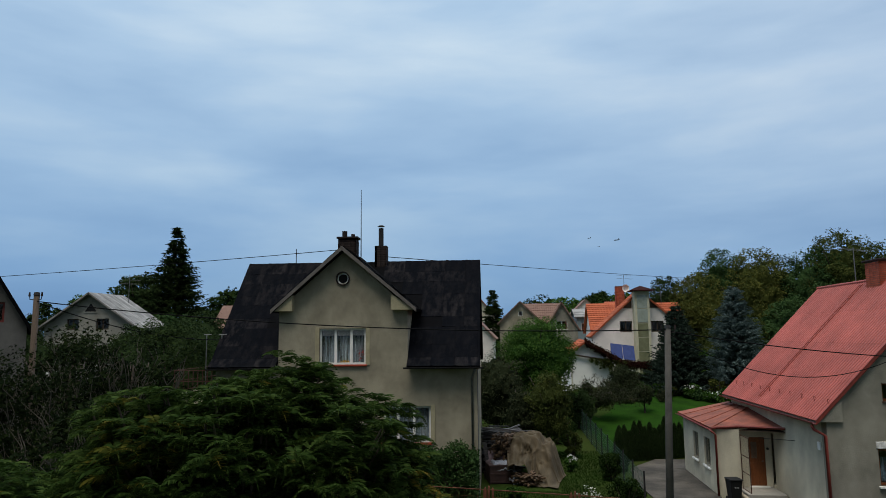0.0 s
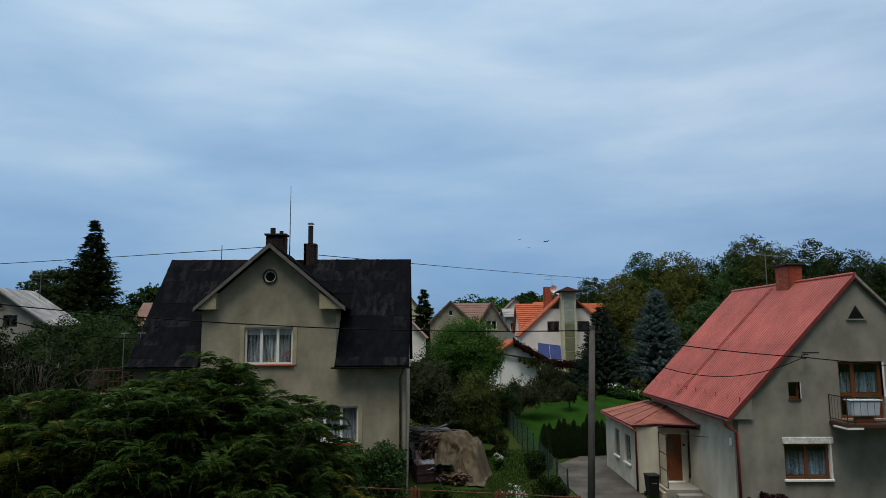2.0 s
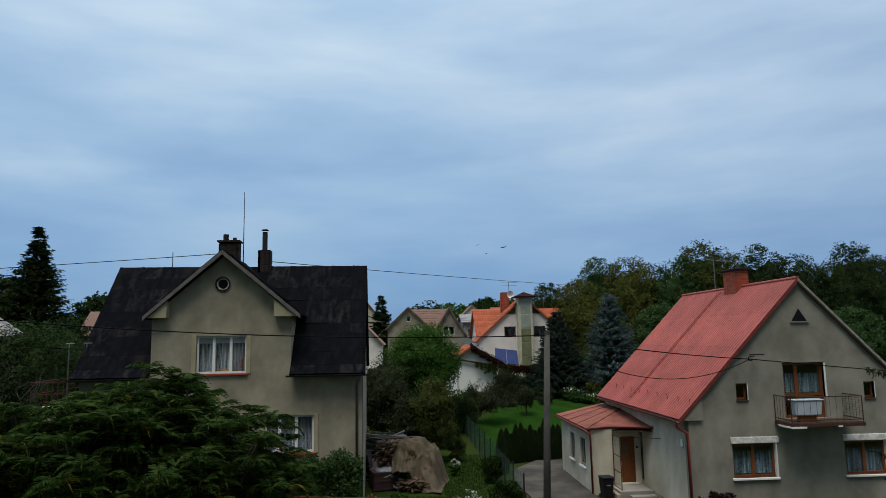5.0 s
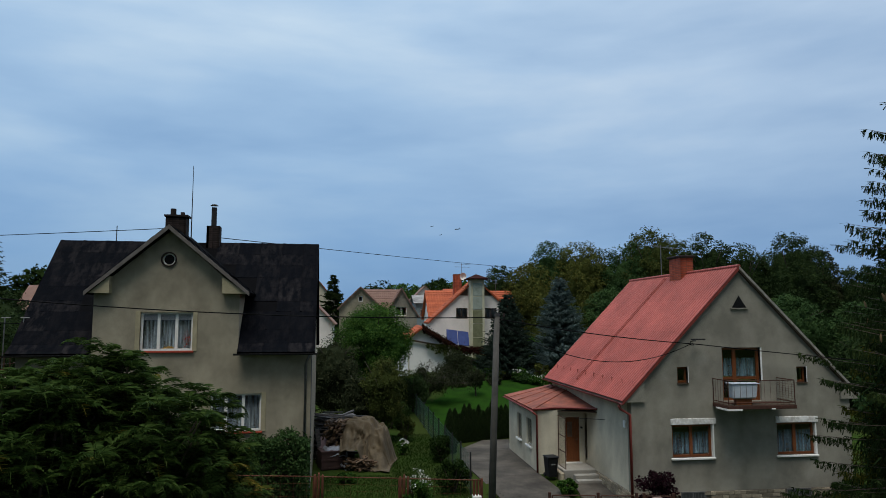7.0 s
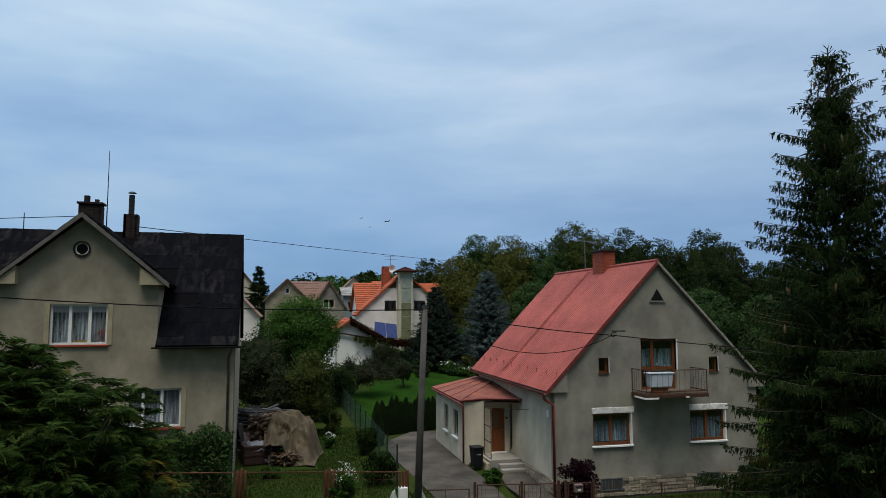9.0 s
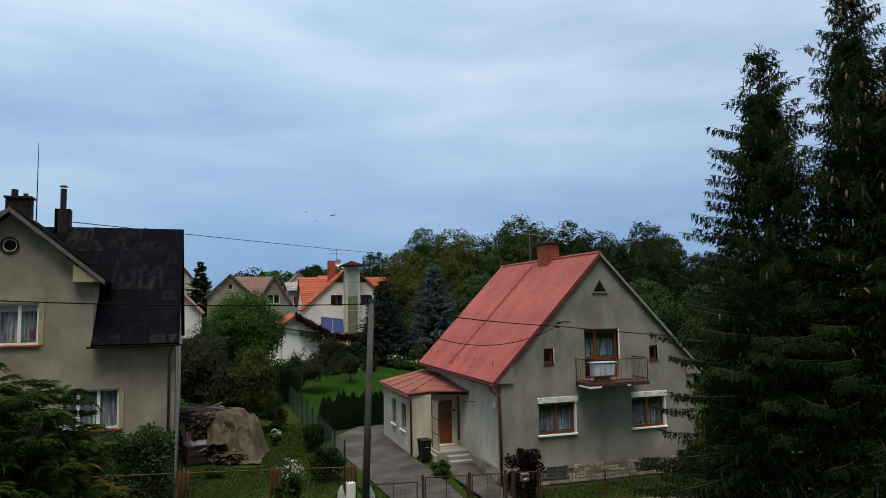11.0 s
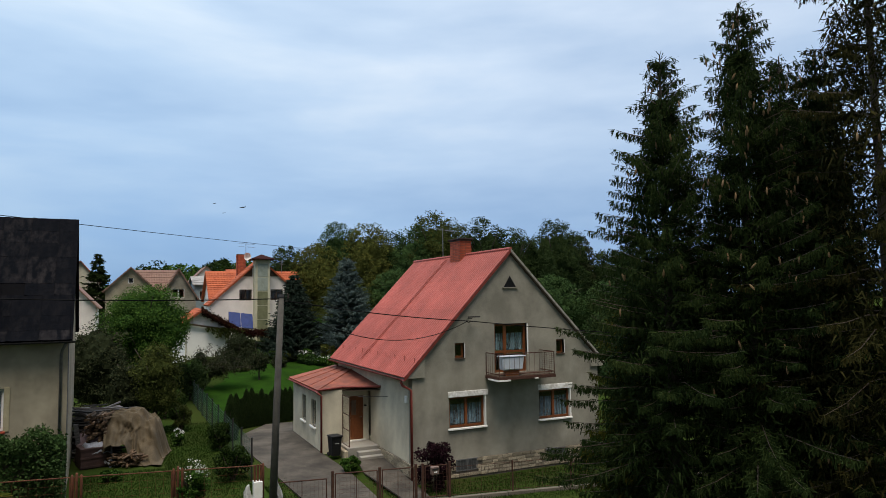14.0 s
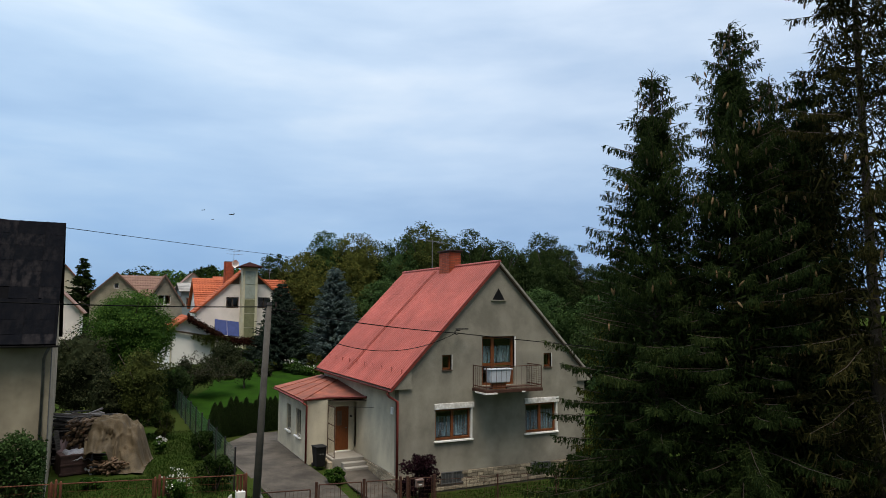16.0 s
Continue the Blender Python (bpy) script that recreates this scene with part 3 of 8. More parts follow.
def build_ground():
    xs = sorted({-2500, -1200, -600, -300, -150, -90, *range(-60, 61, 2), 90, 150, 300, 600, 1200, 2500, 4.5, 5.5})
    ys = sorted({-2500, -900, -300, -100, -40, *range(-10, 100, 2), 110, 130, 160, 200, 300, 600, 1200, 2500, 25, 27, 29})
    bm = bmesh.new()
    grid = [[bm.verts.new((x, y, ground_z(x, y) + 0.03 * math.sin(x * 1.3 + y * 0.7) * (abs(x) < 60))) for y in ys] for x in xs]
    for i in range(len(xs) - 1):
        for j in range(len(ys) - 1):
            bm.faces.new((grid[i][j], grid[i + 1][j], grid[i + 1][j + 1], grid[i][j + 1]))
    tagged(mesh_ob("ground", bm, ground_mat(), True), "green grass ground of gardens reaching to the horizon", "ground", kind="structure")
    # the lane in front of the gardens
    rb = bmesh.new()
    f = lambda x: 18.2 - 0.17 * x
    a = [(x, f(x) - 4.6) for x in range(-60, 61, 5)]
    b = [(x, f(x)) for x in range(-60, 61, 5)]
    lo, hi = ([rb.verts.new((x, y, ground_z(x, y) + 0.045)) for x, y in s] for s in (a, b))
    for i in range(len(a) - 1):
        rb.faces.new((lo[i], lo[i + 1], hi[i + 1], hi[i]))
    asphalt = mat("asphalt", (0.06, 0.06, 0.062), (0.04, 0.04, 0.042), rough=0.9, scale=1.0, fine=60)
    tagged(mesh_ob("road", rb, asphalt), "grey asphalt lane beside the garden fences", "road", kind="structure")


def draped(name, polys, material, lift, label, category, thick=0.05):
    """Paving that follows the ground."""
    bm = bmesh.new()
    for poly in polys:
        top = [bm.verts.new((x, y, ground_z(x, y) + lift)) for x, y in poly]
        bm.faces.new(top)
        low = [bm.verts.new((x, y, ground_z(x, y) + lift - thick)) for x, y in poly]
        for i in range(len(poly)):
            j = (i + 1) % len(poly)
            bm.faces.new((top[i], low[i], low[j], top[j]))
    return tagged(mesh_ob(name, bm, material), label, category, kind="structure")


build_ground()
# unseen wall, added behind the eye to hold back low sky light
tagged(mesh_ob("wall_south", wall([(-8, -0.3), (8, -0.3), (8, 9.5), (-8, 9.5)], [(-0.9, 0.9, 6.2, 8.0)], (0, -0.6, 0), (1, 0, 0), (0, -1, 0), 0.4), PLASTER_TAN), "plain rendered wall added unseen behind the viewer, blocks low sky", "wall", kind="structure")
drive = []
DRIVE = [(22.6, 6.2, 8.5), (24.6, 6.1, 8.6), (26.6, 5.8, 8.5), (29.0, 5.4, 8.1), (32.0, 5.2, 8.1), (35.0, 5.5, 8.3), (37.5, 7.2, 9.6)]
for (y0, a0, b0), (y1, a1, b1) in zip(DRIVE, DRIVE[1:]):
    drive.append([(a0, y0), (b0, y0), (b1, y1 - 0.012), (a1, y1 - 0.012)])
draped("driveway", drive, DRIVE_CONCRETE, 0.07, "worn grey concrete driveway slabs beside the red-roofed house", "driveway")
draped("garden_path", [[(9.3, 22.3), (10.2, 22.2), (10.3, 27.6), (9.2, 28.0), (9.0, 26.4)]], DRIVE_CONCRETE, 0.075, "grey concrete path from the garden gate to the steps", "path")


# ---- the house with the red roof ----
def corrugated(p_low_a, p_low_b, p_top_b, p_top_a, waves, depth, rows=1, thick=0.02):
    """A corrugated sheet between two low and two top corners; the waves run up the slope."""
    bm = bmesh.new()
    A, B, C, D = (Vector(p) for p in (p_low_a, p_low_b, p_top_b, p_top_a))
    n = (B - A).cross(D - A).normalized()
    if n.z < 0:
        n = -n
    k = waves * 8
    for r in range(rows):
        f0, f1 = r / rows, (r + 1) / rows + (0.012 if r < rows - 1 else 0)
        g = []
        for i in range(k + 1):
            s = i / k
            w = n * (depth * (1.6 * abs(math.sin(math.pi * s * waves)) ** 0.55 - 0.9))
            lo, hi = A.lerp(B, s), D.lerp(C, s)
            g.append((bm.verts.new(lo.lerp(hi, f0) + w + n * 0.007), bm.verts.new(lo.lerp(hi, f1) + w), bm.verts.new(lo.lerp(hi, f0) + w - n * 0.004)))
        for (a, b, e), (c, d, h) in zip(g, g[1:]):
            bm.faces.new((a, c, d, b)), bm.faces.new((e, h, c, a))
    return bm


def brick_stack(parent, x0, x1, y0, y1, z0, z1, brick, material, mortar, name="chimney"):
    """A chimney of laid bricks, round a mortar core."""
    core = part(name, boxes((x0 + 0.012, x1 - 0.012, y0 + 0.012, y1 - 0.012, z0, z1)), mortar, parent, "red brick chimney" if material is BRICK_RED else "sooty brick chimney")
    bl, bh = brick
    bb = bmesh.new()
    box(bb, 0, bl - 0.012, 0, 0.1, 0, bh - 0.012)
    me = bpy.data.meshes.new("brick")
    bb.to_mesh(me), bb.free()
    me.materials.append(material)
    for r in range(int((z1 - z0) / bh)):
        z = z0 + r * bh
        for ax in (0, 1):
            a, b = (x0, x1) if ax == 0 else (y0, y1)
            n = max(1, round((b - a) / bl))
            for k in range(n):
                f = a + (b - a) * k / n
                sx = (b - a) / n / bl
                for side in (0, 1):
                    if ax == 0:
                        m = pose(f, y0 if side == 0 else y1 - 0.1, z)
                    else:
                        m = pose(x0 + 0.1 if side == 0 else x1, f, z, 0, 0, 90)
                    m = m @ Matrix.Diagonal((sx, 1, 1, 1))
                    if side == 1 and ax == 0:
                        continue
                    share("brick", me, core, m)
    return core


def gutter(parent, a, b, r, material, name="gutter"):
    """A half-round gutter below an eave."""
    bm = bmesh.new()
    A, B = Vector(a), Vector(b)
    d = (B - A).normalized()
    s = d.cross(Vector((0, 0, 1)))
    rings = []
    for p in (A, B):
        rings.append([[bm.verts.new(p + s * math.cos(math.pi * (1 + k / 8)) * q + Vector((0, 0, math.sin(math.pi * (1 + k / 8)) * q))) for k in range(9)] for q in (r, r * 0.85)])
    for k in range(8):
        for q in (0, 1):
            bm.faces.new((rings[0][q][k], rings[0][q][k + 1], rings[1][q][k + 1], rings[1][q][k]))
    for k in (0, 8):
        bm.faces.new((rings[0][0][k], rings[1][0][k], rings[1][1][k], rings[0][1][k]))
    return part(name, bm, material, parent)


FLAKY_WHITE = mat("flaking_white_paint", (0.78, 0.78, 0.78), (0.50, 0.49, 0.47), rough=0.85, scale=5, mix=0.3, bump=0.15)
VERGE_PALE = mat("peeling_verge_paint", (0.42, 0.40, 0.37), (0.16, 0.145, 0.13), rough=0.9, scale=7, mix=0.5)


def red_house():
    h = thing("red_roofed_house", "grey rendered gabled house with a faded red sheet roof", "house", at=pose(10.36, 24.5, 0.06))
    W, LEN, EV, AP = 8.87, 10.15, 4.05, 9.0
    X, Y = (1, 0, 0), (0, 1, 0)
    # the street gable
    holes = [(1.57, 3.18, 1.93, 3.13), (5.78, 7.36, 1.93, 3.13), (1.86, 2.28, 4.68, 5.27), (6.72, 7.12, 4.65, 5.24), (3.68, 5.24, 3.98, 5.98)]
    out = [(0, 0.70), (W, 0.70), (W, EV + 0.36), (W / 2 + 0.03, AP - 0.07), (0, EV + 0.26)]
    part("wall", wall(out, holes, (0, 0, 0), X, Y, 0.40), PLASTER_GREY, h)
    part("wall", wall([(0.4, 0.70), (LEN, 0.70), (LEN, EV), (0.4, EV)], [(4.95, 5.85, 0.9, 2.9)], (0, 0, 0), Y, X, 0.35), PLASTER_PALE, h, "pale cream side wall")
    part("wall", wall([(0.4, 0.70), (LEN, 0.70), (LEN, EV), (0.4, EV)], [], (W, 0, 0), Y, (-1, 0, 0), 0.35), PLASTER_GREY, h)
    part("wall", wall([(0.35, 0.3), (W - 0.35, 0.3), (W - 0.35, EV), (W / 2, AP - 0.06), (0.35, EV)], [], (0, LEN, 0), X, (0, -1, 0), 0.35), PLASTER_GREY, h)
    # kneelers at the eaves: the little rendered boxes that close the overhang
    for x0, x1 in ((-0.36, 0.5), (W - 0.42, W + 0.32)):
        pz = 4.02
        bm = bmesh.new()
        lo, hi = (x0, x1) if x0 < 0 else (x1, x0)
        poly = [(lo, pz - 0.02), (hi, pz - 0.02), (hi, pz + abs(hi - lo) * 1.06 - 0.12)]
        f, b = [[bm.verts.new((x, y, z)) for x, z in poly] for y in (-0.10, 0.0)]
        bm.faces.new(f), bm.faces.new(b)
        for i in range(3):
            bm.faces.new((f[i], f[(i + 1) % 3], b[(i + 1) % 3], b[i]))
        part("kneeler", bm, PLASTER_GREY, h)
    # roof: corrugated sheets in four courses, verge boards, ridge
    rx, rz = W / 2 + 0.03, AP + 0.1
    y0, y1 = -0.12, LEN + 0.15
    rf = part("roof", slab([(rx, y0, rz - 0.06), (-0.38, y0, 3.99), (-0.38, y1, 3.99), (rx, y1, rz - 0.06)], 0.08), DARK_WOOD, h, "faded red corrugated sheet roof on boards")
    part("roof_slope", slab([(rx, y0, rz - 0.06), (W + 0.33, y0, 4.15), (W + 0.33, y1, 4.15), (rx, y1, rz - 0.06)], 0.08), DARK_WOOD, rf)
    for ex, ez in ((-0.38, 4.05), (W + 0.33, 4.21)):
        for r in range(4):
            f0, f1 = r / 4, (r + 1) / 4 + (0.012 if r < 3 else 0)
            at = lambda f, y: (ex + (rx - ex) * f, y, ez + (rz - ez) * f)
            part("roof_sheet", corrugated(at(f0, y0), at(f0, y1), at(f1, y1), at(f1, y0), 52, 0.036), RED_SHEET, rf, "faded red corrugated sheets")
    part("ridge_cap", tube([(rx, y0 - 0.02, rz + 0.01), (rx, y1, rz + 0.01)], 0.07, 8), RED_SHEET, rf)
    for sx, ex, ez in ((-1, -0.38, 4.05), (1, W + 0.33, 4.21)):
        d = Vector((ex - rx, 0, ez - rz))
        bm = bmesh.new()
        for a, b in ((0.04, -0.15 if sx < 0 else -0.10),):
            q = [(rx, rz + a - 0.02), (ex, ez + a - 0.02), (ex, ez + b), (rx, rz + b)]
            f, k = [[bm.verts.new((x, y, z)) for x, z in q] for y in (y0 - 0.025, y0 + 0.01)]
            bm.faces.new(f), bm.faces.new(k)
            for i in range(4):
                bm.faces.new((f[i], f[(i + 1) % 4], k[(i + 1) % 4], k[i]))
        part("verge_board", bm, VERGE_PALE if sx > 0 else RED_DARK, rf, "weathered verge board")
    # the roof ladder and the snow hooks
    lad = bmesh.new()
    n = Vector((-(rz - 4.05), 0, rx + 0.38)).normalized()
    on = lambda f, y, up=0.05: Vector((-0.38 + (rx + 0.38) * f, y, 4.05 + (rz - 4.05) * f)) + n * up
    for y in (5.62, 5.84):
        tube([on(0.05, y), on(0.97, y)], 0.016, 5, lad)
    for i in range(26):
        f = 0.06 + 0.90 * i / 25
        tube([on(f, 5.62), on(f, 5.84)], 0.013, 4, lad)
    part("roof_ladder", lad, mat("faded_ladder_paint", (0.30, 0.062, 0.048), rough=0.7, scale=6), rf, "dark red roof ladder")
    for i in range(10):
        y = 0.0 + i * 1.06
        foot = on(0.105, y, 0.02)
        bm = tube([foot, foot + Vector((-0.02, 0, 0.17)), foot + Vector((0.05, 0, 0.12))], 0.014, 5)
        part("snow_hook", bm, RED_DARK, rf)
    # gutters and downpipes
    gutter(h, (-0.43, y0, 4.0), (-0.43, y1, 4.0), 0.08, RED_DARK)
    part("downpipe", tube([(-0.47, 0.02, 3.9), (-0.40, 0.02, 3.75), (-0.08, -0.06, 3.55), (-0.07, -0.06, 0.15)], 0.055, 8), RED_DARK, h, "dark red downpipe", True)
    # chimney of brick with a slab on top, antenna mast beside it
    c = brick_stack(h, rx - 0.32, rx + 0.28, 3.95, 5.05, 8.4, 9.82, (0.25, 0.077), BRICK_RED, MORTAR)
    part("chimney_cap", bevelled(boxes((rx - 0.4, rx + 0.36, 3.87, 5.13, 9.82, 9.90)), 0.015), SOOT_BRICK, c, "dark capping slab")
    # windows
    for u0, u1, lab in ((1.57, 3.18, "brown wooden window with net curtains"), (5.78, 7.36, "brown wooden window, one net curtain")):
        w = window(h, (0, 0, 0), X, Y, u0, u1, 1.93, 3.13, [0.5], BROWN_WOOD, recess=0.13, bar=0.085, sill=WHITE, curtain=LACE_THIN, curtain_top=0.74, drop=0.08 if u0 < 3 else 0.02, label=lab)
        lint = bmesh.new()
        cols, rl = 64, random.Random(int(u0 * 100))
        edge = []
        for k in range(cols + 1):
            x = u0 - 0.05 + (u1 - u0 + 0.17) * k / cols
            zt = 3.35 + rl.uniform(-0.012, 0.016) * (1 if 0 < k < cols else 0.3)
            edge.append([lint.verts.new((x, y, zz)) for y, zz in ((0.0, 3.14), (-0.035 - rl.uniform(0, 0.008), 3.14 + rl.uniform(0, 0.012)), (-0.03, zt), (0.0, zt + 0.01))])
        for p, q in zip(edge, edge[1:]):
            for k in range(3):
                lint.faces.new((p[k], p[k + 1], q[k + 1], q[k]))
        for e in (edge[0], edge[-1]):
            lint.faces.new(e)
        part("lintel", lint, FLAKY_WHITE, w, "flaking white lintel")
        rv = boxes((u1 - 0.006, u1 + 0.05, -0.012, 0.13, 1.93, 3.14))
        part("reveal", rv, WHITE, w)
    for u0, z0, wd in ((1.86, 4.68, 0.42), (6.72, 4.65, 0.40)):
        w = window(h, (0, 0, 0), X, Y, u0, u0 + wd, z0, z0 + 0.59, [], BROWN_WOOD, recess=0.13, bar=0.075, curtain=None, label="small brown wooden window")
        part("sill", boxes((u0 - 0.02, u0 + wd + 0.02, -0.04, 0.14, z0 - 0.05, z0)), DARK_WOOD, w)
        part("reveal", boxes((u0 + wd, u0 + wd + 0.03, -0.006, 0.12, z0, z0 + 0.59)), WHITE, w)
    # balcony door, seen above the rail
    w = window(h, (0, 0, 0), X, Y, 3.68, 5.24, 3.98, 5.98, [0.36], BROWN_WOOD, recess=0.13, bar=0.10, curtain=LACE_THIN, curtain_top=0.80, drop=0.45, label="brown wooden balcony door and window", transom=0.42)
    part("reveal", boxes((5.24, 5.31, -0.006, 0.12, 4.7, 5.99)), WHITE, w)
    part("lintel", boxes((3.62, 5.30, -0.02, 0.0, 5.985, 6.04)), PLASTER_GREY, w)
    # triangular vent in the peak
    tb = bmesh.new()
    cx = W / 2 + 0.03
    for y in (-0.012,):
        tb.faces.new([tb.verts.new((cx + a, y, z)) for a, z in ((-0.30, 7.50), (0.30, 7.50), (0, 7.98))])
    vt = part("vent", tb, BLACK_PLASTIC, h, "dark triangular attic vent")
    part("vent_sill", boxes((cx - 0.36, cx + 0.36, -0.06, 0.0, 7.45, 7.498)), PLASTER_GREY, vt)
    for i in range(4):
        z = 7.55 + i * 0.1
        hw = 0.3 * (1 - (z - 7.5) / 0.48)
        part("slat", boxes((cx - hw + 0.02, cx + hw - 0.02, -0.03, -0.014, z, z + 0.03)), BLACK_PLASTIC, vt)
    # balcony: slab, rail of thin bars, with a box and a cloth behind it
    bal = part("balcony", bevelled(boxes((3.22, 5.92, -1.1, 0.0, 3.80, 3.93)), 0.01), RUST, h, "small balcony with a dark rusty slab and thin iron rail")
    for e in ((3.20, 3.75, -1.13, -1.1, 3.76, 3.82), (3.19, 3.22, -1.1, -0.3, 3.76, 3.82), (4.9, 5.05, -1.125, -1.1, 3.79, 3.83)):
        part("edge_trim", boxes(e), WHITE, bal, "peeling white edge")
    for k in range(11):
        part("floor_board", boxes((3.24 + k * 0.24, 3.46 + k * 0.24, -1.08, -0.02, 3.933, 3.955)), DARK_WOOD, bal)
    rail = bmesh.new()
    pts = [(3.27, 0, 0), (3.27, -1.05, 0), (5.87, -1.05, 0), (5.87, 0, 0)]
    for z in (4.03, 4.83):
        tube([(x, y, z) for x, y, _ in pts], 0.018, 6, rail)
    part("rail", rail, RUST, bal)
    for a, b, n in ((pts[0], pts[1], 6), (pts[1], pts[2], 11), (pts[2], pts[3], 6)):
        for i in range(n):
            f = i / n
            x, y = a[0] + (b[0] - a[0]) * f, a[1] + (b[1] - a[1]) * f
            r = 0.02 if i == 0 else 0.0055
            part("baluster", tube([(x, y, 3.9), (x, y, 4.84)], r, 5), RUST, bal)
    mesh = mat("brown_wire_screen", (0.12, 0.075, 0.06), rough=0.8, scale=8)
    for k in range(9):
        part("screen_wire", tube([(5.875, -1.04, 4.06 + k * 0.085), (5.875, -0.02, 4.06 + k * 0.085)], 0.006, 4), mesh, bal)
    # plinth: a mortar core faced with rubble stones
    pl = part("plinth", boxes((-0.02, W, -0.02, 0.38, -0.3, 0.70), (-0.02, 0.36, 0.38, 4.9, -0.3, 0.70)), MORTAR, h, "stone plinth of squared rubble")
    rng = random.Random(5)
    variants = []
    for k in range(8):
        bb = bmesh.new()
        box(bb, 0, 1, -0.035, 0.0, 0, 1)
        bmesh.ops.bevel(bb, geom=list(bb.edges), offset=0.018, segments=1, affect="EDGES")
        for v in bb.verts:
            v.co += Vector((rng.uniform(-0.05, 0.05), rng.uniform(-0.012, 0.006), rng.uniform(-0.07, 0.07)))
        me = bpy.data.meshes.new("stone")
        bmesh.ops.recalc_face_normals(bb, faces=bb.faces)
        bb.to_mesh(me), bb.free()
        me.materials.append(STONE)
        variants.append(me)
    for r in range(5):
        z = 0.03 + r * 0.135
        x = -0.02
        while x < W - 0.1:
            l = min(rng.uniform(0.2, 0.52), W - x)
            if not (1.78 < x + l / 2 < 2.84 and z > 0.14) and not (6.02 < x + l / 2 < 7.05 and z > 0.14):
                share("stone", rng.choice(variants), pl, pose(x, -0.02, z) @ Matrix.Diagonal((l - 0.02, 1, 0.118, 1)))
            x += l
        y = 0.1
        while y < 4.7 and r > 0:
            l = rng.uniform(0.25, 0.5)
            share("stone", rng.choice(variants), pl, pose(-0.02, y + l, z, 0, 0, -90) @ Matrix.Diagonal((l - 0.02, 1, 0.118, 1)))
            y += l
    for u in (1.80, 6.04):
        f = boxes((u, u + 1.0, -0.05, -0.02, 0.24, 0.28), (u, u + 1.0, -0.05, -0.02, 0.66, 0.70), (u, u + 0.04, -0.05, -0.02, 0.28, 0.66), (u + 0.96, u + 1.0, -0.05, -0.02, 0.28, 0.66), (u + 0.48, u + 0.52, -0.05, -0.02, 0.28, 0.66))
        cw = part("cellar_window", f, METAL_GREY, h, "small barred cellar window")
        part("pane", boxes((u + 0.03, u + 0.97, -0.034, -0.022, 0.27, 0.67)), mat("dusty_cellar_glass", (0.07, 0.075, 0.08), rough=0.35, scale=6), cw)
        for k in range(8):
            part("bar", tube([(u + 0.08 + k * 0.12, -0.055, 0.26), (u + 0.08 + k * 0.12, -0.055, 0.68)], 0.008, 5), METAL_GREY, cw)
    part("meter_box", bevelled(boxes((-0.05, 0.0, 0.5, 0.72, 2.98, 3.25)), 0.008), WHITE, h, "small white meter box")
    # wire bracket on the gable
    br = bmesh.new()
    tube([(2.5, -0.02, 6.25), (2.5, -0.28, 6.25)], 0.02, 6, br)
    bk = part("wire_bracket", br, METAL_DARK, h)
    part("bracket_plate", bevelled(boxes((2.32, 2.88, -0.31, -0.25, 6.285, 6.335)), 0.008), METAL_DARK, bk)
    part("drip_loop", tube([(2.36 + 0.09 * math.cos(a), -0.27, 6.17 + 0.08 * math.sin(a)) for a in (1.4, 2.4, 3.4, 4.3, 5.2, 6.1)], 0.016, 5), BLACK_CABLE, bk)
    part("upper_floor", boxes((0.42, W - 0.36, 0.42, LEN - 0.36, 3.42, 3.60)), DARK_WOOD, h)
    part("ground_floor", boxes((0.42, W - 0.36, 0.42, LEN - 0.36, 0.72, 0.84)), DARK_WOOD, h)
    return h


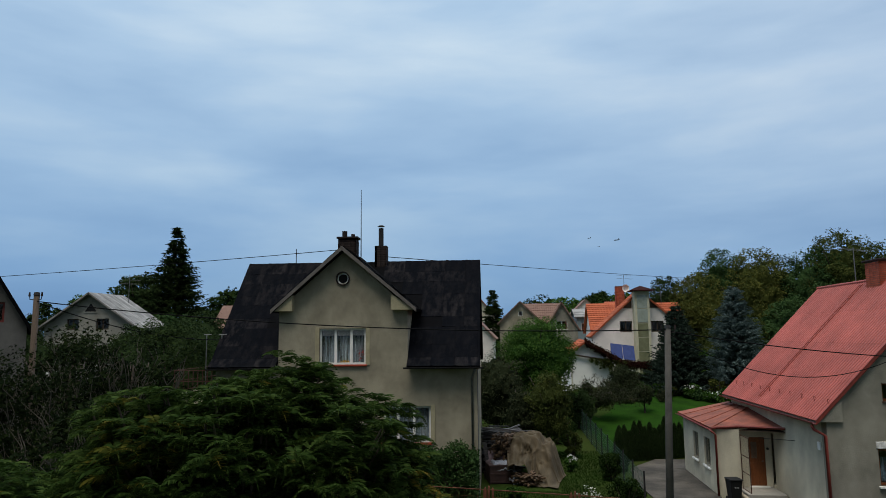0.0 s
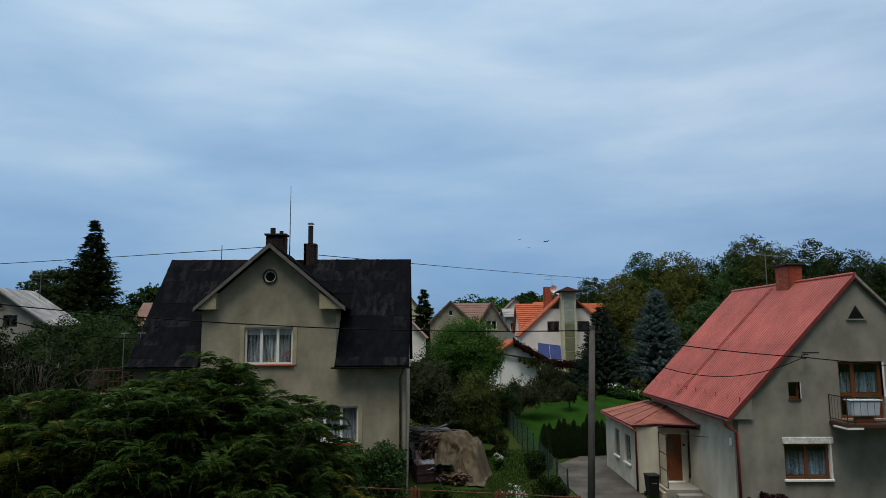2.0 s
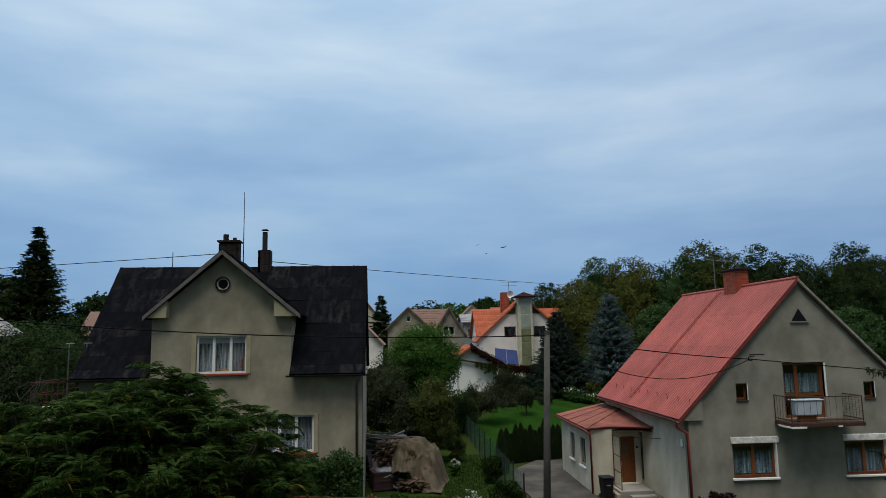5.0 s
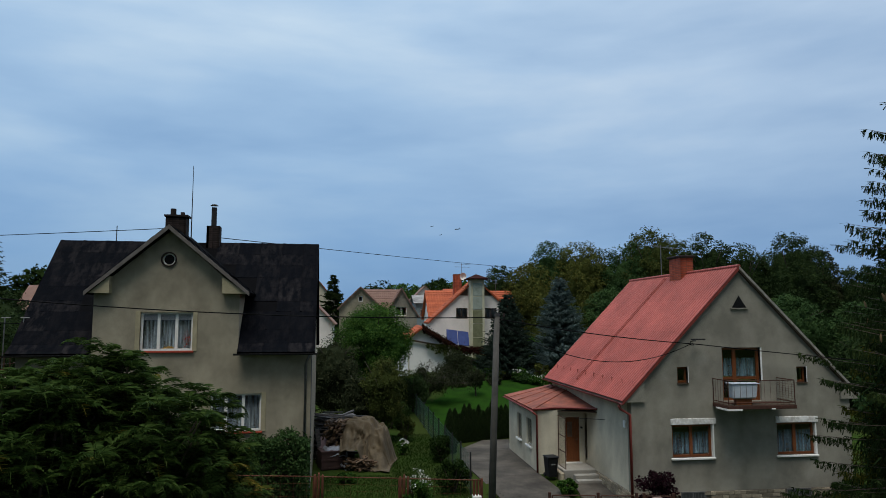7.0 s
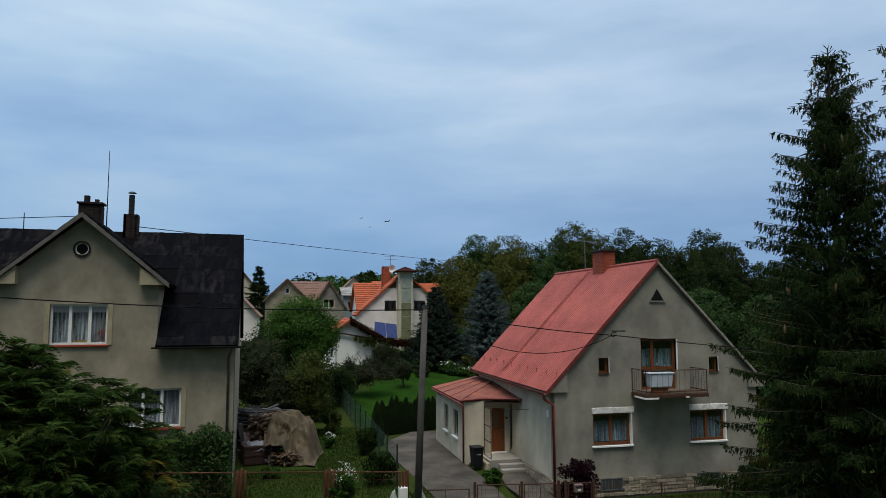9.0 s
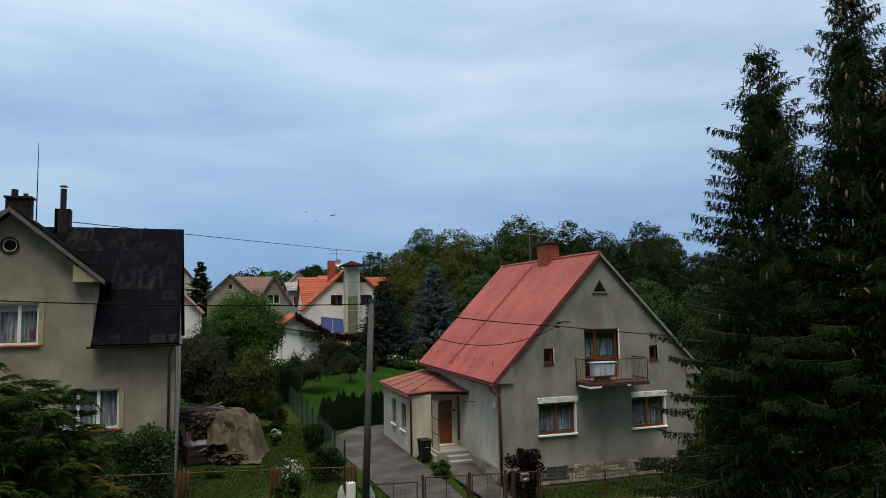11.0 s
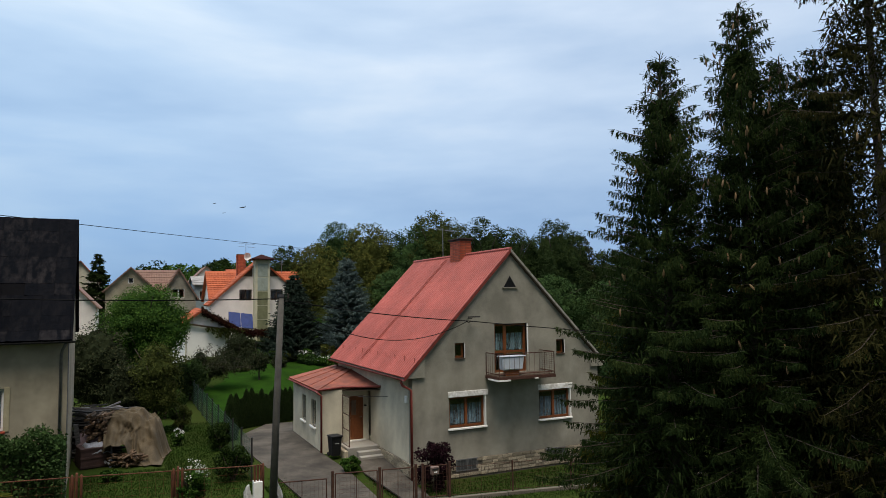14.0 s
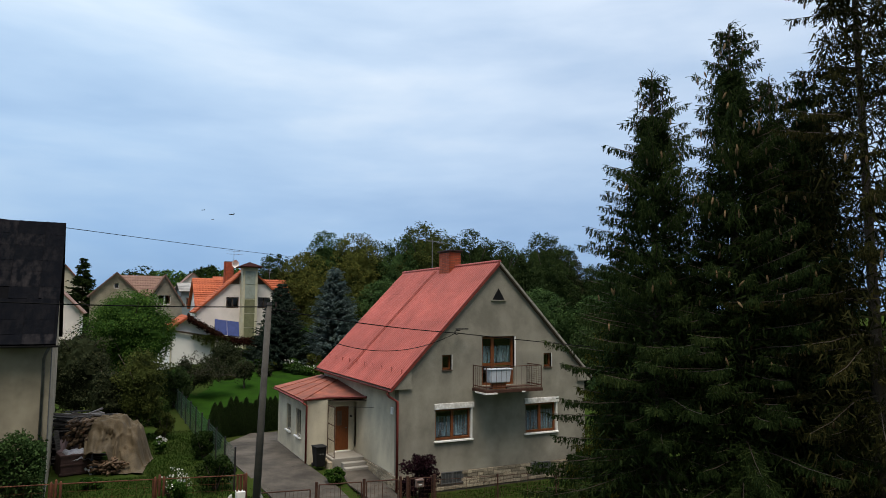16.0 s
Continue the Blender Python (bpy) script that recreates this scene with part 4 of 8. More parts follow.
def porch():
    """The lean-to entrance on the long side."""
    p = thing("entrance_porch", "pale lean-to entrance porch with a rusty red roof", "porch", at=pose(8.1, 29.4, 0.4))
    X, Y = (1, 0, 0), (0, 1, 0)
    H = 2.75
    part("wall", wall([(0, 0), (5.5, 0), (5.5, H), (0, H)], [(0.95 + 1.92, 0.95 + 2.74, 1.02, 2.22), (0.95 + 0.05, 0.95 + 0.95, 1.02, 2.22)], (0, 0, 0), Y, X, 0.25), PLASTER_PALE, p)
    part("wall", wall([(0.25, 0), (0.92, 0), (0.92, H), (0.25, H)], [], (0, 0, 0), X, Y, 0.25), PLASTER_PALE, p)
    part("wall", wall([(0.92, 0), (2.24, 0), (2.24, H + 0.1), (0.92, H + 0.1)], [(1.36, 1.98, 0.47, 2.40)], (0, 0.25, 0), X, Y, 0.2), PLASTER_PALE, p)
    part("wall", wall([(0.25, 0), (2.24, 0), (2.24, H), (0.25, H)], [], (0, 5.5, 0), X, (0, -1, 0), 0.25), PLASTER_PALE, p)
    for u0, u1 in ((0.95 + 1.92, 0.95 + 2.74), (0.95 + 0.05, 0.95 + 0.95)):
        window(p, (0, 0, 0), Y, X, u0, u1, 1.02, 2.22, [], PLASTER_GREY, recess=0.06, bar=0.05, sill=WHITE, curtain=LACE_THIN, label="narrow white porch window")
    dr = part("door", boxes((1.36, 1.98, 0.30, 0.35, 0.47, 2.40)), BROWN_WOOD, p, "orange-brown wooden front door")
    part("door_panel", bevelled(boxes((1.43, 1.66, 0.285, 0.30, 1.55, 2.2)), 0.006), mat("dim_door_glass", (0.14, 0.09, 0.06), rough=0.3, scale=4), dr, "obscured glass panel")
    part("door_panel", bevelled(boxes((1.43, 1.91, 0.285, 0.30, 0.6, 1.4)), 0.006), BROWN_WOOD, dr)
    part("handle", tube([(1.89, 0.29, 1.45), (1.89, 0.23, 1.45), (1.80, 0.23, 1.45)], 0.012, 6), METAL_GREY, dr)
    part("threshold", boxes((1.3, 2.05, 0.12, 0.25, 0.40, 0.47)), WHITE, dr)
    # roof of standing-seam sheet over the porch and the entrance
    A, B, C, D, P, Q = (-0.2, 5.7, 2.82), (-0.2, -0.12, 2.82), (0.92, 0.02, 2.86), (2.24, -1.32, 2.96), (2.24, 2.8, 3.32), (2.24, 5.7, 3.32)
    rb = bmesh.new()
    for tri in ((A, B, P, Q), (B, C, P), (C, D, P)):
        slab(tri, 0.07, rb)
    rf = part("roof", rb, RUST_SHEET, p, "rusty red sheet roof with seams")
    for f in (0.2, 0.45, 0.72):
        a, b = Vector(A).lerp(Vector(B), f), Vector(Q).lerp(Vector(P), f)
        part("seam", tube([a + Vector((0, 0, 0.012)), b + Vector((0, 0, 0.012))], 0.018, 4), RUST_SHEET, rf)
    part("hip_seam", tube([Vector(B) + Vector((0, 0, 0.015)), Vector(P) + Vector((0, 0, 0.015))], 0.025, 5), RUST_SHEET, rf)
    part("soffit", slab([(x, y, z - 0.14) for x, y, z in (C, D, (2.24, 0.3, 2.99))], 0.03), DARK_WOOD, rf)
    gutter(p, (-0.25, 5.7, 2.76), (-0.25, -0.15, 2.76), 0.06, RED_DARK)
    part("fascia", tube([B, C, D], 0.05, 6), RED_DARK, rf)
    part("downpipe", tube([(-0.22, -0.12, 2.70), (-0.04, -0.07, 2.55), (-0.04, -0.07, 0.02)], 0.045, 8), RED_DARK, p, "rusty red downpipe", True)
    # glazed iron wind screen beside the landing
    fr = bmesh.new()
    for y in (-0.02, -1.0):
        box(fr, 0.92, 0.95, y - 0.03, y, 0.42, 2.55)
    for z in (0.42, 1.1, 1.75, 2.52):
        box(fr, 0.921, 0.949, -1.0, -0.03, z, z + 0.025)
    sc = part("wind_screen", fr, RUST, p, "glazed iron wind screen")
    g = part("pane", boxes((0.932, 0.938, -0.99, -0.04, 0.44, 2.53)), GLASS, sc)
    g.visible_shadow = False
    part("canopy_rod", tube([(1.35, -1.0, 2.55), (2.3, -2.2, 2.63)], 0.012, 5), METAL_DARK, p)
    part("door_lamp", tube([(2.06, 0.24, 1.95), (2.06, 0.14, 1.95)], [0.05, 0.04], 8), METAL_DARK, p)
    # landing and steps
    st = part("steps", bevelled(boxes((0.80, 2.22, -1.15, 0.24, -0.4, 0.43)), 0.02), STEP_CONCRETE, p, "worn concrete steps")
    for k in range(3):
        part("step", bevelled(boxes((1.2, 2.22, -1.15 - 0.32 * (k + 1), -1.16 - 0.32 * k, -0.4, 0.28 - 0.15 * k)), 0.02), STEP_CONCRETE, st)
    part("cheek_wall", bevelled(boxes((0.62, 0.79, -1.3, -0.02, -0.4, 0.35)), 0.03), STONE, st, "rough stone side wall")
    return p


red_house()
porch()


# ---- the tan house with the black felt roof ----
def tan_house():
    Z = 0.45
    h = thing("tan_house", "tan rendered house with steep black felt roof and front gable", "house", at=pose(-1.52, 27.0, Z, 0, 0, 1.86))
    X, Y = (1, 0, 0), (0, 1, 0)
    W, D = 10.57, 8.0
    z = lambda v: v - Z
    uw, lw = (-6.33, -4.44, z(5.97), z(7.41)), (-3.72, -1.84, z(2.93), z(4.33))
    lw2 = (-9.2, -7.4, z(2.90), z(4.32))
    L, R, AX = -8.01, -2.75, -5.36
    part("wall", wall([(-W, -0.6), (0, -0.6), (0, z(5.9)), (-W, z(5.9))], [lw, lw2], (0, 0, 0), X, Y, 0.4), PLASTER_TAN, h)
    up = wall([(L, z(5.9)), (R, z(5.9)), (R, z(8.25)), (AX, z(10.52)), (L, z(8.25))], [(uw[0], uw[1], uw[2], uw[3]), (AX - 0.25, AX + 0.19, z(9.23), z(9.67))], (0, 0, 0), X, Y, 0.35)
    part("front_gable", up, PLASTER_TAN, h)
    slope = [(0.4, -0.6), (D, -0.6), (D, z(6.0)), (D / 2, z(10.45)), (0.4, z(6.35))]
    part("wall", wall(slope, [], (0, 0, 0), Y, (-1, 0, 0), 0.35), PLASTER_TAN, h)
    part("wall", wall(slope, [], (-W, 0, 0), Y, X, 0.35), PLASTER_TAN, h)
    part("wall", wall([(-W + 0.35, -0.6), (-0.35, -0.6), (-0.35, z(5.9)), (-W + 0.35, z(5.9))], [], (0, D, 0), X, (0, -1, 0), 0.35), PLASTER_TAN, h)
    for a, b in ((L, 1), (R, -1)):
        part("dormer_cheek", wall([(0.35, z(5.9)), (3.6, z(5.9)), (3.6, z(8.3)), (0.35, z(8.3))], [], (a, 0, 0), Y, (b, 0, 0), 0.2), PLASTER_TAN, h)
    # main roof: bell-cast slopes
    prof = [(-0.42, 5.90), (0.0, 6.22), (0.45, 6.72), (1.1, 7.44), (4.0, 10.52)]
    back = [(8.42, 5.90), (4.0, 10.52)]
    rf = None
    for pr, spans in ((prof, ((-W - 0.18, L), (R, 0.14), (L, R))), (back, ((-W - 0.18, 0.14),))):
        for u0, u1 in spans:
            bm = bmesh.new()
            for (v0, a), (v1, b) in zip(pr, pr[1:]):
                if (u0, u1) == (L, R) and v1 < 1.2:
                    continue
                slab([(u0, v0, z(a)), (u1, v0, z(a)), (u1, v1, z(b)), (u0, v1, z(b))], 0.12, bm)
            ob = part("roof" if rf is None else "roof_slope", bm, FELT_BASE, rf or h, "" if rf else "steep roof of patched black felt")
            rf = rf or ob
    # the front gable's own roof
    for u, s in ((L - 0.24, -1), (R + 0.40, 1)):
        bm = slab([(AX, -0.38, z(10.70)), (u, -0.38, z(8.16)), (u, 2.3, z(8.16)), (AX, 4.1, z(10.70))], 0.12)
        part("gable_roof", bm, FELT_BASE, rf)
        q = [(AX, 10.72), (u - 0.0, 8.18), (u, 8.02), (AX, 10.54)]
        bm = bmesh.new()
        f, k = [[bm.verts.new((x, y, z(c))) for x, c in q] for y in (-0.42, -0.37)]
        bm.faces.new(f), bm.faces.new(k)
        for i in range(4):
            bm.faces.new((f[i], f[(i + 1) % 4], k[(i + 1) % 4], k[i]))
        part("verge_board", bm, mat("grey_verge_metal", (0.17, 0.155, 0.145), (0.09, 0.08, 0.075), rough=0.7, scale=6, mix=0.7), rf)
        # yellowish closed corner under the overhang
        bm = bmesh.new()
        e = L if s < 0 else R
        poly = [(u + 0.10 * -s, 8.12), (e - s * 0.62, 8.12), (e - s * 0.62, 8.78)]
        f, k = [[bm.verts.new((x, y, z(c))) for x, c in poly] for y in (-0.34, -0.002)]
        bm.faces.new(f), bm.faces.new(k)
        for i in range(3):
            bm.faces.new((f[i], f[(i + 1) % 3], k[(i + 1) % 3], k[i]))
        part("kneeler", bm, PLASTER_YELLOW, h, "yellowish rendered corner below the gable eave")
    # felt sheets, each laid over the one below, on the slopes that can be seen
    rng = random.Random(11)
    variants = []
    for k in range(6):
        bb = bmesh.new()
        n = 5
        g = [[bb.verts.new((i / n, j / n, 0.008 + rng.uniform(0, 0.010) + 0.005 * (j == 0) + 0.022 * (i == 0))) for j in range(n + 1)] for i in range(n + 1)]
        for i in range(n):
            for j in range(n):
                bb.faces.new((g[i][j], g[i + 1][j], g[i + 1][j + 1], g[i][j + 1]))
        edge = [bb.verts.new((i / n, 0, 0.0)) for i in range(n + 1)]
        for i in range(n):
            bb.faces.new((edge[i], edge[i + 1], g[i + 1][0], g[i][0]))
        me = bpy.data.meshes.new("felt_sheet")
        bmesh.ops.recalc_face_normals(bb, faces=bb.faces)
        bb.to_mesh(me), bb.free()
        me.materials.append(FELT)
        variants.append(me)
    runs = [((-0.42, 5.90), (0.0, 6.22)), ((0.0, 6.22), (0.45, 6.72)), ((0.45, 6.72), (1.1, 7.44))]
    a, b = Vector((1.1, 7.44)), Vector((4.0, 10.52))
    cuts = [0, 0.14, 0.33, 0.47, 0.66, 0.82, 1.0]
    runs += [(tuple(a.lerp(b, p)), tuple(a.lerp(b, q))) for p, q in zip(cuts, cuts[1:])]
    for (v0, c0), (v1, c1) in runs:
        up_v = Vector((0, v1 - v0, c1 - c0))
        nn = Vector((1, 0, 0)).cross(up_v).normalized()
        for s0, s1 in ((-W - 0.18, L - 0.02), (R + 0.02, 0.14)) if v0 < 1.0 else ((-W - 0.18, 0.14),):
            u = s0
            while u < s1 - 0.05:
                l = min(0.93, s1 - u)
                cu = u + l / 2
                # the front gable stands in the way of the middle of the slope
                cover = AX + (L - 0.24 - AX) * max(0.0, (10.70 - c0) / 2.54), AX + (R + 0.40 - AX) * max(0.0, (10.70 - c0) / 2.54)
                if v0 < 1.0 or not (cover[0] - 0.05 < cu < cover[1] + 0.05):
                    m = Matrix(((1, 0, nn.x, u), (0, up_v.y, nn.y, v0), (0, up_v.z, nn.z, z(c0)), (0, 0, 0, 1))) @ Matrix.Diagonal((l - 0.008, 1.01, 1, 1))
                    share("felt_sheet", rng.choice(variants), rf, m)
                u += l
    for u in (L - 0.24, R + 0.40):
        for i in range(5):
            for j in range(3):
                p0 = Vector((u, -0.38, z(8.16))).lerp(Vector((AX, -0.38, z(10.70))), i / 5)
                p1 = Vector((u, -0.38, z(8.16))).lerp(Vector((AX, -0.38, z(10.70))), (i + 1) / 5)
                upv, al = p1 - p0, Vector((0, 1, 0))
                nn = upv.cross(al) if u < AX else al.cross(upv)
                nn = nn.normalized() * (1 if (upv.cross(al) if u < AX else al.cross(upv)).z > 0 else -1)
                o = p0 + al * (0.8 * j)
                m = Matrix(((al.x, upv.x, nn.x, o.x), (al.y, upv.y, nn.y, o.y), (al.z, upv.z, nn.z, o.z), (0, 0, 0, 1))) @ Matrix.Diagonal((0.79, 1.02, 1, 1))
                share("felt_sheet", rng.choice(variants), rf, m)
    # gutters, downpipe
    for u0, u1 in ((-W - 0.25, L - 0.05), (R - 0.12, 0.25)):
        gutter(h, (u1, -0.47, z(5.86)), (u0, -0.47, z(5.86)), 0.07, METAL_DARK)
    part("downpipe", tube([(-0.05, -0.45, z(5.78)), (-0.16, -0.2, z(5.55)), (-0.2, -0.06, z(5.4)), (-0.2, -0.06, -0.2)], 0.05, 8), METAL_GREY, h, "grey downpipe", True)
    part("corner_strip", boxes((0.0, 0.03, 0.02, 0.32, -0.5, z(5.85))), METAL_GREY, h, "grey corner strip")
    part("upper_floor", boxes((-W + 0.36, -0.36, 0.45, D - 0.36, z(5.2), z(5.45))), DARK_WOOD, h)
    part("ground_floor", boxes((-W + 0.36, -0.36, 0.45, D - 0.36, z(1.6), z(1.85))), DARK_WOOD, h)
    # windows with yellowish surrounds and red sills
    red_sill = mat("red_sill", (0.42, 0.07, 0.04), rough=0.6, scale=5)
    for (u0, u1, z0, z1), sp, lab in ((uw, [0.34, 0.68], "white three-light window with net curtains"), (lw, [0.30, 0.64], "white three-light window, lower floor"), (lw2, [0.34, 0.68], "white three-light window, lower floor")):
        w = window(h, (0, 0, 0), X, Y, u0, u1, z0, z1, sp, WHITE, recess=0.10, bar=0.075, sill=red_sill, curtain=LACE, curtain_top=0.98, drop=0.03, label=lab, blind=0.2 if z0 > 4 else 0.0)
        for a, b in ((u0 - 0.17, u0), (u1, u1 + 0.17)):
            part("surround", bevelled(boxes((a, b, -0.03, 0.0, z0 - 0.02, z1 + 0.05)), 0.008), PLASTER_YELLOW, w, "yellowish window surround")
    # a row of toys and a flower on the upper sill
    ins = part("sill_ornament", bevelled(boxes(*[(-5.55 + i * 0.07, -5.505 + i * 0.07, 0.20, 0.25, z(6.0), z(6.08 + 0.05 * math.sin(i * 0.55))) for i in range(7)]), 0.01), mat("yellow_toy", (0.6, 0.33, 0.03), scale=5), h, "yellow ornament on the window sill")
    tagged(ins, "yellow ornament on the window sill")
    fl = np.random.default_rng(4)
    fp = part("flower", tube([(-4.67, 0.24, z(6.0)), (-4.67, 0.24, z(6.45))], 0.01, 4), BARK, h, "red flowers in the window")
    ob = new("petals", quads_mesh("petals", leaf_quads(fl, np.array([-4.67, 0.24, z(6.38)]) + fl.normal(0, 1, (60, 3)) * np.array([0.09, 0.02, 0.13]), 0.035), mat("red_petals", (0.45, 0.06, 0.05), scale=9)))
    ob.parent = fp
    # round window
    bm = bmesh.new()
    cx, cz = AX - 0.03, z(9.42)
    for k in range(32):
        a0, a1 = 2 * math.pi * k / 32, 2 * math.pi * (k + 1) / 32
        P = lambda a, r, y: bm.verts.new((cx + r * math.cos(a), y, cz + r * math.sin(a)))
        for r0, r1, y0, y1 in ((0.24, 0.29, -0.05, -0.05), (0.29, 0.29, -0.05, 0.0), (0.24, 0.24, -0.05, 0.1)):
            bm.faces.new((P(a0, r0, y0), P(a1, r0, y0), P(a1, r1, y1), P(a0, r1, y1)))
    rw = part("round_window", bm, SOOT_BRICK, h, "round gable window with a dark rim and pale inner frame")
    bm = bmesh.new()
    for k in range(32):
        a0, a1 = 2 * math.pi * k / 32, 2 * math.pi * (k + 1) / 32
        sq = lambda a: (0.34 * math.cos(a), 0.34 * math.sin(a))
        bm.faces.new([bm.verts.new((cx + p[0], -0.004, cz + p[1])) for p in ((0.25 * math.cos(a0), 0.25 * math.sin(a0)), sq(a0), sq(a1), (0.25 * math.cos(a1), 0.25 * math.sin(a1)))])
    part("rim_plaster", bm, PLASTER_TAN, rw)
    part("pane", tube([(cx, 0.06, cz), (cx, 0.066, cz)], 0.25, 24), mat("dark_glass", (0.008, 0.008, 0.009), rough=0.5, scale=4, bump=0, spec=0.1), rw)
    ring = bmesh.new()
    for k in range(24):
        a0, a1 = 2 * math.pi * k / 24, 2 * math.pi * (k + 1) / 24
        ring.faces.new([ring.verts.new((cx + r * math.cos(a), 0.05, cz + r * math.sin(a))) for a, r in ((a0, 0.185), (a1, 0.185), (a1, 0.24), (a0, 0.24))])
    part("frame", ring, WHITE, rw, "pale inner ring")
    # chimneys
    c1 = brick_stack(h, -6.46, -5.59, 3.7, 4.3, z(10.2), z(11.62), (0.25, 0.08), SOOT_BRICK, FELT_BASE)
    part("chimney_cap", boxes((-6.52, -5.53, 3.64, 4.36, z(11.62), z(11.70))), SOOT_BRICK, c1)
    for x, r, t in ((-6.21, 0.12, 12.0), (-5.82, 0.09, 11.85)):
        part("flue_pot", tube([(x, 4.0, z(11.6)), (x, 4.0, z(t))], r, 10), SOOT_BRICK, c1)
    c2 = brick_stack(h, -4.74, -4.18, 3.75, 4.25, z(10.2), z(11.25), (0.27, 0.08), SOOT_BRICK, FELT_BASE)
    part("flue_pipe", tube([(-4.48, 4, z(11.2)), (-4.48, 4, z(12.1))], 0.115, 10), METAL_DARK, c2, "dark flue pipe")
    part("rain_cap", tube([(-4.48, 4, z(12.18)), (-4.48, 4, z(12.24))], [0.18, 0.10], 10), METAL_DARK, c2)
    part("mast", tube([(-5.46, 4.15, z(10.3)), (-5.46, 4.15, z(14.0))], [0.03, 0.012], 6), METAL_DARK, h, "tall thin lightning mast")
    # the flat-roofed annexe beside the house, with a rusty rail round its terrace
    an = part("annexe", boxes((-W - 2.1, -W - 0.01, 0.6, 5.5, -0.6, z(4.8))), PLASTER_TAN, h, "flat-roofed annexe with a rusty terrace rail")
    for k in range(9):
        x = -W - 2.05 + k * 0.2
        part("baluster", tube([(x, 0.65, z(4.8)), (x, 0.65, z(5.75))], 0.02, 5), RUST, an)
    for x in (-W - 0.75, -W - 0.1):
        part("clothes_post", tube([(x, 0.72, z(4.8)), (x, 0.72, z(7.22))], 0.022, 5), METAL_GREY, an)
        part("clothes_bar", tube([(x - 0.12, 0.72, z(7.22)), (x + 0.2, 0.72, z(7.22))], 0.02, 5), METAL_GREY, an)
    for zz in (4.9, 5.3, 5.75):
        part("rail", tube([(-W - 2.07, 0.65, z(zz)), (-W - 0.2, 0.65, z(zz))], 0.02, 5), RUST, an)
        part("rail", tube([(-W - 2.07, 0.65, z(zz)), (-W - 2.07, 5.4, z(zz))], 0.02, 5), RUST, an)
    part("roof_mast", tube([(-8.52, 4.0, z(10.5)), (-8.52, 4.0, z(11.2))], 0.02, 6), METAL_DARK, h)
    return h


tan_house()


# ---- houses further back ----
def gable_roof(bm, x0, x1, y0, y1, ze, zr, axis, over=0.35, thick=0.12):
    """Two slopes over a box; the ridge runs along the axis."""
    if axis == "x":
        c = (y0 + y1) / 2
        for e in (y0 - over, y1 + over):
            k = ze - (zr - ze) * over / (c - y0)
            slab([(x0 - over, e, k), (x1 + over, e, k), (x1 + over, c, zr), (x0 - over, c, zr)], thick, bm)
    else:
        c = (x0 + x1) / 2
        for e in (x0 - over, x1 + over):
            k = ze - (zr - ze) * over / (c - x0)
            slab([(e, y0 - over, k), (e, y1 + over, k), (c, y1 + over, zr), (c, y0 - over, zr)], thick, bm)
    return bm


def tile_courses(corners, rows, parent, material, depth=0.05):
    """Courses of tiles on a slope, each a long wavy strip that overlaps the one below."""
    A, B, C, D = (Vector(p) for p in corners)
    n = (B - A).cross(D - A).normalized()
    if n.z < 0:
        n = -n
    for r in range(rows):
        f0, f1 = r / rows, (r + 1.08) / rows
        bm = bmesh.new()
        k = max(8, int((B - A).length / 0.3)) * 2
        g = []
        for i in range(k + 1):
            s = i / k
            lo, hi = A.lerp(B, s), D.lerp(C, s)
            w = n * (0.02 * (i % 2))
            g.append((bm.verts.new(lo.lerp(hi, f0)), bm.verts.new(lo.lerp(hi, f0) + n * depth + w), bm.verts.new(lo.lerp(hi, min(f1, 1)) + n * 0.01 + w)))
        for (a, b, c), (d, e, f) in zip(g, g[1:]):
            bm.faces.new((a, d, e, b)), bm.faces.new((b, e, f, c))
        part("tile_course", bm, material, parent)


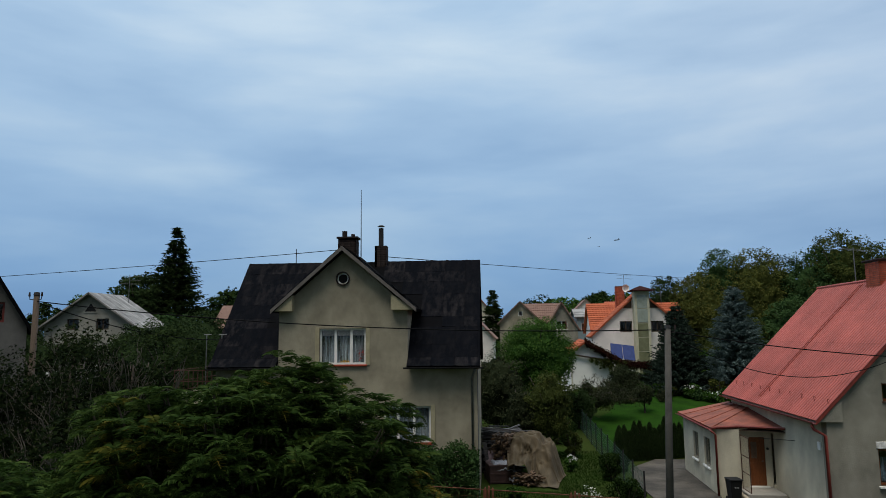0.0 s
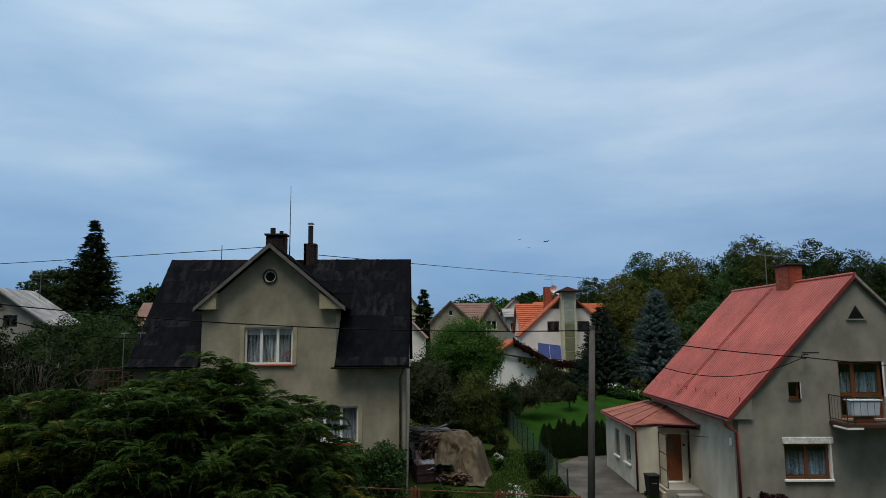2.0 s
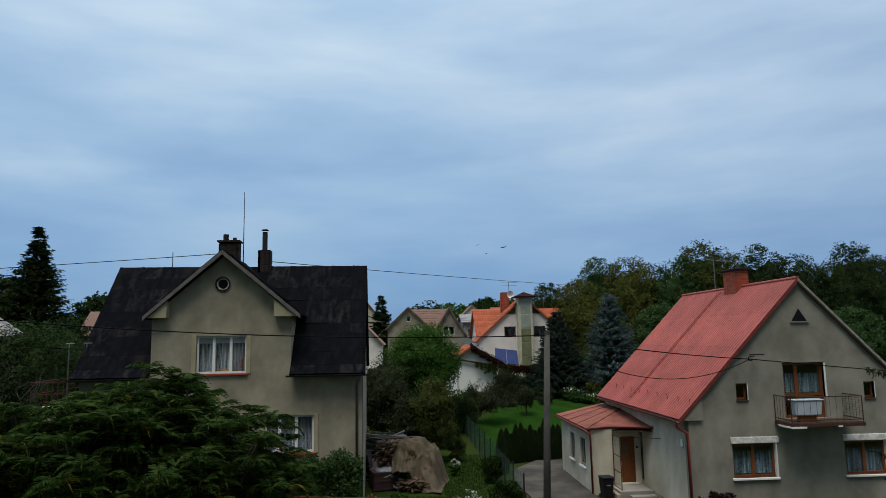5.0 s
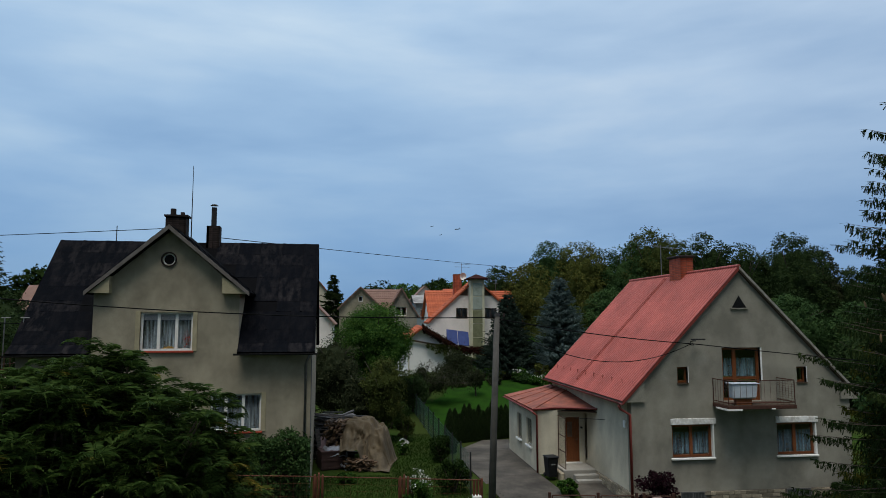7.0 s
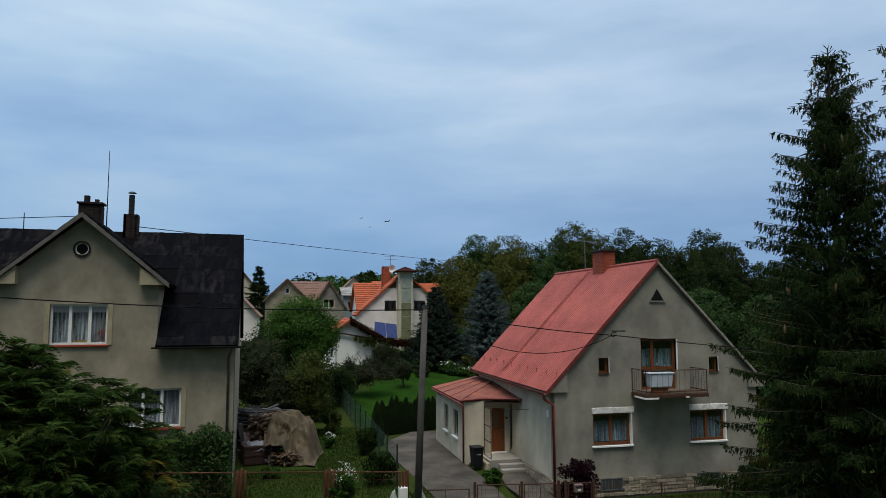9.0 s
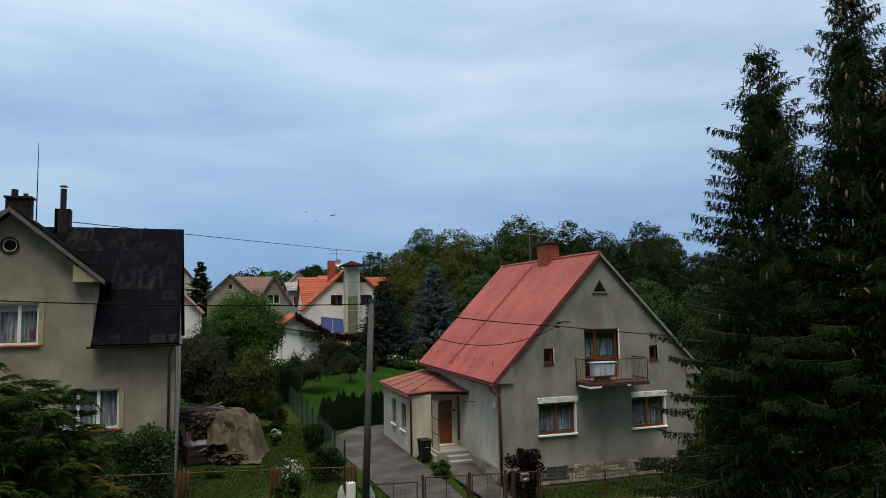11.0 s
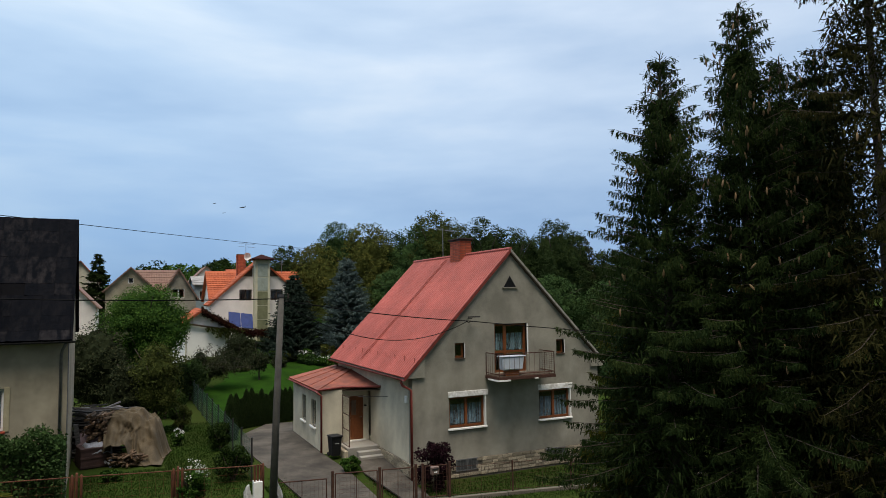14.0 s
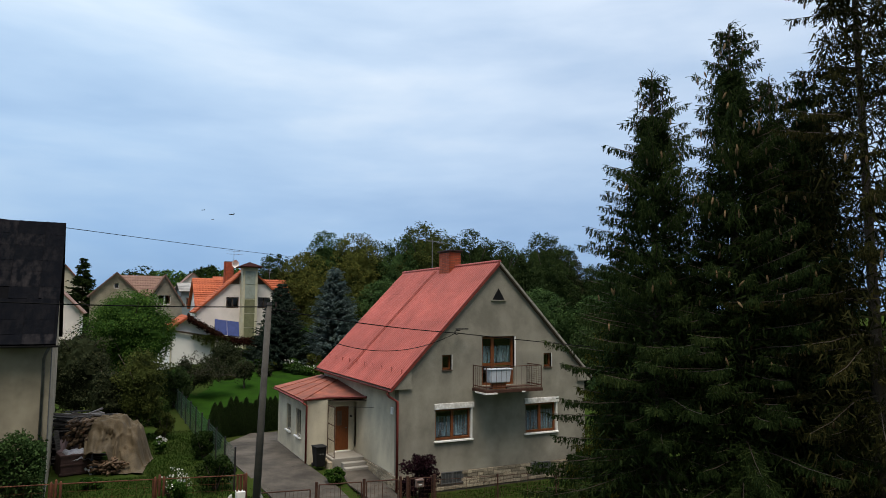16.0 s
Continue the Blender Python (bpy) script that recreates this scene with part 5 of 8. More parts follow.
def house(name, label, x0, x1, y0, y1, z0, ze, zr, axis, wall_m, roof_m, wins=(), at=None, frame_m=WHITE, over=0.35, courses=0):
    """A plain gabled house: walls with real openings in the front, roof, windows (u0, u1, z0, z1) in the front wall."""
    h = thing(name, label, "house", "houses of the neighbourhood", at)
    X, Y = (1, 0, 0), (0, 1, 0)
    w = x1 - x0
    holes = [(a - x0, b - x0, c, d) for a, b, c, d in wins]
    if axis == "y":
        out = [(0, z0), (w, z0), (w, ze), (w / 2, zr - 0.05), (0, ze)]
    else:
        out = [(0, z0), (w, z0), (w, ze), (0, ze)]
    part("wall", wall(out, holes, (x0, y0, 0), X, Y, 0.35), wall_m, h)
    part("wall", wall(out, [], (x0, y1, 0), X, (0, -1, 0), 0.35), wall_m, h)
    d = y1 - y0
    side = [(0.35, z0), (d - 0.35, z0), (d - 0.35, ze), (d / 2, zr - 0.05), (0.35, ze)] if axis == "x" else [(0.35, z0), (d - 0.35, z0), (d - 0.35, ze), (0.35, ze)]
    part("wall", wall(side, [], (x0, y0, 0), Y, X, 0.35), wall_m, h)
    part("wall", wall(side, [], (x1, y0, 0), Y, (-1, 0, 0), 0.35), wall_m, h)
    rf = part("roof", gable_roof(bmesh.new(), x0, x1, y0, y1, ze, zr, axis, over), roof_m, h)
    if courses:
        c = (y0 + y1) / 2 if axis == "x" else (x0 + x1) / 2
        if axis == "x":
            k = ze - (zr - ze) * over / (c - y0)
            tile_courses(((x0 - over, y0 - over, k), (x1 + over, y0 - over, k), (x1 + over, c, zr), (x0 - over, c, zr)), courses, rf, roof_m)
        else:
            k = ze - (zr - ze) * over / (c - x0)
            tile_courses(((x0 - over, y1 + over, k), (x0 - over, y0 - over, k), (c, y0 - over, zr), (c, y1 + over, zr)), courses, rf, roof_m)
            tile_courses(((x1 + over, y0 - over, k), (x1 + over, y1 + over, k), (c, y1 + over, zr), (c, y0 - over, zr)), courses, rf, roof_m)
    for a, b, c, d in wins:
        window(h, (x0, y0, 0), X, Y, a - x0, b - x0, c, d, [0.5] if b - a > 0.8 else [], frame_m, recess=0.1, bar=0.07, curtain=None)
    return h


def antenna(label, at, height, bars, az=0, width=0.9, dish=False):
    """A roof aerial: mast, boom, cross rods."""
    a = thing("roof_antenna", label, "antenna", "roof aerials", pose(*at, 0, 0, az))
    part("mast", tube([(0, 0, -0.3), (0, 0, height)], 0.022, 6), METAL_GREY, a)
    for k in range(bars):
        z = height - 0.1 - 0.32 * k
        part("boom", tube([(-width * 0.5, 0, z), (width * 0.6, 0, z)], 0.012, 5), METAL_GREY, a)
        for i in range(5):
            x = -width * 0.5 + width * 1.1 * i / 4
            part("rod", tube([(x, -0.28, z), (x, 0.28, z + 0.05 * (i % 2))], 0.008, 4), METAL_GREY, a)
    if dish:
        bm = bmesh.new()
        prev = None
        for j in range(5):
            r = 0.42 * j / 4
            ring = [bm.verts.new((r * math.cos(2 * math.pi * k / 14), -0.12 - 0.22 * (j / 4) ** 2, 0.45 + r * math.sin(2 * math.pi * k / 14))) for k in range(14)]
            if prev:
                for k in range(14):
                    bm.faces.new((prev[k], prev[(k + 1) % 14], ring[(k + 1) % 14], ring[k]))
            prev = ring
        part("dish", bm, WHITE, a, "pale satellite dish", True)
    return a


def tower_house():
    """The white house with orange tiles, a glazed stair tower on its front gable."""
    h = house("white_tower_house", "white rendered house with orange tile roof and a stair tower", 7.65, 17.3, 69.0, 72.5, 0.4, 6.95, 11.3, "y", PLASTER_WHITE, TILE_ORANGE, [(10.42, 11.60, 7.18, 8.25), (13.46, 14.66, 7.18, 8.25)], frame_m=DARK_WOOD, over=0.22, courses=18)
    house("white_wing_house", "white house wing with an orange tile roof", 8.2, 17.55, 72.5, 80.0, 0.4, 7.4, 10.35, "x", PLASTER_WHITE, TILE_ORANGE, [], over=0.3, courses=14)
    t = thing("stair_tower", "yellowish stair tower with glass bricks and a small hipped roof", "tower", at=pose(11.72, 67.7, 0.4))
    yel = mat("yellow_tower_render", (0.62, 0.60, 0.45), (0.50, 0.48, 0.35), scale=1.5)
    part("body", boxes((0, 1.42, 0, 1.5, 0, 10.75)), yel, t)
    tg = mat("tower_glass_bricks", (0.23, 0.24, 0.145), (0.16, 0.17, 0.10), rough=0.25, scale=2)
    tp = mat("pale_tower_glass", (0.40, 0.46, 0.42), (0.27, 0.31, 0.26), rough=0.2, scale=1.2)
    for i in range(7):
        part("glass_panel", bevelled(boxes((0.22, 1.2, -0.03, 0.0, 0.8 + i * 1.38, 2.1 + i * 1.38)), 0.01), tp if i > 4 else tg, t)
    rb = bmesh.new()
    e, z = 0.4, 10.75
    c = [(-e, -e, z), (1.42 + e, -e, z), (1.42 + e, 1.5 + e, z), (-e, 1.5 + e, z)]
    v = [rb.verts.new(p) for p in c] + [rb.verts.new((p[0], p[1], z + 0.1)) for p in c] + [rb.verts.new((0.71, 0.75, z + 0.58))]
    rb.faces.new(v[3::-1])
    for i in range(4):
        rb.faces.new((v[i], v[(i + 1) % 4], v[4 + (i + 1) % 4], v[4 + i])), rb.faces.new((v[4 + i], v[4 + (i + 1) % 4], v[8]))
    part("roof", rb, mat("dark_brown_red_sheet", (0.040, 0.011, 0.010), (0.022, 0.007, 0.006), rough=0.9, scale=3, spec=0.1), t, "dark red hipped tower roof")
    for s, x in ((-1, 11.62), (1, 13.36)):
        tb = bmesh.new()
        f = [tb.verts.new(p) for p in ((x, 68.985, 9.55), (x + s * 0.95, 68.985, 9.55), (x, 68.985, 10.45))]
        k = [tb.verts.new((v.co.x, 68.96, v.co.z)) for v in f]
        tb.faces.new(f), tb.faces.new(k)
        for i in range(3):
            tb.faces.new((f[i], f[(i + 1) % 3], k[(i + 1) % 3], k[i]))
        part("attic_window", tb, DARK_WOOD, h, "dark triangular attic window")
    c = brick_stack(h, 10.78, 11.70, 73.2, 74.0, 9.0, 12.05, (0.27, 0.1), BRICK_RED, MORTAR)
    sp = thing("solar_collector", "two dark blue solar collectors on a tilted frame", "solar panel", at=pose(9.1, 66.2, 4.78))
    blue = mat("blue_collector", (0.045, 0.07, 0.23), (0.035, 0.055, 0.18), rough=0.25, scale=3, spec=0.6)
    for i in range(2):
        a = 1.12 * i
        part("panel", slab([(a, 0, -0.13 * a), (a + 1.08, 0, -0.13 * (a + 1.08)), (a + 1.08, 0.55, 1.36 - 0.13 * (a + 1.08)), (a, 0.55, 1.36 - 0.13 * a)], 0.06), blue, sp)
    part("frame", boxes((0.0, 0.06, 0.5, 0.56, -4.0, 1.2), (2.14, 2.2, 0.5, 0.56, -4.0, 1.0), (0, 2.2, 0.5, 0.56, -0.32, -0.24)), METAL_GREY, sp)
    g = thing("garden_shed", "white garden shed with an orange tile roof and dark creeper", "shed", at=pose(0, 0, 0.4))
    part("wall", wall([(5.1, 0), (8.6, 0), (8.6, 4.22), (5.1, 4.78)], [], (0, 62.0, 0), (1, 0, 0), (0, 1, 0), 0.3), SHED_WHITE, g)
    part("wall", wall([(0, 0), (4.3, 0), (4.3, 4.5), (0, 4.75)], [(0.9, 1.5, 2.6, 3.8), (2.2, 2.8, 2.6, 3.8)], (4.9, 62.3, 0), (-0.25, 1, 0), (1, 0.25, 0), 0.3), SHED_WHITE, g)
    part("wall", wall([(3.9, 0), (8.6, 0), (8.6, 3.9), (3.9, 4.4)], [], (0, 66.6, 0), (1, 0, 0), (0, 1, 0), 0.3), PLASTER_WHITE, g)
    rf = part("roof", slab([(4.72, 61.75, 4.9), (3.75, 66.8, 4.6), (6.2, 66.8, 6.15), (6.3, 61.75, 6.03)], 0.12), TILE_ORANGE, g, "orange tile roof")
    part("roof_slope", slab([(6.3, 61.75, 6.03), (6.2, 66.8, 6.15), (9.0, 66.8, 4.5), (9.0, 61.75, 4.38)], 0.12), RUST_SHEET, rf)
    tile_courses(((3.75, 66.8, 4.62), (4.72, 61.75, 4.92), (6.3, 61.75, 6.05), (6.2, 66.8, 6.17)), 8, rf, TILE_ORANGE)
    part("eave_board", slab([(4.75, 61.9, 4.98), (8.75, 61.9, 4.27), (8.75, 61.72, 4.25), (4.75, 61.72, 4.96)], 0.13), DARK_WOOD, rf, "dark eave board")
    part("drain_pipe", tube([(4.98, 61.9, 4.8), (4.98, 61.9, 0.0)], 0.06, 6), PLASTER_PALE, g)
    part("gable_infill", wall([(4.95, 4.86), (8.6, 4.17), (6.35, 5.85)], [], (0, 62.3, 0), (1, 0, 0), (0, 1, 0), 0.2), SHED_WHITE, g)
    antenna("thin aerials and a pale dish on a mast", (11.6, 72.8, 11.3), 1.9, 2, 20, 1.6, True)
    return h


tower_house()
# the brownish pair of gables, the red roofs and the grey one between them
house("brown_roof_house", "pale house with a brown tile roof", -2.0, 3.6, 92, 102, 0.6, 8.8, 11.5, "y", PLASTER_TAN, TILE_BROWN, [(0.5, 1.1, 9.5, 10.2)], courses=8)
house("brown_roof_house", "grey house with a brown tile roof, gable to the lane", 4.3, 8.5, 93, 103, 0.6, 8.0, 11.4, "y", PLASTER_GREY, TILE_BROWN, [(5.6, 7.1, 7.6, 8.8)], courses=8)
house("brown_roof_house", "long brown tile roof between two gables", 1.2, 6.5, 95, 101, 0.6, 8.9, 11.4, "x", PLASTER_GREY, TILE_BROWN, [], courses=8)
house("grey_flat_house", "blue-grey house with a low roof", 9.0, 13.2, 100, 108, 0.8, 9.6, 10.8, "x", mat("blue_grey_render", (0.27, 0.34, 0.38), (0.21, 0.27, 0.30), rough=0.95, scale=0.8), SHEET_GREY, [(9.6, 10.8, 7.4, 8.6)])
house("red_roof_house", "distant house with a dark red roof", -8.5, -3.2, 112, 120, 0.8, 10.2, 13.4, "y", PLASTER_PALE, RUST_SHEET, [])
house("red_roof_house", "distant white house with a dark roof", 10.5, 16.5, 130, 138, 1, 10.6, 13.6, "y", PLASTER_WHITE, TILE_BROWN, [(12.5, 14.5, 10, 11.2)])
house("white_gable_house", "low white house beside the tan house", -7.4, -2.2, 70, 78, 0.5, 7.0, 9.7, "y", PLASTER_WHITE, TILE_BROWN, [])
house("orange_roof_house", "distant orange roof behind the trees", 16.2, 19.5, 118, 126, 0.8, 10.4, 12.6, "x", PLASTER_WHITE, TILE_ORANGE, [], courses=6)
# to the side: the grey gabled house, and the house whose roof edge comes into view
GREY_RENDER = mat("dull_grey_render", (0.36, 0.35, 0.31), (0.28, 0.27, 0.24), rough=0.95, scale=0.8, streak=0.2)
GREY_AT = pose(-32.9, 49.7, 0.45, 0, 0, 0)
grey_house = house("grey_sheet_house", "pale grey gabled house with a weathered sheet roof", -3.8, 3.8, 0, 4.0, 0, 7.75, 10.25, "y", GREY_RENDER, SHEET_GREY, [(-1.95, -0.95, 7.35, 8.2), (0.5, 1.55, 7.35, 8.2)], at=GREY_AT, frame_m=DARK_WOOD, over=0.45)
tv = bmesh.new()
tv.faces.new([tv.verts.new(p) for p in ((-0.5, -0.02, 8.75), (0.5, -0.02, 8.75), (0.0, -0.02, 9.4))])
part("attic_window", tv, BLACK_PLASTIC, grey_house, "dark triangular attic window")
part("attic_sill", boxes((-0.55, 0.55, -0.06, -0.001, 8.66, 8.75)), GREY_RENDER, grey_house)
house("low_garage", "low garage with a weathered grey sheet roof", -26.5, -22.6, 36.0, 40.0, 0.4, 4.9, 5.7, "x", GREY_RENDER, SHEET_GREY, [])
house("brown_roof_house", "small pale house with a brown hipped roof", -25.5, -22.0, 56.0, 60.0, 0.5, 8.2, 9.9, "x", PLASTER_PALE, TILE_BROWN, [(-25.4, -24.6, 6.9, 7.8)])
antenna("aerial cluster on the grey roof", (-30.9, 51.5, 10.2), 2.0, 3, 30, 1.4)
house("pale_house", "pale house with a dark roof and a red window", -7.0, 0.0, 0.0, 9.0, 0, 7.6, 13.6, "y", mat("dim_old_render", (0.17, 0.16, 0.15), scale=0.8, streak=0.3), FELT_BASE, [(-1.9, -0.75, 7.55, 8.3)], at=pose(-18.35, 23.9, 0.2, 0, 0, 38), frame_m=RED_DARK, over=0.25)
antenna("thin aerial on the tower house wing", (16.0, 76.0, 10.0), 1.6, 2, 70, 1.2)
antenna("long aerial on the red roof", (15.0, 31.4, 9.0), 1.75, 1, 35, 1.9)


# ---- poles and wires ----
def pole(label, base, top, r0, r1, material=CONCRETE_POLE):
    p = thing("utility_pole", label, "pole", "utility poles", pose(*base))
    d = Vector(top) - Vector(base)
    part("shaft", tube([(0, 0, -0.4), d * 0.5, d], [r0, (r0 + r1) / 2, r1], 12), material, p, smooth=True)
    part("cap", tube([d, d + Vector((0, 0, 0.10))], [r1 * 1.15, r1 * 0.8], 10), METAL_DARK, p)
    for s in (-1, 1):
        part("hook", tube([d + Vector((0, 0, -0.14)), d + Vector((0.2 * s, -0.05, -0.14)), d + Vector((0.22 * s, -0.05, -0.02))], 0.016, 5), METAL_DARK, p)
        part("insulator", tube([d + Vector((0.22 * s, -0.05, -0.04)), d + Vector((0.22 * s, -0.05, 0.1))], [0.035, 0.025], 8), SOOT_BRICK, p)
    return p


pole("round grey concrete pole beside the garden fence", (4.65, 22.6, 0.3), (4.92, 22.6, 7.25), 0.128, 0.095)
pole("weathered dark wooden pole among dark shrubs", (-15.7, 20.75, 0.2), (-15.66, 20.75, 8.55), 0.115, 0.09, DARK_WOOD)


def wire(label, a, b, sag, r=0.018):
    w = mesh_ob("overhead_wire", tube(sagging(a, b, sag, 24), r, 5), BLACK_CABLE, True)
    return tagged(w, label, "wire", "overhead wires")


wire("black overhead wire from pole to pole", (-15.66, 20.7, 8.35), (4.87, 22.55, 7.20), 0.36)
wire("black overhead wire to the red-roofed house", (4.94, 22.55, 7.15), (12.72, 24.22, 6.21), 0.10)
wire("slack black wire to the red-roofed house", (4.97, 22.55, 7.05), (12.68, 24.22, 6.21), 0.98, 0.014)
wire("black overhead wire past the gable to the spruces", (12.72, 24.22, 6.21), (27.0, 23.9, 4.9), 0.06)
wire("thin wire from the lane to the tan house chimney", (-65.0, 42.2, 10.6), (-7.6, 30.4, 11.1), 0.35, 0.016)
wire("thin wire from the tan house chimney to the trees", (-5.9, 31.1, 10.78), (30.0, 95.7, 14.05), 0.12, 0.018)
wire("black overhead wire across the dark garden", (-15.6, 20.8, 8.3), (-12.3, 27.4, 7.0), 0.3)


# ---- fences ----
def wire_panel(parent, a, b, z0, z1, material, step=0.10, r=0.005, bar_r=0.022):
    """An iron frame filled with thin upright and level wires."""
    A, B = Vector((a[0], a[1], 0)), Vector((b[0], b[1], 0))
    fr = bmesh.new()
    for p, q in (((A, z0), (B, z0)), ((A, z1), (B, z1)), ((A, z0), (A, z1)), ((B, z0), (B, z1))):
        tube([(p[0].x, p[0].y, p[1]), (q[0].x, q[0].y, q[1])], bar_r, 5, fr)
    f = part("panel", fr, material, parent)
    g = bmesh.new()
    k = int((B - A).length / step)
    for i in range(1, k):
        p = A.lerp(B, i / k)
        tube([(p.x, p.y, z0), (p.x, p.y, z1)], r * 0.6, 3, g, False)
    for j in range(1, int((z1 - z0) / step)):
        z = z0 + j * step
        tube([(A.x, A.y, z), (B.x, B.y, z)], r * 0.6, 3, g, False)
    tagged(part("wire_mesh", g, material, f), kind="stuff")
    return f


def rusty_fence():
    f = thing("rusty_garden_fence", "rusty iron fence with framed wire panels on a low kerb", "fence", at=Matrix())
    line = lambda x: 22.8 - 0.17 * (x - 6.6)
    posts = [6.70, 8.29, 9.55, 9.79, 10.75, 13.1, 15.4, 17.8, 20.2]
    for x in posts:
        y = line(x)
        w = 0.042 if x < 11 else 0.026
        part("post", bevelled(boxes((x - w, x + w, y - w, y + w, -0.1, 1.36 if x < 11 else 1.22)), 0.006), RUST, f)
    for a, b in zip(posts, posts[1:]):
        if b - a < 0.5:
            continue
        g = 0.09
        p = wire_panel(f, (a + g, line(a + g)), (b - g, line(b - g)), 0.2, 1.26 if a < 10.7 else 1.16, RUST, 0.13, 0.005, 0.022 if a < 10.7 else 0.009)
        m = (a + b) / 2
        part("stile", tube([(m, line(m), 0.2), (m, line(m), 1.16)], 0.012 if a < 10.7 else 0.006, 5), RUST, p)
    g = wire_panel(f, (4.9, line(4.9)), (6.5, line(6.5)), 0.25, 1.12, RUST, 0.13)
    part("stile", tube([(5.7, line(5.7), 0.25), (5.7, line(5.7), 1.12)], 0.012, 5), RUST, g)
    for i in range(12):
        a = 9.9 + i * 1.0
        m = Matrix.Translation((a, line(a), 0)) @ Matrix.Rotation(-math.atan(0.17), 4, "Z")
        kb2 = box(bmesh.new(), 0.0, 1.0, -0.09, 0.09, -0.15, 0.13, m)
        part("kerb_stone", bevelled(kb2, 0.012), CONCRETE, f)
    mb = thing("letter_box", "small dull brown letter box on the fence", "letter box", at=pose(10.15, 22.08, 1.0))
    part("body", bevelled(boxes((-0.15, 0.15, -0.12, 0.02, 0.0, 0.27)), 0.015), mat("dull_brown_metal", (0.20, 0.135, 0.12), rough=0.6, scale=8), mb)
    part("flap", bevelled(boxes((-0.12, 0.12, -0.135, -0.12, 0.17, 0.22)), 0.004), METAL_DARK, mb)
    part("number_plate", boxes((-0.06, 0.06, -0.128, -0.12, 0.07, 0.11)), WHITE, mb)


def orange_fence():
    f = thing("orange_iron_fence", "orange-red rusty iron fence with wire mesh", "fence", at=Matrix())
    pts = [(4.45, 23.1), (1.75, 23.75), (-1.15, 24.4), (-4.2, 25.0), (-8.0, 25.6)]
    for i, (x, y) in enumerate(pts):
        for k in range(3 if i in (1, 2) else 1):
            xx = x + 0.13 * k
            z = 1.88 - 0.06 * abs(k - 1)
            pb = tube([(xx, y - 0.03 * k, 0.2), (xx, y - 0.03 * k, z - 0.05), (xx, y - 0.03 * k, z)], [0.04, 0.04, 0.02], 8)
            part("post", pb, RUST_ORANGE, f, smooth=True)
    for (x0, y0), (x1, y1) in zip(pts, pts[1:]):
        d = Vector((x1 - x0, y1 - y0, 0)).normalized() * 0.06
        wire_panel(f, (x0 + d.x, y0 + d.y), (x1 - d.x, y1 - d.y), 0.62, 1.74, RUST_ORANGE, 0.22, 0.004, 0.018)


def mesh_fence():
    """Dark posts with green wire netting between the two gardens."""
    f = thing("wire_netting_fence", "green wire netting fence on dark posts between gardens", "fence", at=Matrix())
    g = bmesh.new()
    ys = [26.6 + 2.3 * i for i in range(13)]
    for y in ys:
        x = 4.62 - 0.012 * (y - 30)
        part("post", tube([(x, y, 0.3), (x, y, 2.0)], 0.035, 6), METAL_DARK, f)
    for j in range(11):
        z = 0.55 + j * 0.13
        tube([(4.62 - 0.012 * (y - 30), y, z) for y in (ys[0], ys[-1])], 0.006, 3, g, False)
    y = ys[0]
    while y < ys[-1]:
        x = 4.62 - 0.012 * (y - 30)
        tube([(x, y, 0.5), (x, y, 1.9)], 0.006, 3, g, False)
        y += 0.16
    tagged(part("netting", g, mat("green_netting", (0.03, 0.07, 0.05), rough=0.5, scale=5), f), kind="stuff")


rusty_fence()
orange_fence()
mesh_fence()


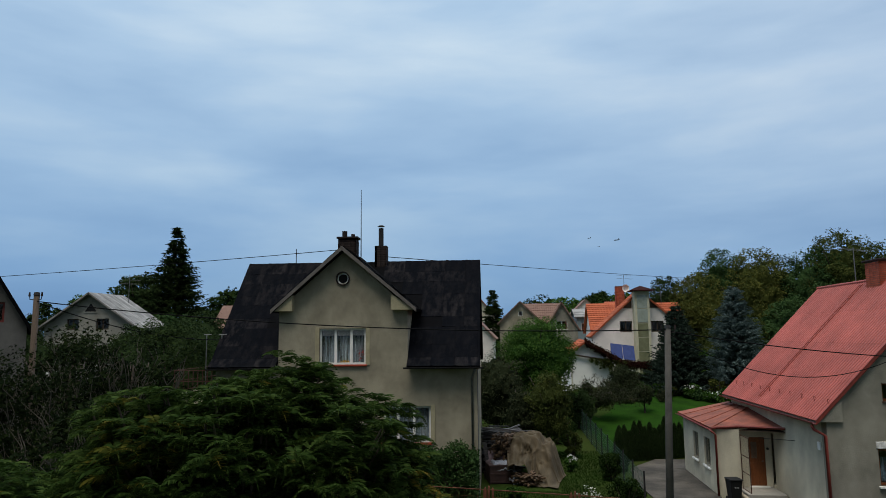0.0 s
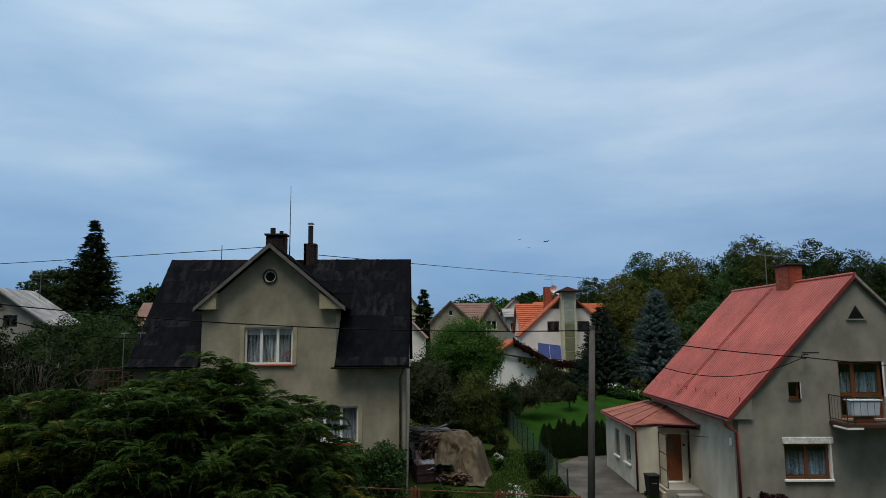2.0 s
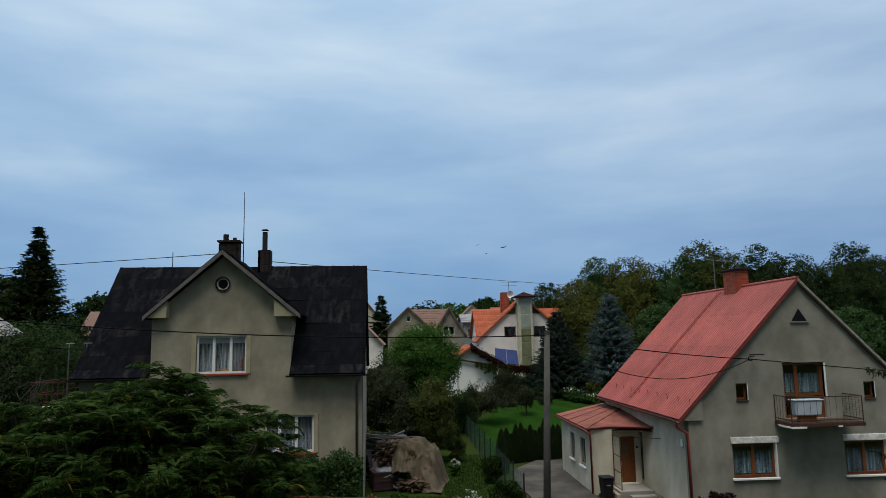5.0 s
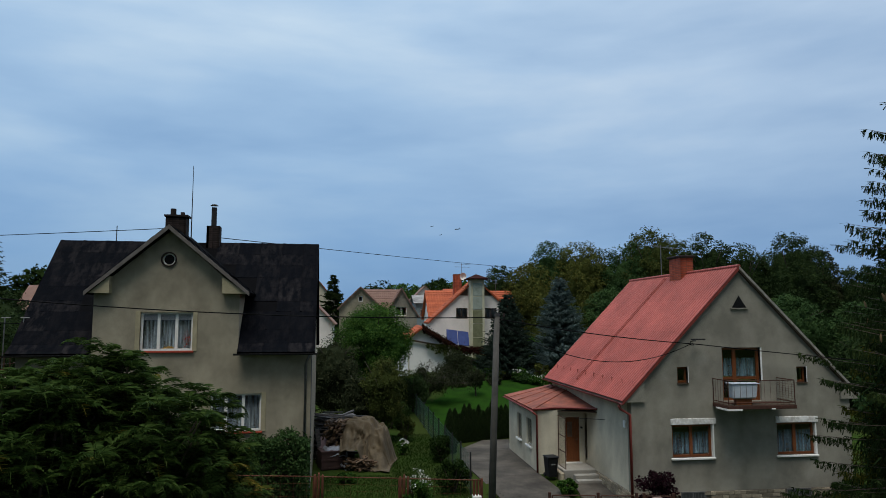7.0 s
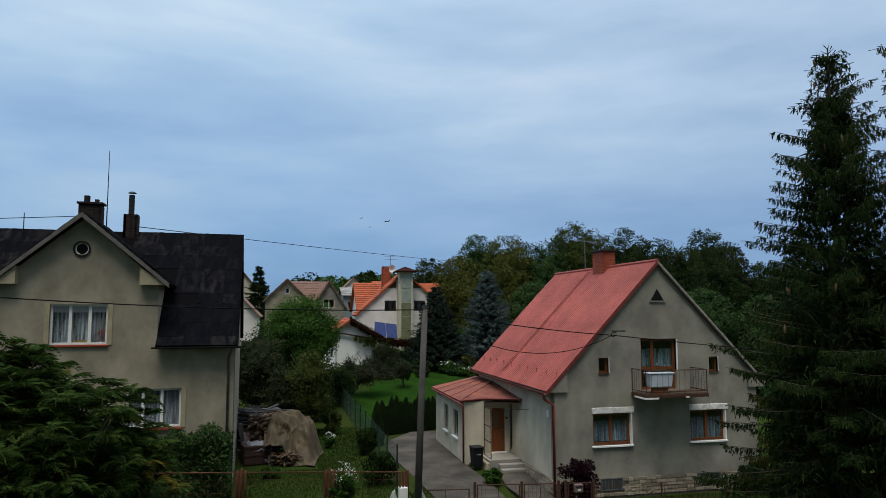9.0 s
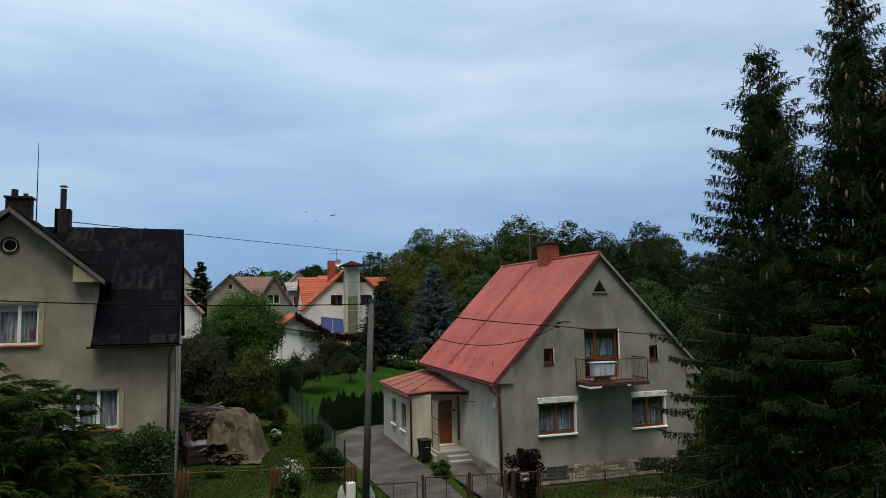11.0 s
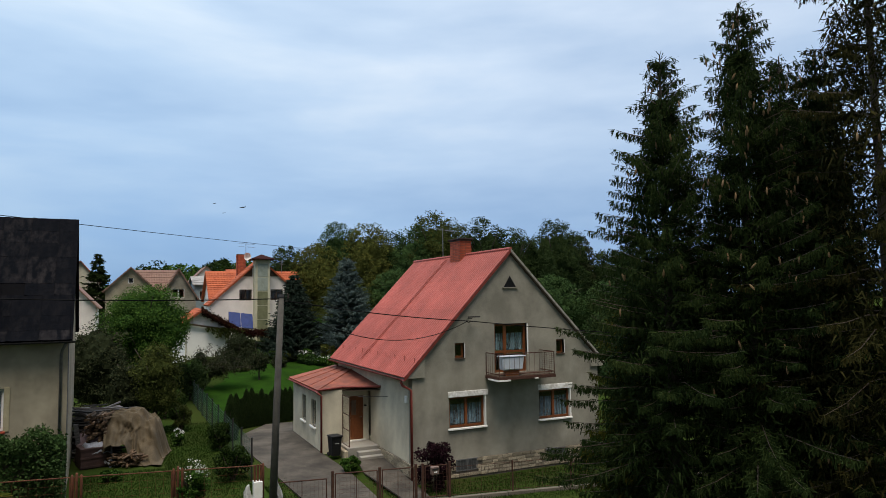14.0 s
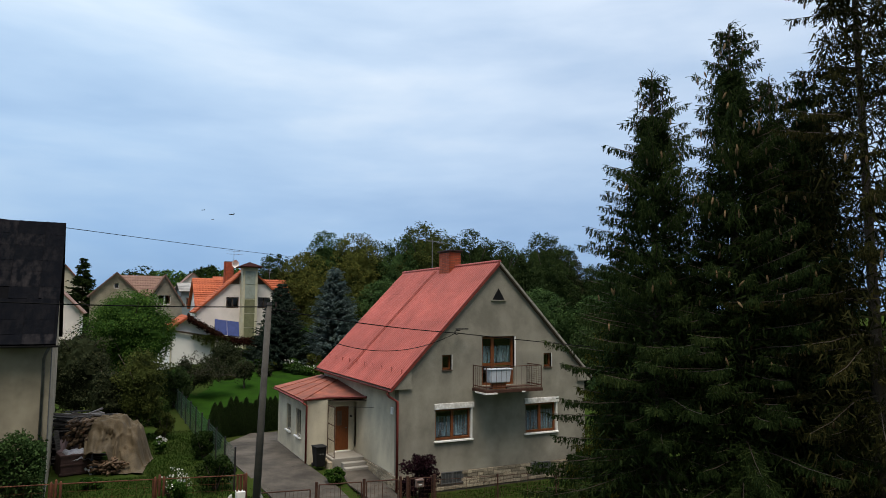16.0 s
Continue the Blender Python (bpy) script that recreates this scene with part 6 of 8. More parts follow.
# ---- beside the tan house: the covered woodpile and what lies round it ----
def woodpile():
    w = thing("covered_woodpile", "stacked firewood under a draped brown tarpaulin", "woodpile", at=pose(0.80, 32.7, 0.45, 0, 0, -14))
    rng = random.Random(3)
    wood = mat("split_firewood", (0.15, 0.096, 0.058), (0.052, 0.033, 0.021), scale=7, rnd=0.6, bump=0.4)
    end = bmesh.new()
    tube([(0, -0.45, 0), (0, 0.45, 0)], 0.06, 5, end)
    me = bpy.data.meshes.new("log")
    bmesh.ops.recalc_face_normals(end, faces=end.faces)
    end.to_mesh(me), end.free()
    me.materials.append(wood)
    for r in range(14):
        for c in range(5):
            share("log", me, w, pose(-1.72 + 0.17 * c + rng.uniform(-0.05, 0.05) - 0.2 * (r < 5), -0.35 + rng.uniform(-0.3, 0.25), 0.08 + 0.145 * r, rng.uniform(-6, 6), 0, rng.uniform(-14, 14)))
    for i in range(46):
        share("log", me, w, pose(rng.uniform(-0.55, 0.55), rng.uniform(-1.95, -1.45), 0.08 + rng.uniform(0, 0.45), rng.uniform(-25, 25), rng.uniform(0, 90), rng.uniform(0, 180)) @ Matrix.Diagonal((0.8, rng.uniform(0.5, 0.9), 0.8, 1)))
    for i in range(6):
        b = boxes((-0.03, 0.03, -0.02, 0.02, 0, rng.uniform(1.3, 1.9)))
        ob = part("stick", b, DARK_WOOD, w)
        ob.matrix_local = pose(-1.9 - 0.1 * i, -0.9 + 0.12 * i, 0, rng.uniform(-12, 4), rng.uniform(10, 30), 0)
    # the tarpaulin, sagging between the logs, with creases and an uneven hem
    bm = bmesh.new()
    NX, NY = 80, 80
    g = []
    for i in range(NX + 1):
        row = []
        for j in range(NY + 1):
            u, v = i / NX * 2 - 1, j / NY * 2 - 1
            top = 1.98 - 0.08 * abs(u + 0.25) - 0.34 * smooth(0.20, 0.45, u) - 0.22 * smooth(0.65, 1.0, u)
            front, right = smooth(-0.25, -1.0, v), smooth(0.70, 1.0, u)
            fall = min(1.0, math.hypot(front, right))
            hem = 0.85 * smooth(0.30, -0.1, u) * smooth(-1.15, -0.6, u) + 0.35 * smooth(-0.6, -1.0, u) + 0.12 * smooth(-0.3, 0.15, u) * smooth(0.45, 0.15, u)
            z = top * (1 - fall) + max(0.04, hem) * fall
            w3 = v * 3.2
            n1 = noise.noise(Vector((u * 1.9, w3 * 0.8, 4.0)))
            n2 = noise.noise(Vector((u * 4.0 + 0.5 * w3, w3 * 1.4, 7.0)))
            ridge = abs(noise.noise(Vector((u * 2.0 + 0.7 * w3, w3 * 0.7, 12.0))))
            crease = max(0.0, 1 - abs(math.sin(u * 3.0 + 1.5 * w3 + 1.5 * n1)) * 3.0)
            star = math.atan2(w3 + 1.9, u - 0.12)
            fold = max(0.0, 1 - 2.6 * abs(math.sin(3.5 * star + 1.6 * n1))) * math.exp(-2.2 * math.hypot(u - 0.12, 0.45 * (w3 + 1.9)))
            drape = (0.05 * math.sin(u * 4.0 + 3.0 * n1 + 1.5 * w3) + 0.24 * n1 + 0.20 * n2 - 0.30 * ridge + 0.16 * crease + 0.30 * fold) * min(1.0, front * 2.2)
            x = -1.22 + 1.16 * (u + 1) + 0.38 * front * smooth(0.1, -1.0, u) + 0.18 * right + 0.10 * front * u + (0.12 * n1 + 0.08 * n2) * fall
            y = 0.95 * v - 0.85 * front - 0.20 * front * front * smooth(-0.2, 0.9, u) + 0.5 * front * (1 - front) - drape
            row.append(bm.verts.new((x, y, z + (0.20 * n1 + 0.10 * n2 - 0.22 * ridge + 0.05 * crease) * (1 - 0.7 * fall) + 0.03)))
        g.append(row)
    for i in range(NX):
        for j in range(NY):
            bm.faces.new((g[i][j], g[i + 1][j], g[i + 1][j + 1], g[i][j + 1]))
    tarp = mat("brown_tarpaulin", (0.120, 0.092, 0.056), (0.052, 0.039, 0.023), rough=0.85, scale=2.4, mix=0.8, fine=25, bump=0.4)
    part("tarpaulin", bm, tarp, w, "draped brown tarpaulin with creases", True)


def junk():
    rng = random.Random(8)
    c = thing("wooden_crate", "dull reddish-brown crate beside the house wall", "crate", at=pose(-0.85, 31.9, 0.45, 0, 0, 14))
    cm = mat("dull_red_brown_board", (0.075, 0.042, 0.038), (0.045, 0.026, 0.024), scale=3)
    part("body", bevelled(boxes((-0.55, 0.55, -0.5, 0.5, 0, 0.82)), 0.02), cm, c)
    for z in (0.05, 0.40, 0.75):
        part("batten", boxes((-0.57, 0.57, -0.525, -0.5, z, z + 0.07)), cm, c)
    sheet = mat("grey_plastic_sheet", (0.27, 0.28, 0.32), (0.16, 0.165, 0.19), rough=0.35, scale=3, bump=0.2)
    for x, y, z, sx, sy, lab, m in ((-0.75, 31.9, 1.26, 0.58, 0.5, "crumpled grey plastic sheet on the crate", sheet), (-0.10, 31.7, 0.66, 0.40, 0.35, "crumpled pale plastic sheet by the logs", sheet), (-0.95, 33.0, 1.50, 0.55, 0.6, "mauve blanket over stacked boards", mat("mauve_blanket", (0.22, 0.16, 0.18), scale=4))):
        bm = bmesh.new()
        n = 16
        g = [[bm.verts.new(((i / n * 2 - 1) * sx, (j / n * 2 - 1) * sy, 0.20 * noise.noise(Vector((i * 0.4, j * 0.4, x * 7))) + 0.06 - 0.55 * max(0, abs(i / n * 2 - 1) - 0.7) - 0.9 * max(0, abs(j / n * 2 - 1) - 0.72))) for j in range(n + 1)] for i in range(n + 1)]
        for i in range(n):
            for j in range(n):
                bm.faces.new((g[i][j], g[i + 1][j], g[i + 1][j + 1], g[i][j + 1]))
        s = mesh_ob("plastic_sheet" if m is sheet else "blanket", bm, m, True)
        s.matrix_world = pose(x, y, z, 0, 0, rng.uniform(0, 40))
        tagged(s, lab, "sheet" if m is sheet else "blanket")
    st = thing("board_stack", "stack of weathered boards and pallets beside the wall", "boards", at=pose(-0.85, 34.4, 0.45, 0, 0, 4))
    bw = mat("weathered_boards", (0.11, 0.105, 0.105), (0.045, 0.042, 0.044), scale=5, rnd=0.6, stretch=(1, 6, 6))
    for r in range(19):
        for k in range(5):
            l = rng.uniform(1.3, 2.4)
            b = boxes((-l / 2, l / 2, -0.1, 0.1, 0, 0.045))
            ob = part("board", b, bw, st)
            ob.matrix_local = pose(rng.uniform(-0.5, 0.5), -0.7 + 0.3 * k, 0.05 + r * 0.105, rng.uniform(-3, 3), rng.uniform(-3, 3), rng.uniform(-9, 9))
    for i in range(26):
        b = boxes((-0.05, 0.05, -0.03, 0.03, -rng.uniform(0.5, 1.0), rng.uniform(0.4, 0.9)))
        ob = part("pole", b, bw, st)
        ob.matrix_local = pose(rng.uniform(-0.9, 0.6), rng.uniform(-1.1, 0.9), rng.uniform(1.5, 2.15), rng.uniform(78, 102), rng.uniform(-12, 12), rng.uniform(40, 140))
    for i in range(3):
        b = thing("paint_bucket", "small pale bucket beside the boards", "bucket", "buckets by the boards", pose(-1.3 + 0.42 * i, 33.1 - 0.1 * i, 0.45))
        part("body", tube([(0, 0, 0), (0, 0, 0.36)], [0.13, 0.17], 10), (WHITE, METAL_GREY, sheet)[i], b, smooth=True)
        part("rim", tube([(0, 0, 0.34), (0, 0, 0.38)], 0.18, 10), METAL_GREY, b)
    # ground-level logs and a plank leaning at the wall
    pk = mesh_ob("leaning_plank", boxes((-0.09, 0.09, -0.02, 0.02, 0, 1.7)), bw)
    pk.matrix_world = pose(-1.3, 32.6, 0.45, 8, -8, 0)
    tagged(pk, "long weathered plank leaning at the house wall", "plank")


def wheelie_bin():
    b = thing("wheelie_bin", "black plastic wheelie bin beside the porch", "bin", at=pose(8.42, 28.5, ground_z(8.42, 28.5) + 0.07, 0, 0, 8) @ Matrix.Scale(0.9, 4))
    bm = bmesh.new()
    lo = [bm.verts.new(p) for p in ((-0.2, -0.22, 0.05), (0.2, -0.22, 0.05), (0.2, 0.22, 0.05), (-0.2, 0.22, 0.05))]
    hi = [bm.verts.new(p) for p in ((-0.26, -0.29, 0.92), (0.26, -0.29, 0.92), (0.26, 0.29, 0.92), (-0.26, 0.29, 0.92))]
    bm.faces.new(lo[::-1]), bm.faces.new(hi)
    for i in range(4):
        bm.faces.new((lo[i], lo[(i + 1) % 4], hi[(i + 1) % 4], hi[i]))
    part("body", bevelled(bm, 0.025), BLACK_PLASTIC, b)
    part("lid", bevelled(boxes((-0.29, 0.29, -0.33, 0.31, 0.925, 0.985)), 0.02), BLACK_PLASTIC, b)
    part("handle", tube([(-0.22, 0.36, 0.93), (0.22, 0.36, 0.93)], 0.018, 6), BLACK_PLASTIC, b)
    for s in (-1, 1):
        part("wheel", tube([(0.2 * s, 0.22, 0.1), (0.25 * s, 0.22, 0.1)], 0.1, 12), BLACK_PLASTIC, b)
    for x in (-0.09, 0.03):
        part("sticker", boxes((x, x + 0.07, -0.268, -0.262, 0.62, 0.67)), WHITE, b, "pale sticker")


woodpile()
junk()
wheelie_bin()
gp = thing("gate_pillar", "short white pillar with an orange cap beside the pole", "pillar", at=pose(4.25, 22.95, 0.3))
part("shaft", bevelled(boxes((-0.14, 0.14, -0.14, 0.14, 0, 1.0)), 0.012), WHITE, gp)
for k in range(3):
    part("picket", tube([(-0.1 + 0.1 * k, -0.02, 0.9), (-0.1 + 0.1 * k, -0.02, 1.52)], 0.035, 6), RUST_ORANGE, gp)
for i, (x, y, h) in enumerate(((4.86, 22.9, 1.05), (3.98, 23.0, 0.9))):
    rng = np.random.default_rng(40 + i)
    bm = bmesh.new()
    bmesh.ops.create_icosphere(bm, subdivisions=4, radius=1)
    for v in bm.verts:
        a, q = math.atan2(v.co.y, v.co.x), v.co.z * 0.5 + 0.5
        n = 1 + 0.22 * noise.noise(v.co * 2.2 + Vector((i * 5, 0, 0))) + 0.16 * math.sin(7 * a + 5 * noise.noise(v.co * 1.6)) + 0.22 * noise.noise(v.co * 6.5)
        n *= 1.15 - 0.55 * q ** 2 + 0.25 * max(0.0, q - 0.85) * 5
        v.co = Vector((v.co.x * 0.125 * n + 0.05 * math.sin(q * 5 + i), v.co.y * 0.12 * n, q * h * (1 + 0.06 * noise.noise(v.co * 3))))
    sk = mesh_ob("white_sack", bm, mat("white_sack_cloth", (0.48, 0.48, 0.47), (0.26, 0.26, 0.26), scale=5, mix=0.6), True)
    sk.matrix_world = pose(x, y, 0.3)
    tagged(sk, "crumpled white sack hanging at the fence", "sack", "white sacks")
TUB_BLUE = mat("bluish_white_plastic", (0.56, 0.61, 0.70), (0.46, 0.51, 0.60), rough=0.4, scale=3, bump=0.05)
bath = thing("white_tub", "bluish-white plastic tub on the balcony", "tub", at=pose(14.3, 23.55, 4.0))
tb = bmesh.new()
lo, hi = [[tb.verts.new((x, y, z)) for x, y in ((-s, -d), (s, -d), (s, 0.25), (-s, 0.25))] for s, d, z in ((0.46, 0.07, 0.24), (0.52, 0.10, 0.76))]
tb.faces.new(lo[::-1]), tb.faces.new(hi)
for i in range(4):
    tb.faces.new((lo[i], lo[(i + 1) % 4], hi[(i + 1) % 4], hi[i]))
part("body", bevelled(tb, 0.04), TUB_BLUE, bath)
part("rim", bevelled(boxes((-0.56, 0.56, -0.13, 0.28, 0.76, 0.80)), 0.012), TUB_BLUE, bath)
part("stand", boxes((-0.3, 0.3, 0.0, 0.2, -0.05, 0.25)), BROWN_WOOD, bath)

# ---- lawn ----
LAWN = mat("mown_lawn", (0.020, 0.056, 0.007), (0.012, 0.030, 0.006), rough=1.0, scale=0.7, mix=0.6, fine=18, bump=0.6, spec=0.0)
bands = [39.2 + 1.6 * i for i in range(19)]
draped("lawn", [[(5.0, p), (10.0, p), (10.0, q), (5.0, q)] for p, q in zip(bands, bands[1:])] + [[(10.0, p), (24.0, p), (24.0, q), (10.0, q)] for p, q in zip(bands, bands[1:])], LAWN, 0.06, "bright green mown lawn behind the hedge", "lawn", 0.02)


def grass(name, label, regions, n, height, seed, material=GRASS_BLADE):
    rng = np.random.default_rng(seed)
    V = []
    for x0, x1, y0, y1, share_ in regions:
        k = int(n * share_)
        x, y = rng.uniform(x0, x1, k), rng.uniform(y0, y1, k)
        z = np.array([ground_z(a, b) for a, b in zip(x, y)])
        base = np.stack([x, y, z], 1)
        a = rng.uniform(0, math.pi, k)
        w = np.stack([np.cos(a), np.sin(a), 0 * a], 1) * 0.009
        h = height * rng.uniform(0.4, 1.3, k)
        tip = base + np.stack([rng.normal(0, 0.4, k) * h, rng.normal(0, 0.4, k) * h, h], 1)
        V.append(np.stack([base - w, base + w, tip + w * 0.3, tip - w * 0.3], 1))
    ob = new(name, quads_mesh(name, np.concatenate(V), material))
    return tagged(ob, label, "grass", kind="stuff")


grass("grass", "green grass blades in the front gardens", [(-6, 4.6, 22.0, 25.5, 0.18), (-1.2, 4.6, 25.5, 30, 0.2), (1.8, 4.6, 30, 40, 0.22), (10.2, 22, 20.5, 24.2, 0.32), (9, 10.2, 22.3, 27, 0.04), (5.0, 6.0, 22.5, 27, 0.06)], 60000, 0.075, 21)


# ---- trees, shrubs, hedges ----
L_MID = leaf_mat("mid_green_leaves", (0.040, 0.094, 0.018), (0.076, 0.142, 0.026))
L_DARK = leaf_mat("dark_green_leaves", (0.0150, 0.0300, 0.0072), (0.0288, 0.0504, 0.0108))
L_OLIVE = leaf_mat("olive_leaves", (0.0527, 0.0697, 0.0187), (0.0918, 0.1003, 0.0263), rnd=0.25)
L_YELLOW = leaf_mat("yellowing_leaves", (0.080, 0.095, 0.024), (0.138, 0.134, 0.031), rnd=0.25)
L_WOOD_DARK = leaf_mat("dark_wood_leaves", (0.026, 0.044, 0.015), (0.046, 0.070, 0.021), rnd=0.2)
L_WOOD_MID = leaf_mat("wood_leaves", (0.040, 0.078, 0.026), (0.068, 0.112, 0.035), rnd=0.2)
L_GREYISH = leaf_mat("greyish_shrub_leaves", (0.0306, 0.0399, 0.0187), (0.0595, 0.0646, 0.0323))
L_PURPLE = leaf_mat("purple_leaves", (0.0180, 0.0072, 0.0108), (0.0330, 0.0132, 0.0180))
L_BLUE = leaf_mat("blue_spruce_needles", (0.100, 0.145, 0.140), (0.170, 0.225, 0.220))
L_SPRUCE_GARDEN = leaf_mat("dull_blue_green_needles", (0.030, 0.048, 0.036), (0.062, 0.088, 0.068), through_light=0.15)
L_SPRUCE = leaf_mat("spruce_needles", (0.0172, 0.0310, 0.0095), (0.0447, 0.0636, 0.0185), through_light=0.2, rnd=0.2)
L_SPRUCE_OLIVE = leaf_mat("yellowish_spruce_needles", (0.0432, 0.0540, 0.0096), (0.1050, 0.0870, 0.0144), through_light=0.2)
L_SPRUCE_BROWN = leaf_mat("brownish_spruce_needles", (0.0242, 0.0256, 0.0085), (0.0534, 0.0456, 0.0142), through_light=0.15, rnd=0.24)
L_SUMAC = leaf_mat("sumac_leaflets", (0.0220, 0.0440, 0.0088), (0.0563, 0.0862, 0.0202), rnd=0.30)
L_SUMAC_AUTUMN = leaf_mat("turning_sumac_leaflets", (0.0612, 0.0720, 0.0115), (0.1224, 0.0900, 0.0158))
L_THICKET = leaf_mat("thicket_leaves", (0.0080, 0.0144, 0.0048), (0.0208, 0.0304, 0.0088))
L_CREEPER = leaf_mat("dark_red_creeper", (0.0270, 0.0084, 0.0072), (0.0420, 0.0210, 0.0084))
L_WHITE = leaf_mat("white_petals", (0.6, 0.6, 0.56), (0.75, 0.75, 0.72))


def bush(name, label, base, rx, ry, h, leaves, size, material, seed, clumps=25, group="", category="shrub", clump=0.35):
    rng = np.random.default_rng(seed)
    t = thing(name, label, category, group, pose(*base))
    bm = bmesh.new()
    for k in range(6):
        a = rng.uniform(0, 6.28)
        tube([(0, 0, -0.1), (0.3 * rx * math.cos(a), 0.3 * ry * math.sin(a), h * 0.4), (0.6 * rx * math.cos(a), 0.6 * ry * math.sin(a), h * 0.75)], [0.04, 0.025, 0.01], 5, bm)
    tagged(part("trunk", bm, BARK, t), kind="stuff")
    C = clumpy(rng, leaves, clumps, (0, 0, h * 0.5), (rx * 0.78, ry * 0.78, h * 0.42), min(rx, ry, h) * clump, low=-0.98)
    C[:, 2] = np.maximum(C[:, 2], 0.02)
    ob = new("foliage", quads_mesh("foliage", leaf_quads(rng, C, size), material))
    ob.parent = t
    return t


def thuja(label, base, r, h, leaves, seed):
    """A narrow cone of dark upright sprays."""
    rng = np.random.default_rng(seed)
    t = thing("thuja", label, "shrub", "thuja hedge row", pose(*base))
    part("trunk", tube([(0, 0, -0.1), (0, 0, h * 0.8)], [0.05, 0.015], 6), BARK, t)
    f = rng.random(leaves) ** 1.25
    a = rng.uniform(0, 2 * math.pi, leaves)
    lump = 1 + 0.16 * np.sin(3 * a + seed) * np.sin(7 * f + seed) + rng.normal(0, 0.05, leaves)
    rr = r * np.minimum(1.0, 0.75 + f) * (1 - f) ** 0.55 * lump * np.sqrt(rng.uniform(0.35, 1.0, leaves))
    C = np.stack([rr * np.cos(a), rr * np.sin(a), 0.03 + f * h * (1 + 0.03 * np.sin(a * 2))], 1)
    up = np.stack([np.cos(a) * 0.25, np.sin(a) * 0.25, np.ones(leaves)], 1) + rng.normal(0, 0.22, (leaves, 3))
    side = np.cross(up, rand_dirs(rng, leaves))
    side /= np.linalg.norm(side, axis=1, keepdims=True)
    l, w = rng.uniform(0.05, 0.12, leaves)[:, None], rng.uniform(0.012, 0.024, leaves)[:, None]
    ob = new("foliage", quads_mesh("foliage", np.stack([C - side * w, C + up * l, C + side * w], 1), L_WOOD_DARK))
    ob.parent = t
    return t


def block_hedge(name, label, x0, x1, y0, y1, z0, z1, leaves, size, material, seed, at=None):
    rng = np.random.default_rng(seed)
    t = thing(name, label, "hedge", "", at)
    n = leaves
    f = rng.uniform(-1, 1, (n, 3))
    ax = rng.integers(0, 3, n)
    f[np.arange(n), ax] = np.sign(f[np.arange(n), ax]) * rng.uniform(0.8, 1.06, n)
    C = np.array([(x0 + x1) / 2, (y0 + y1) / 2, (z0 + z1) / 2]) + f * np.array([(x1 - x0) / 2, (y1 - y0) / 2, (z1 - z0) / 2])
    C[:, 2] += (0.12 * np.sin(C[:, 0] * 2.1) + 0.14 * np.sin(C[:, 0] * 5.3 + 1)) * (C[:, 2] > z0 + 0.5) + rng.normal(0, 0.09, n)
    C[:, 1] += 0.10 * np.sin(C[:, 0] * 3.1 + C[:, 2] * 2.3) + rng.normal(0, 0.05, n)
    ob = new("foliage", quads_mesh("foliage", leaf_quads(rng, C, size), material))
    ob.parent = t
    part("trunk", boxes((x0 + 0.3, x1 - 0.3, y0 + 0.3, y1 - 0.3, z0, z1 - 0.4)), BARK, t)
    k = n // 2
    I = np.array([(x0 + x1) / 2, (y0 + y1) / 2, (z0 + z1) / 2]) + rng.uniform(-0.88, 0.88, (k, 3)) * np.array([(x1 - x0) / 2, (y1 - y0) / 2, (z1 - z0) / 2])
    ob = new("inner_foliage", quads_mesh("inner_foliage", leaf_quads(rng, I, size * 1.3), material))
    ob.parent = t
    return t


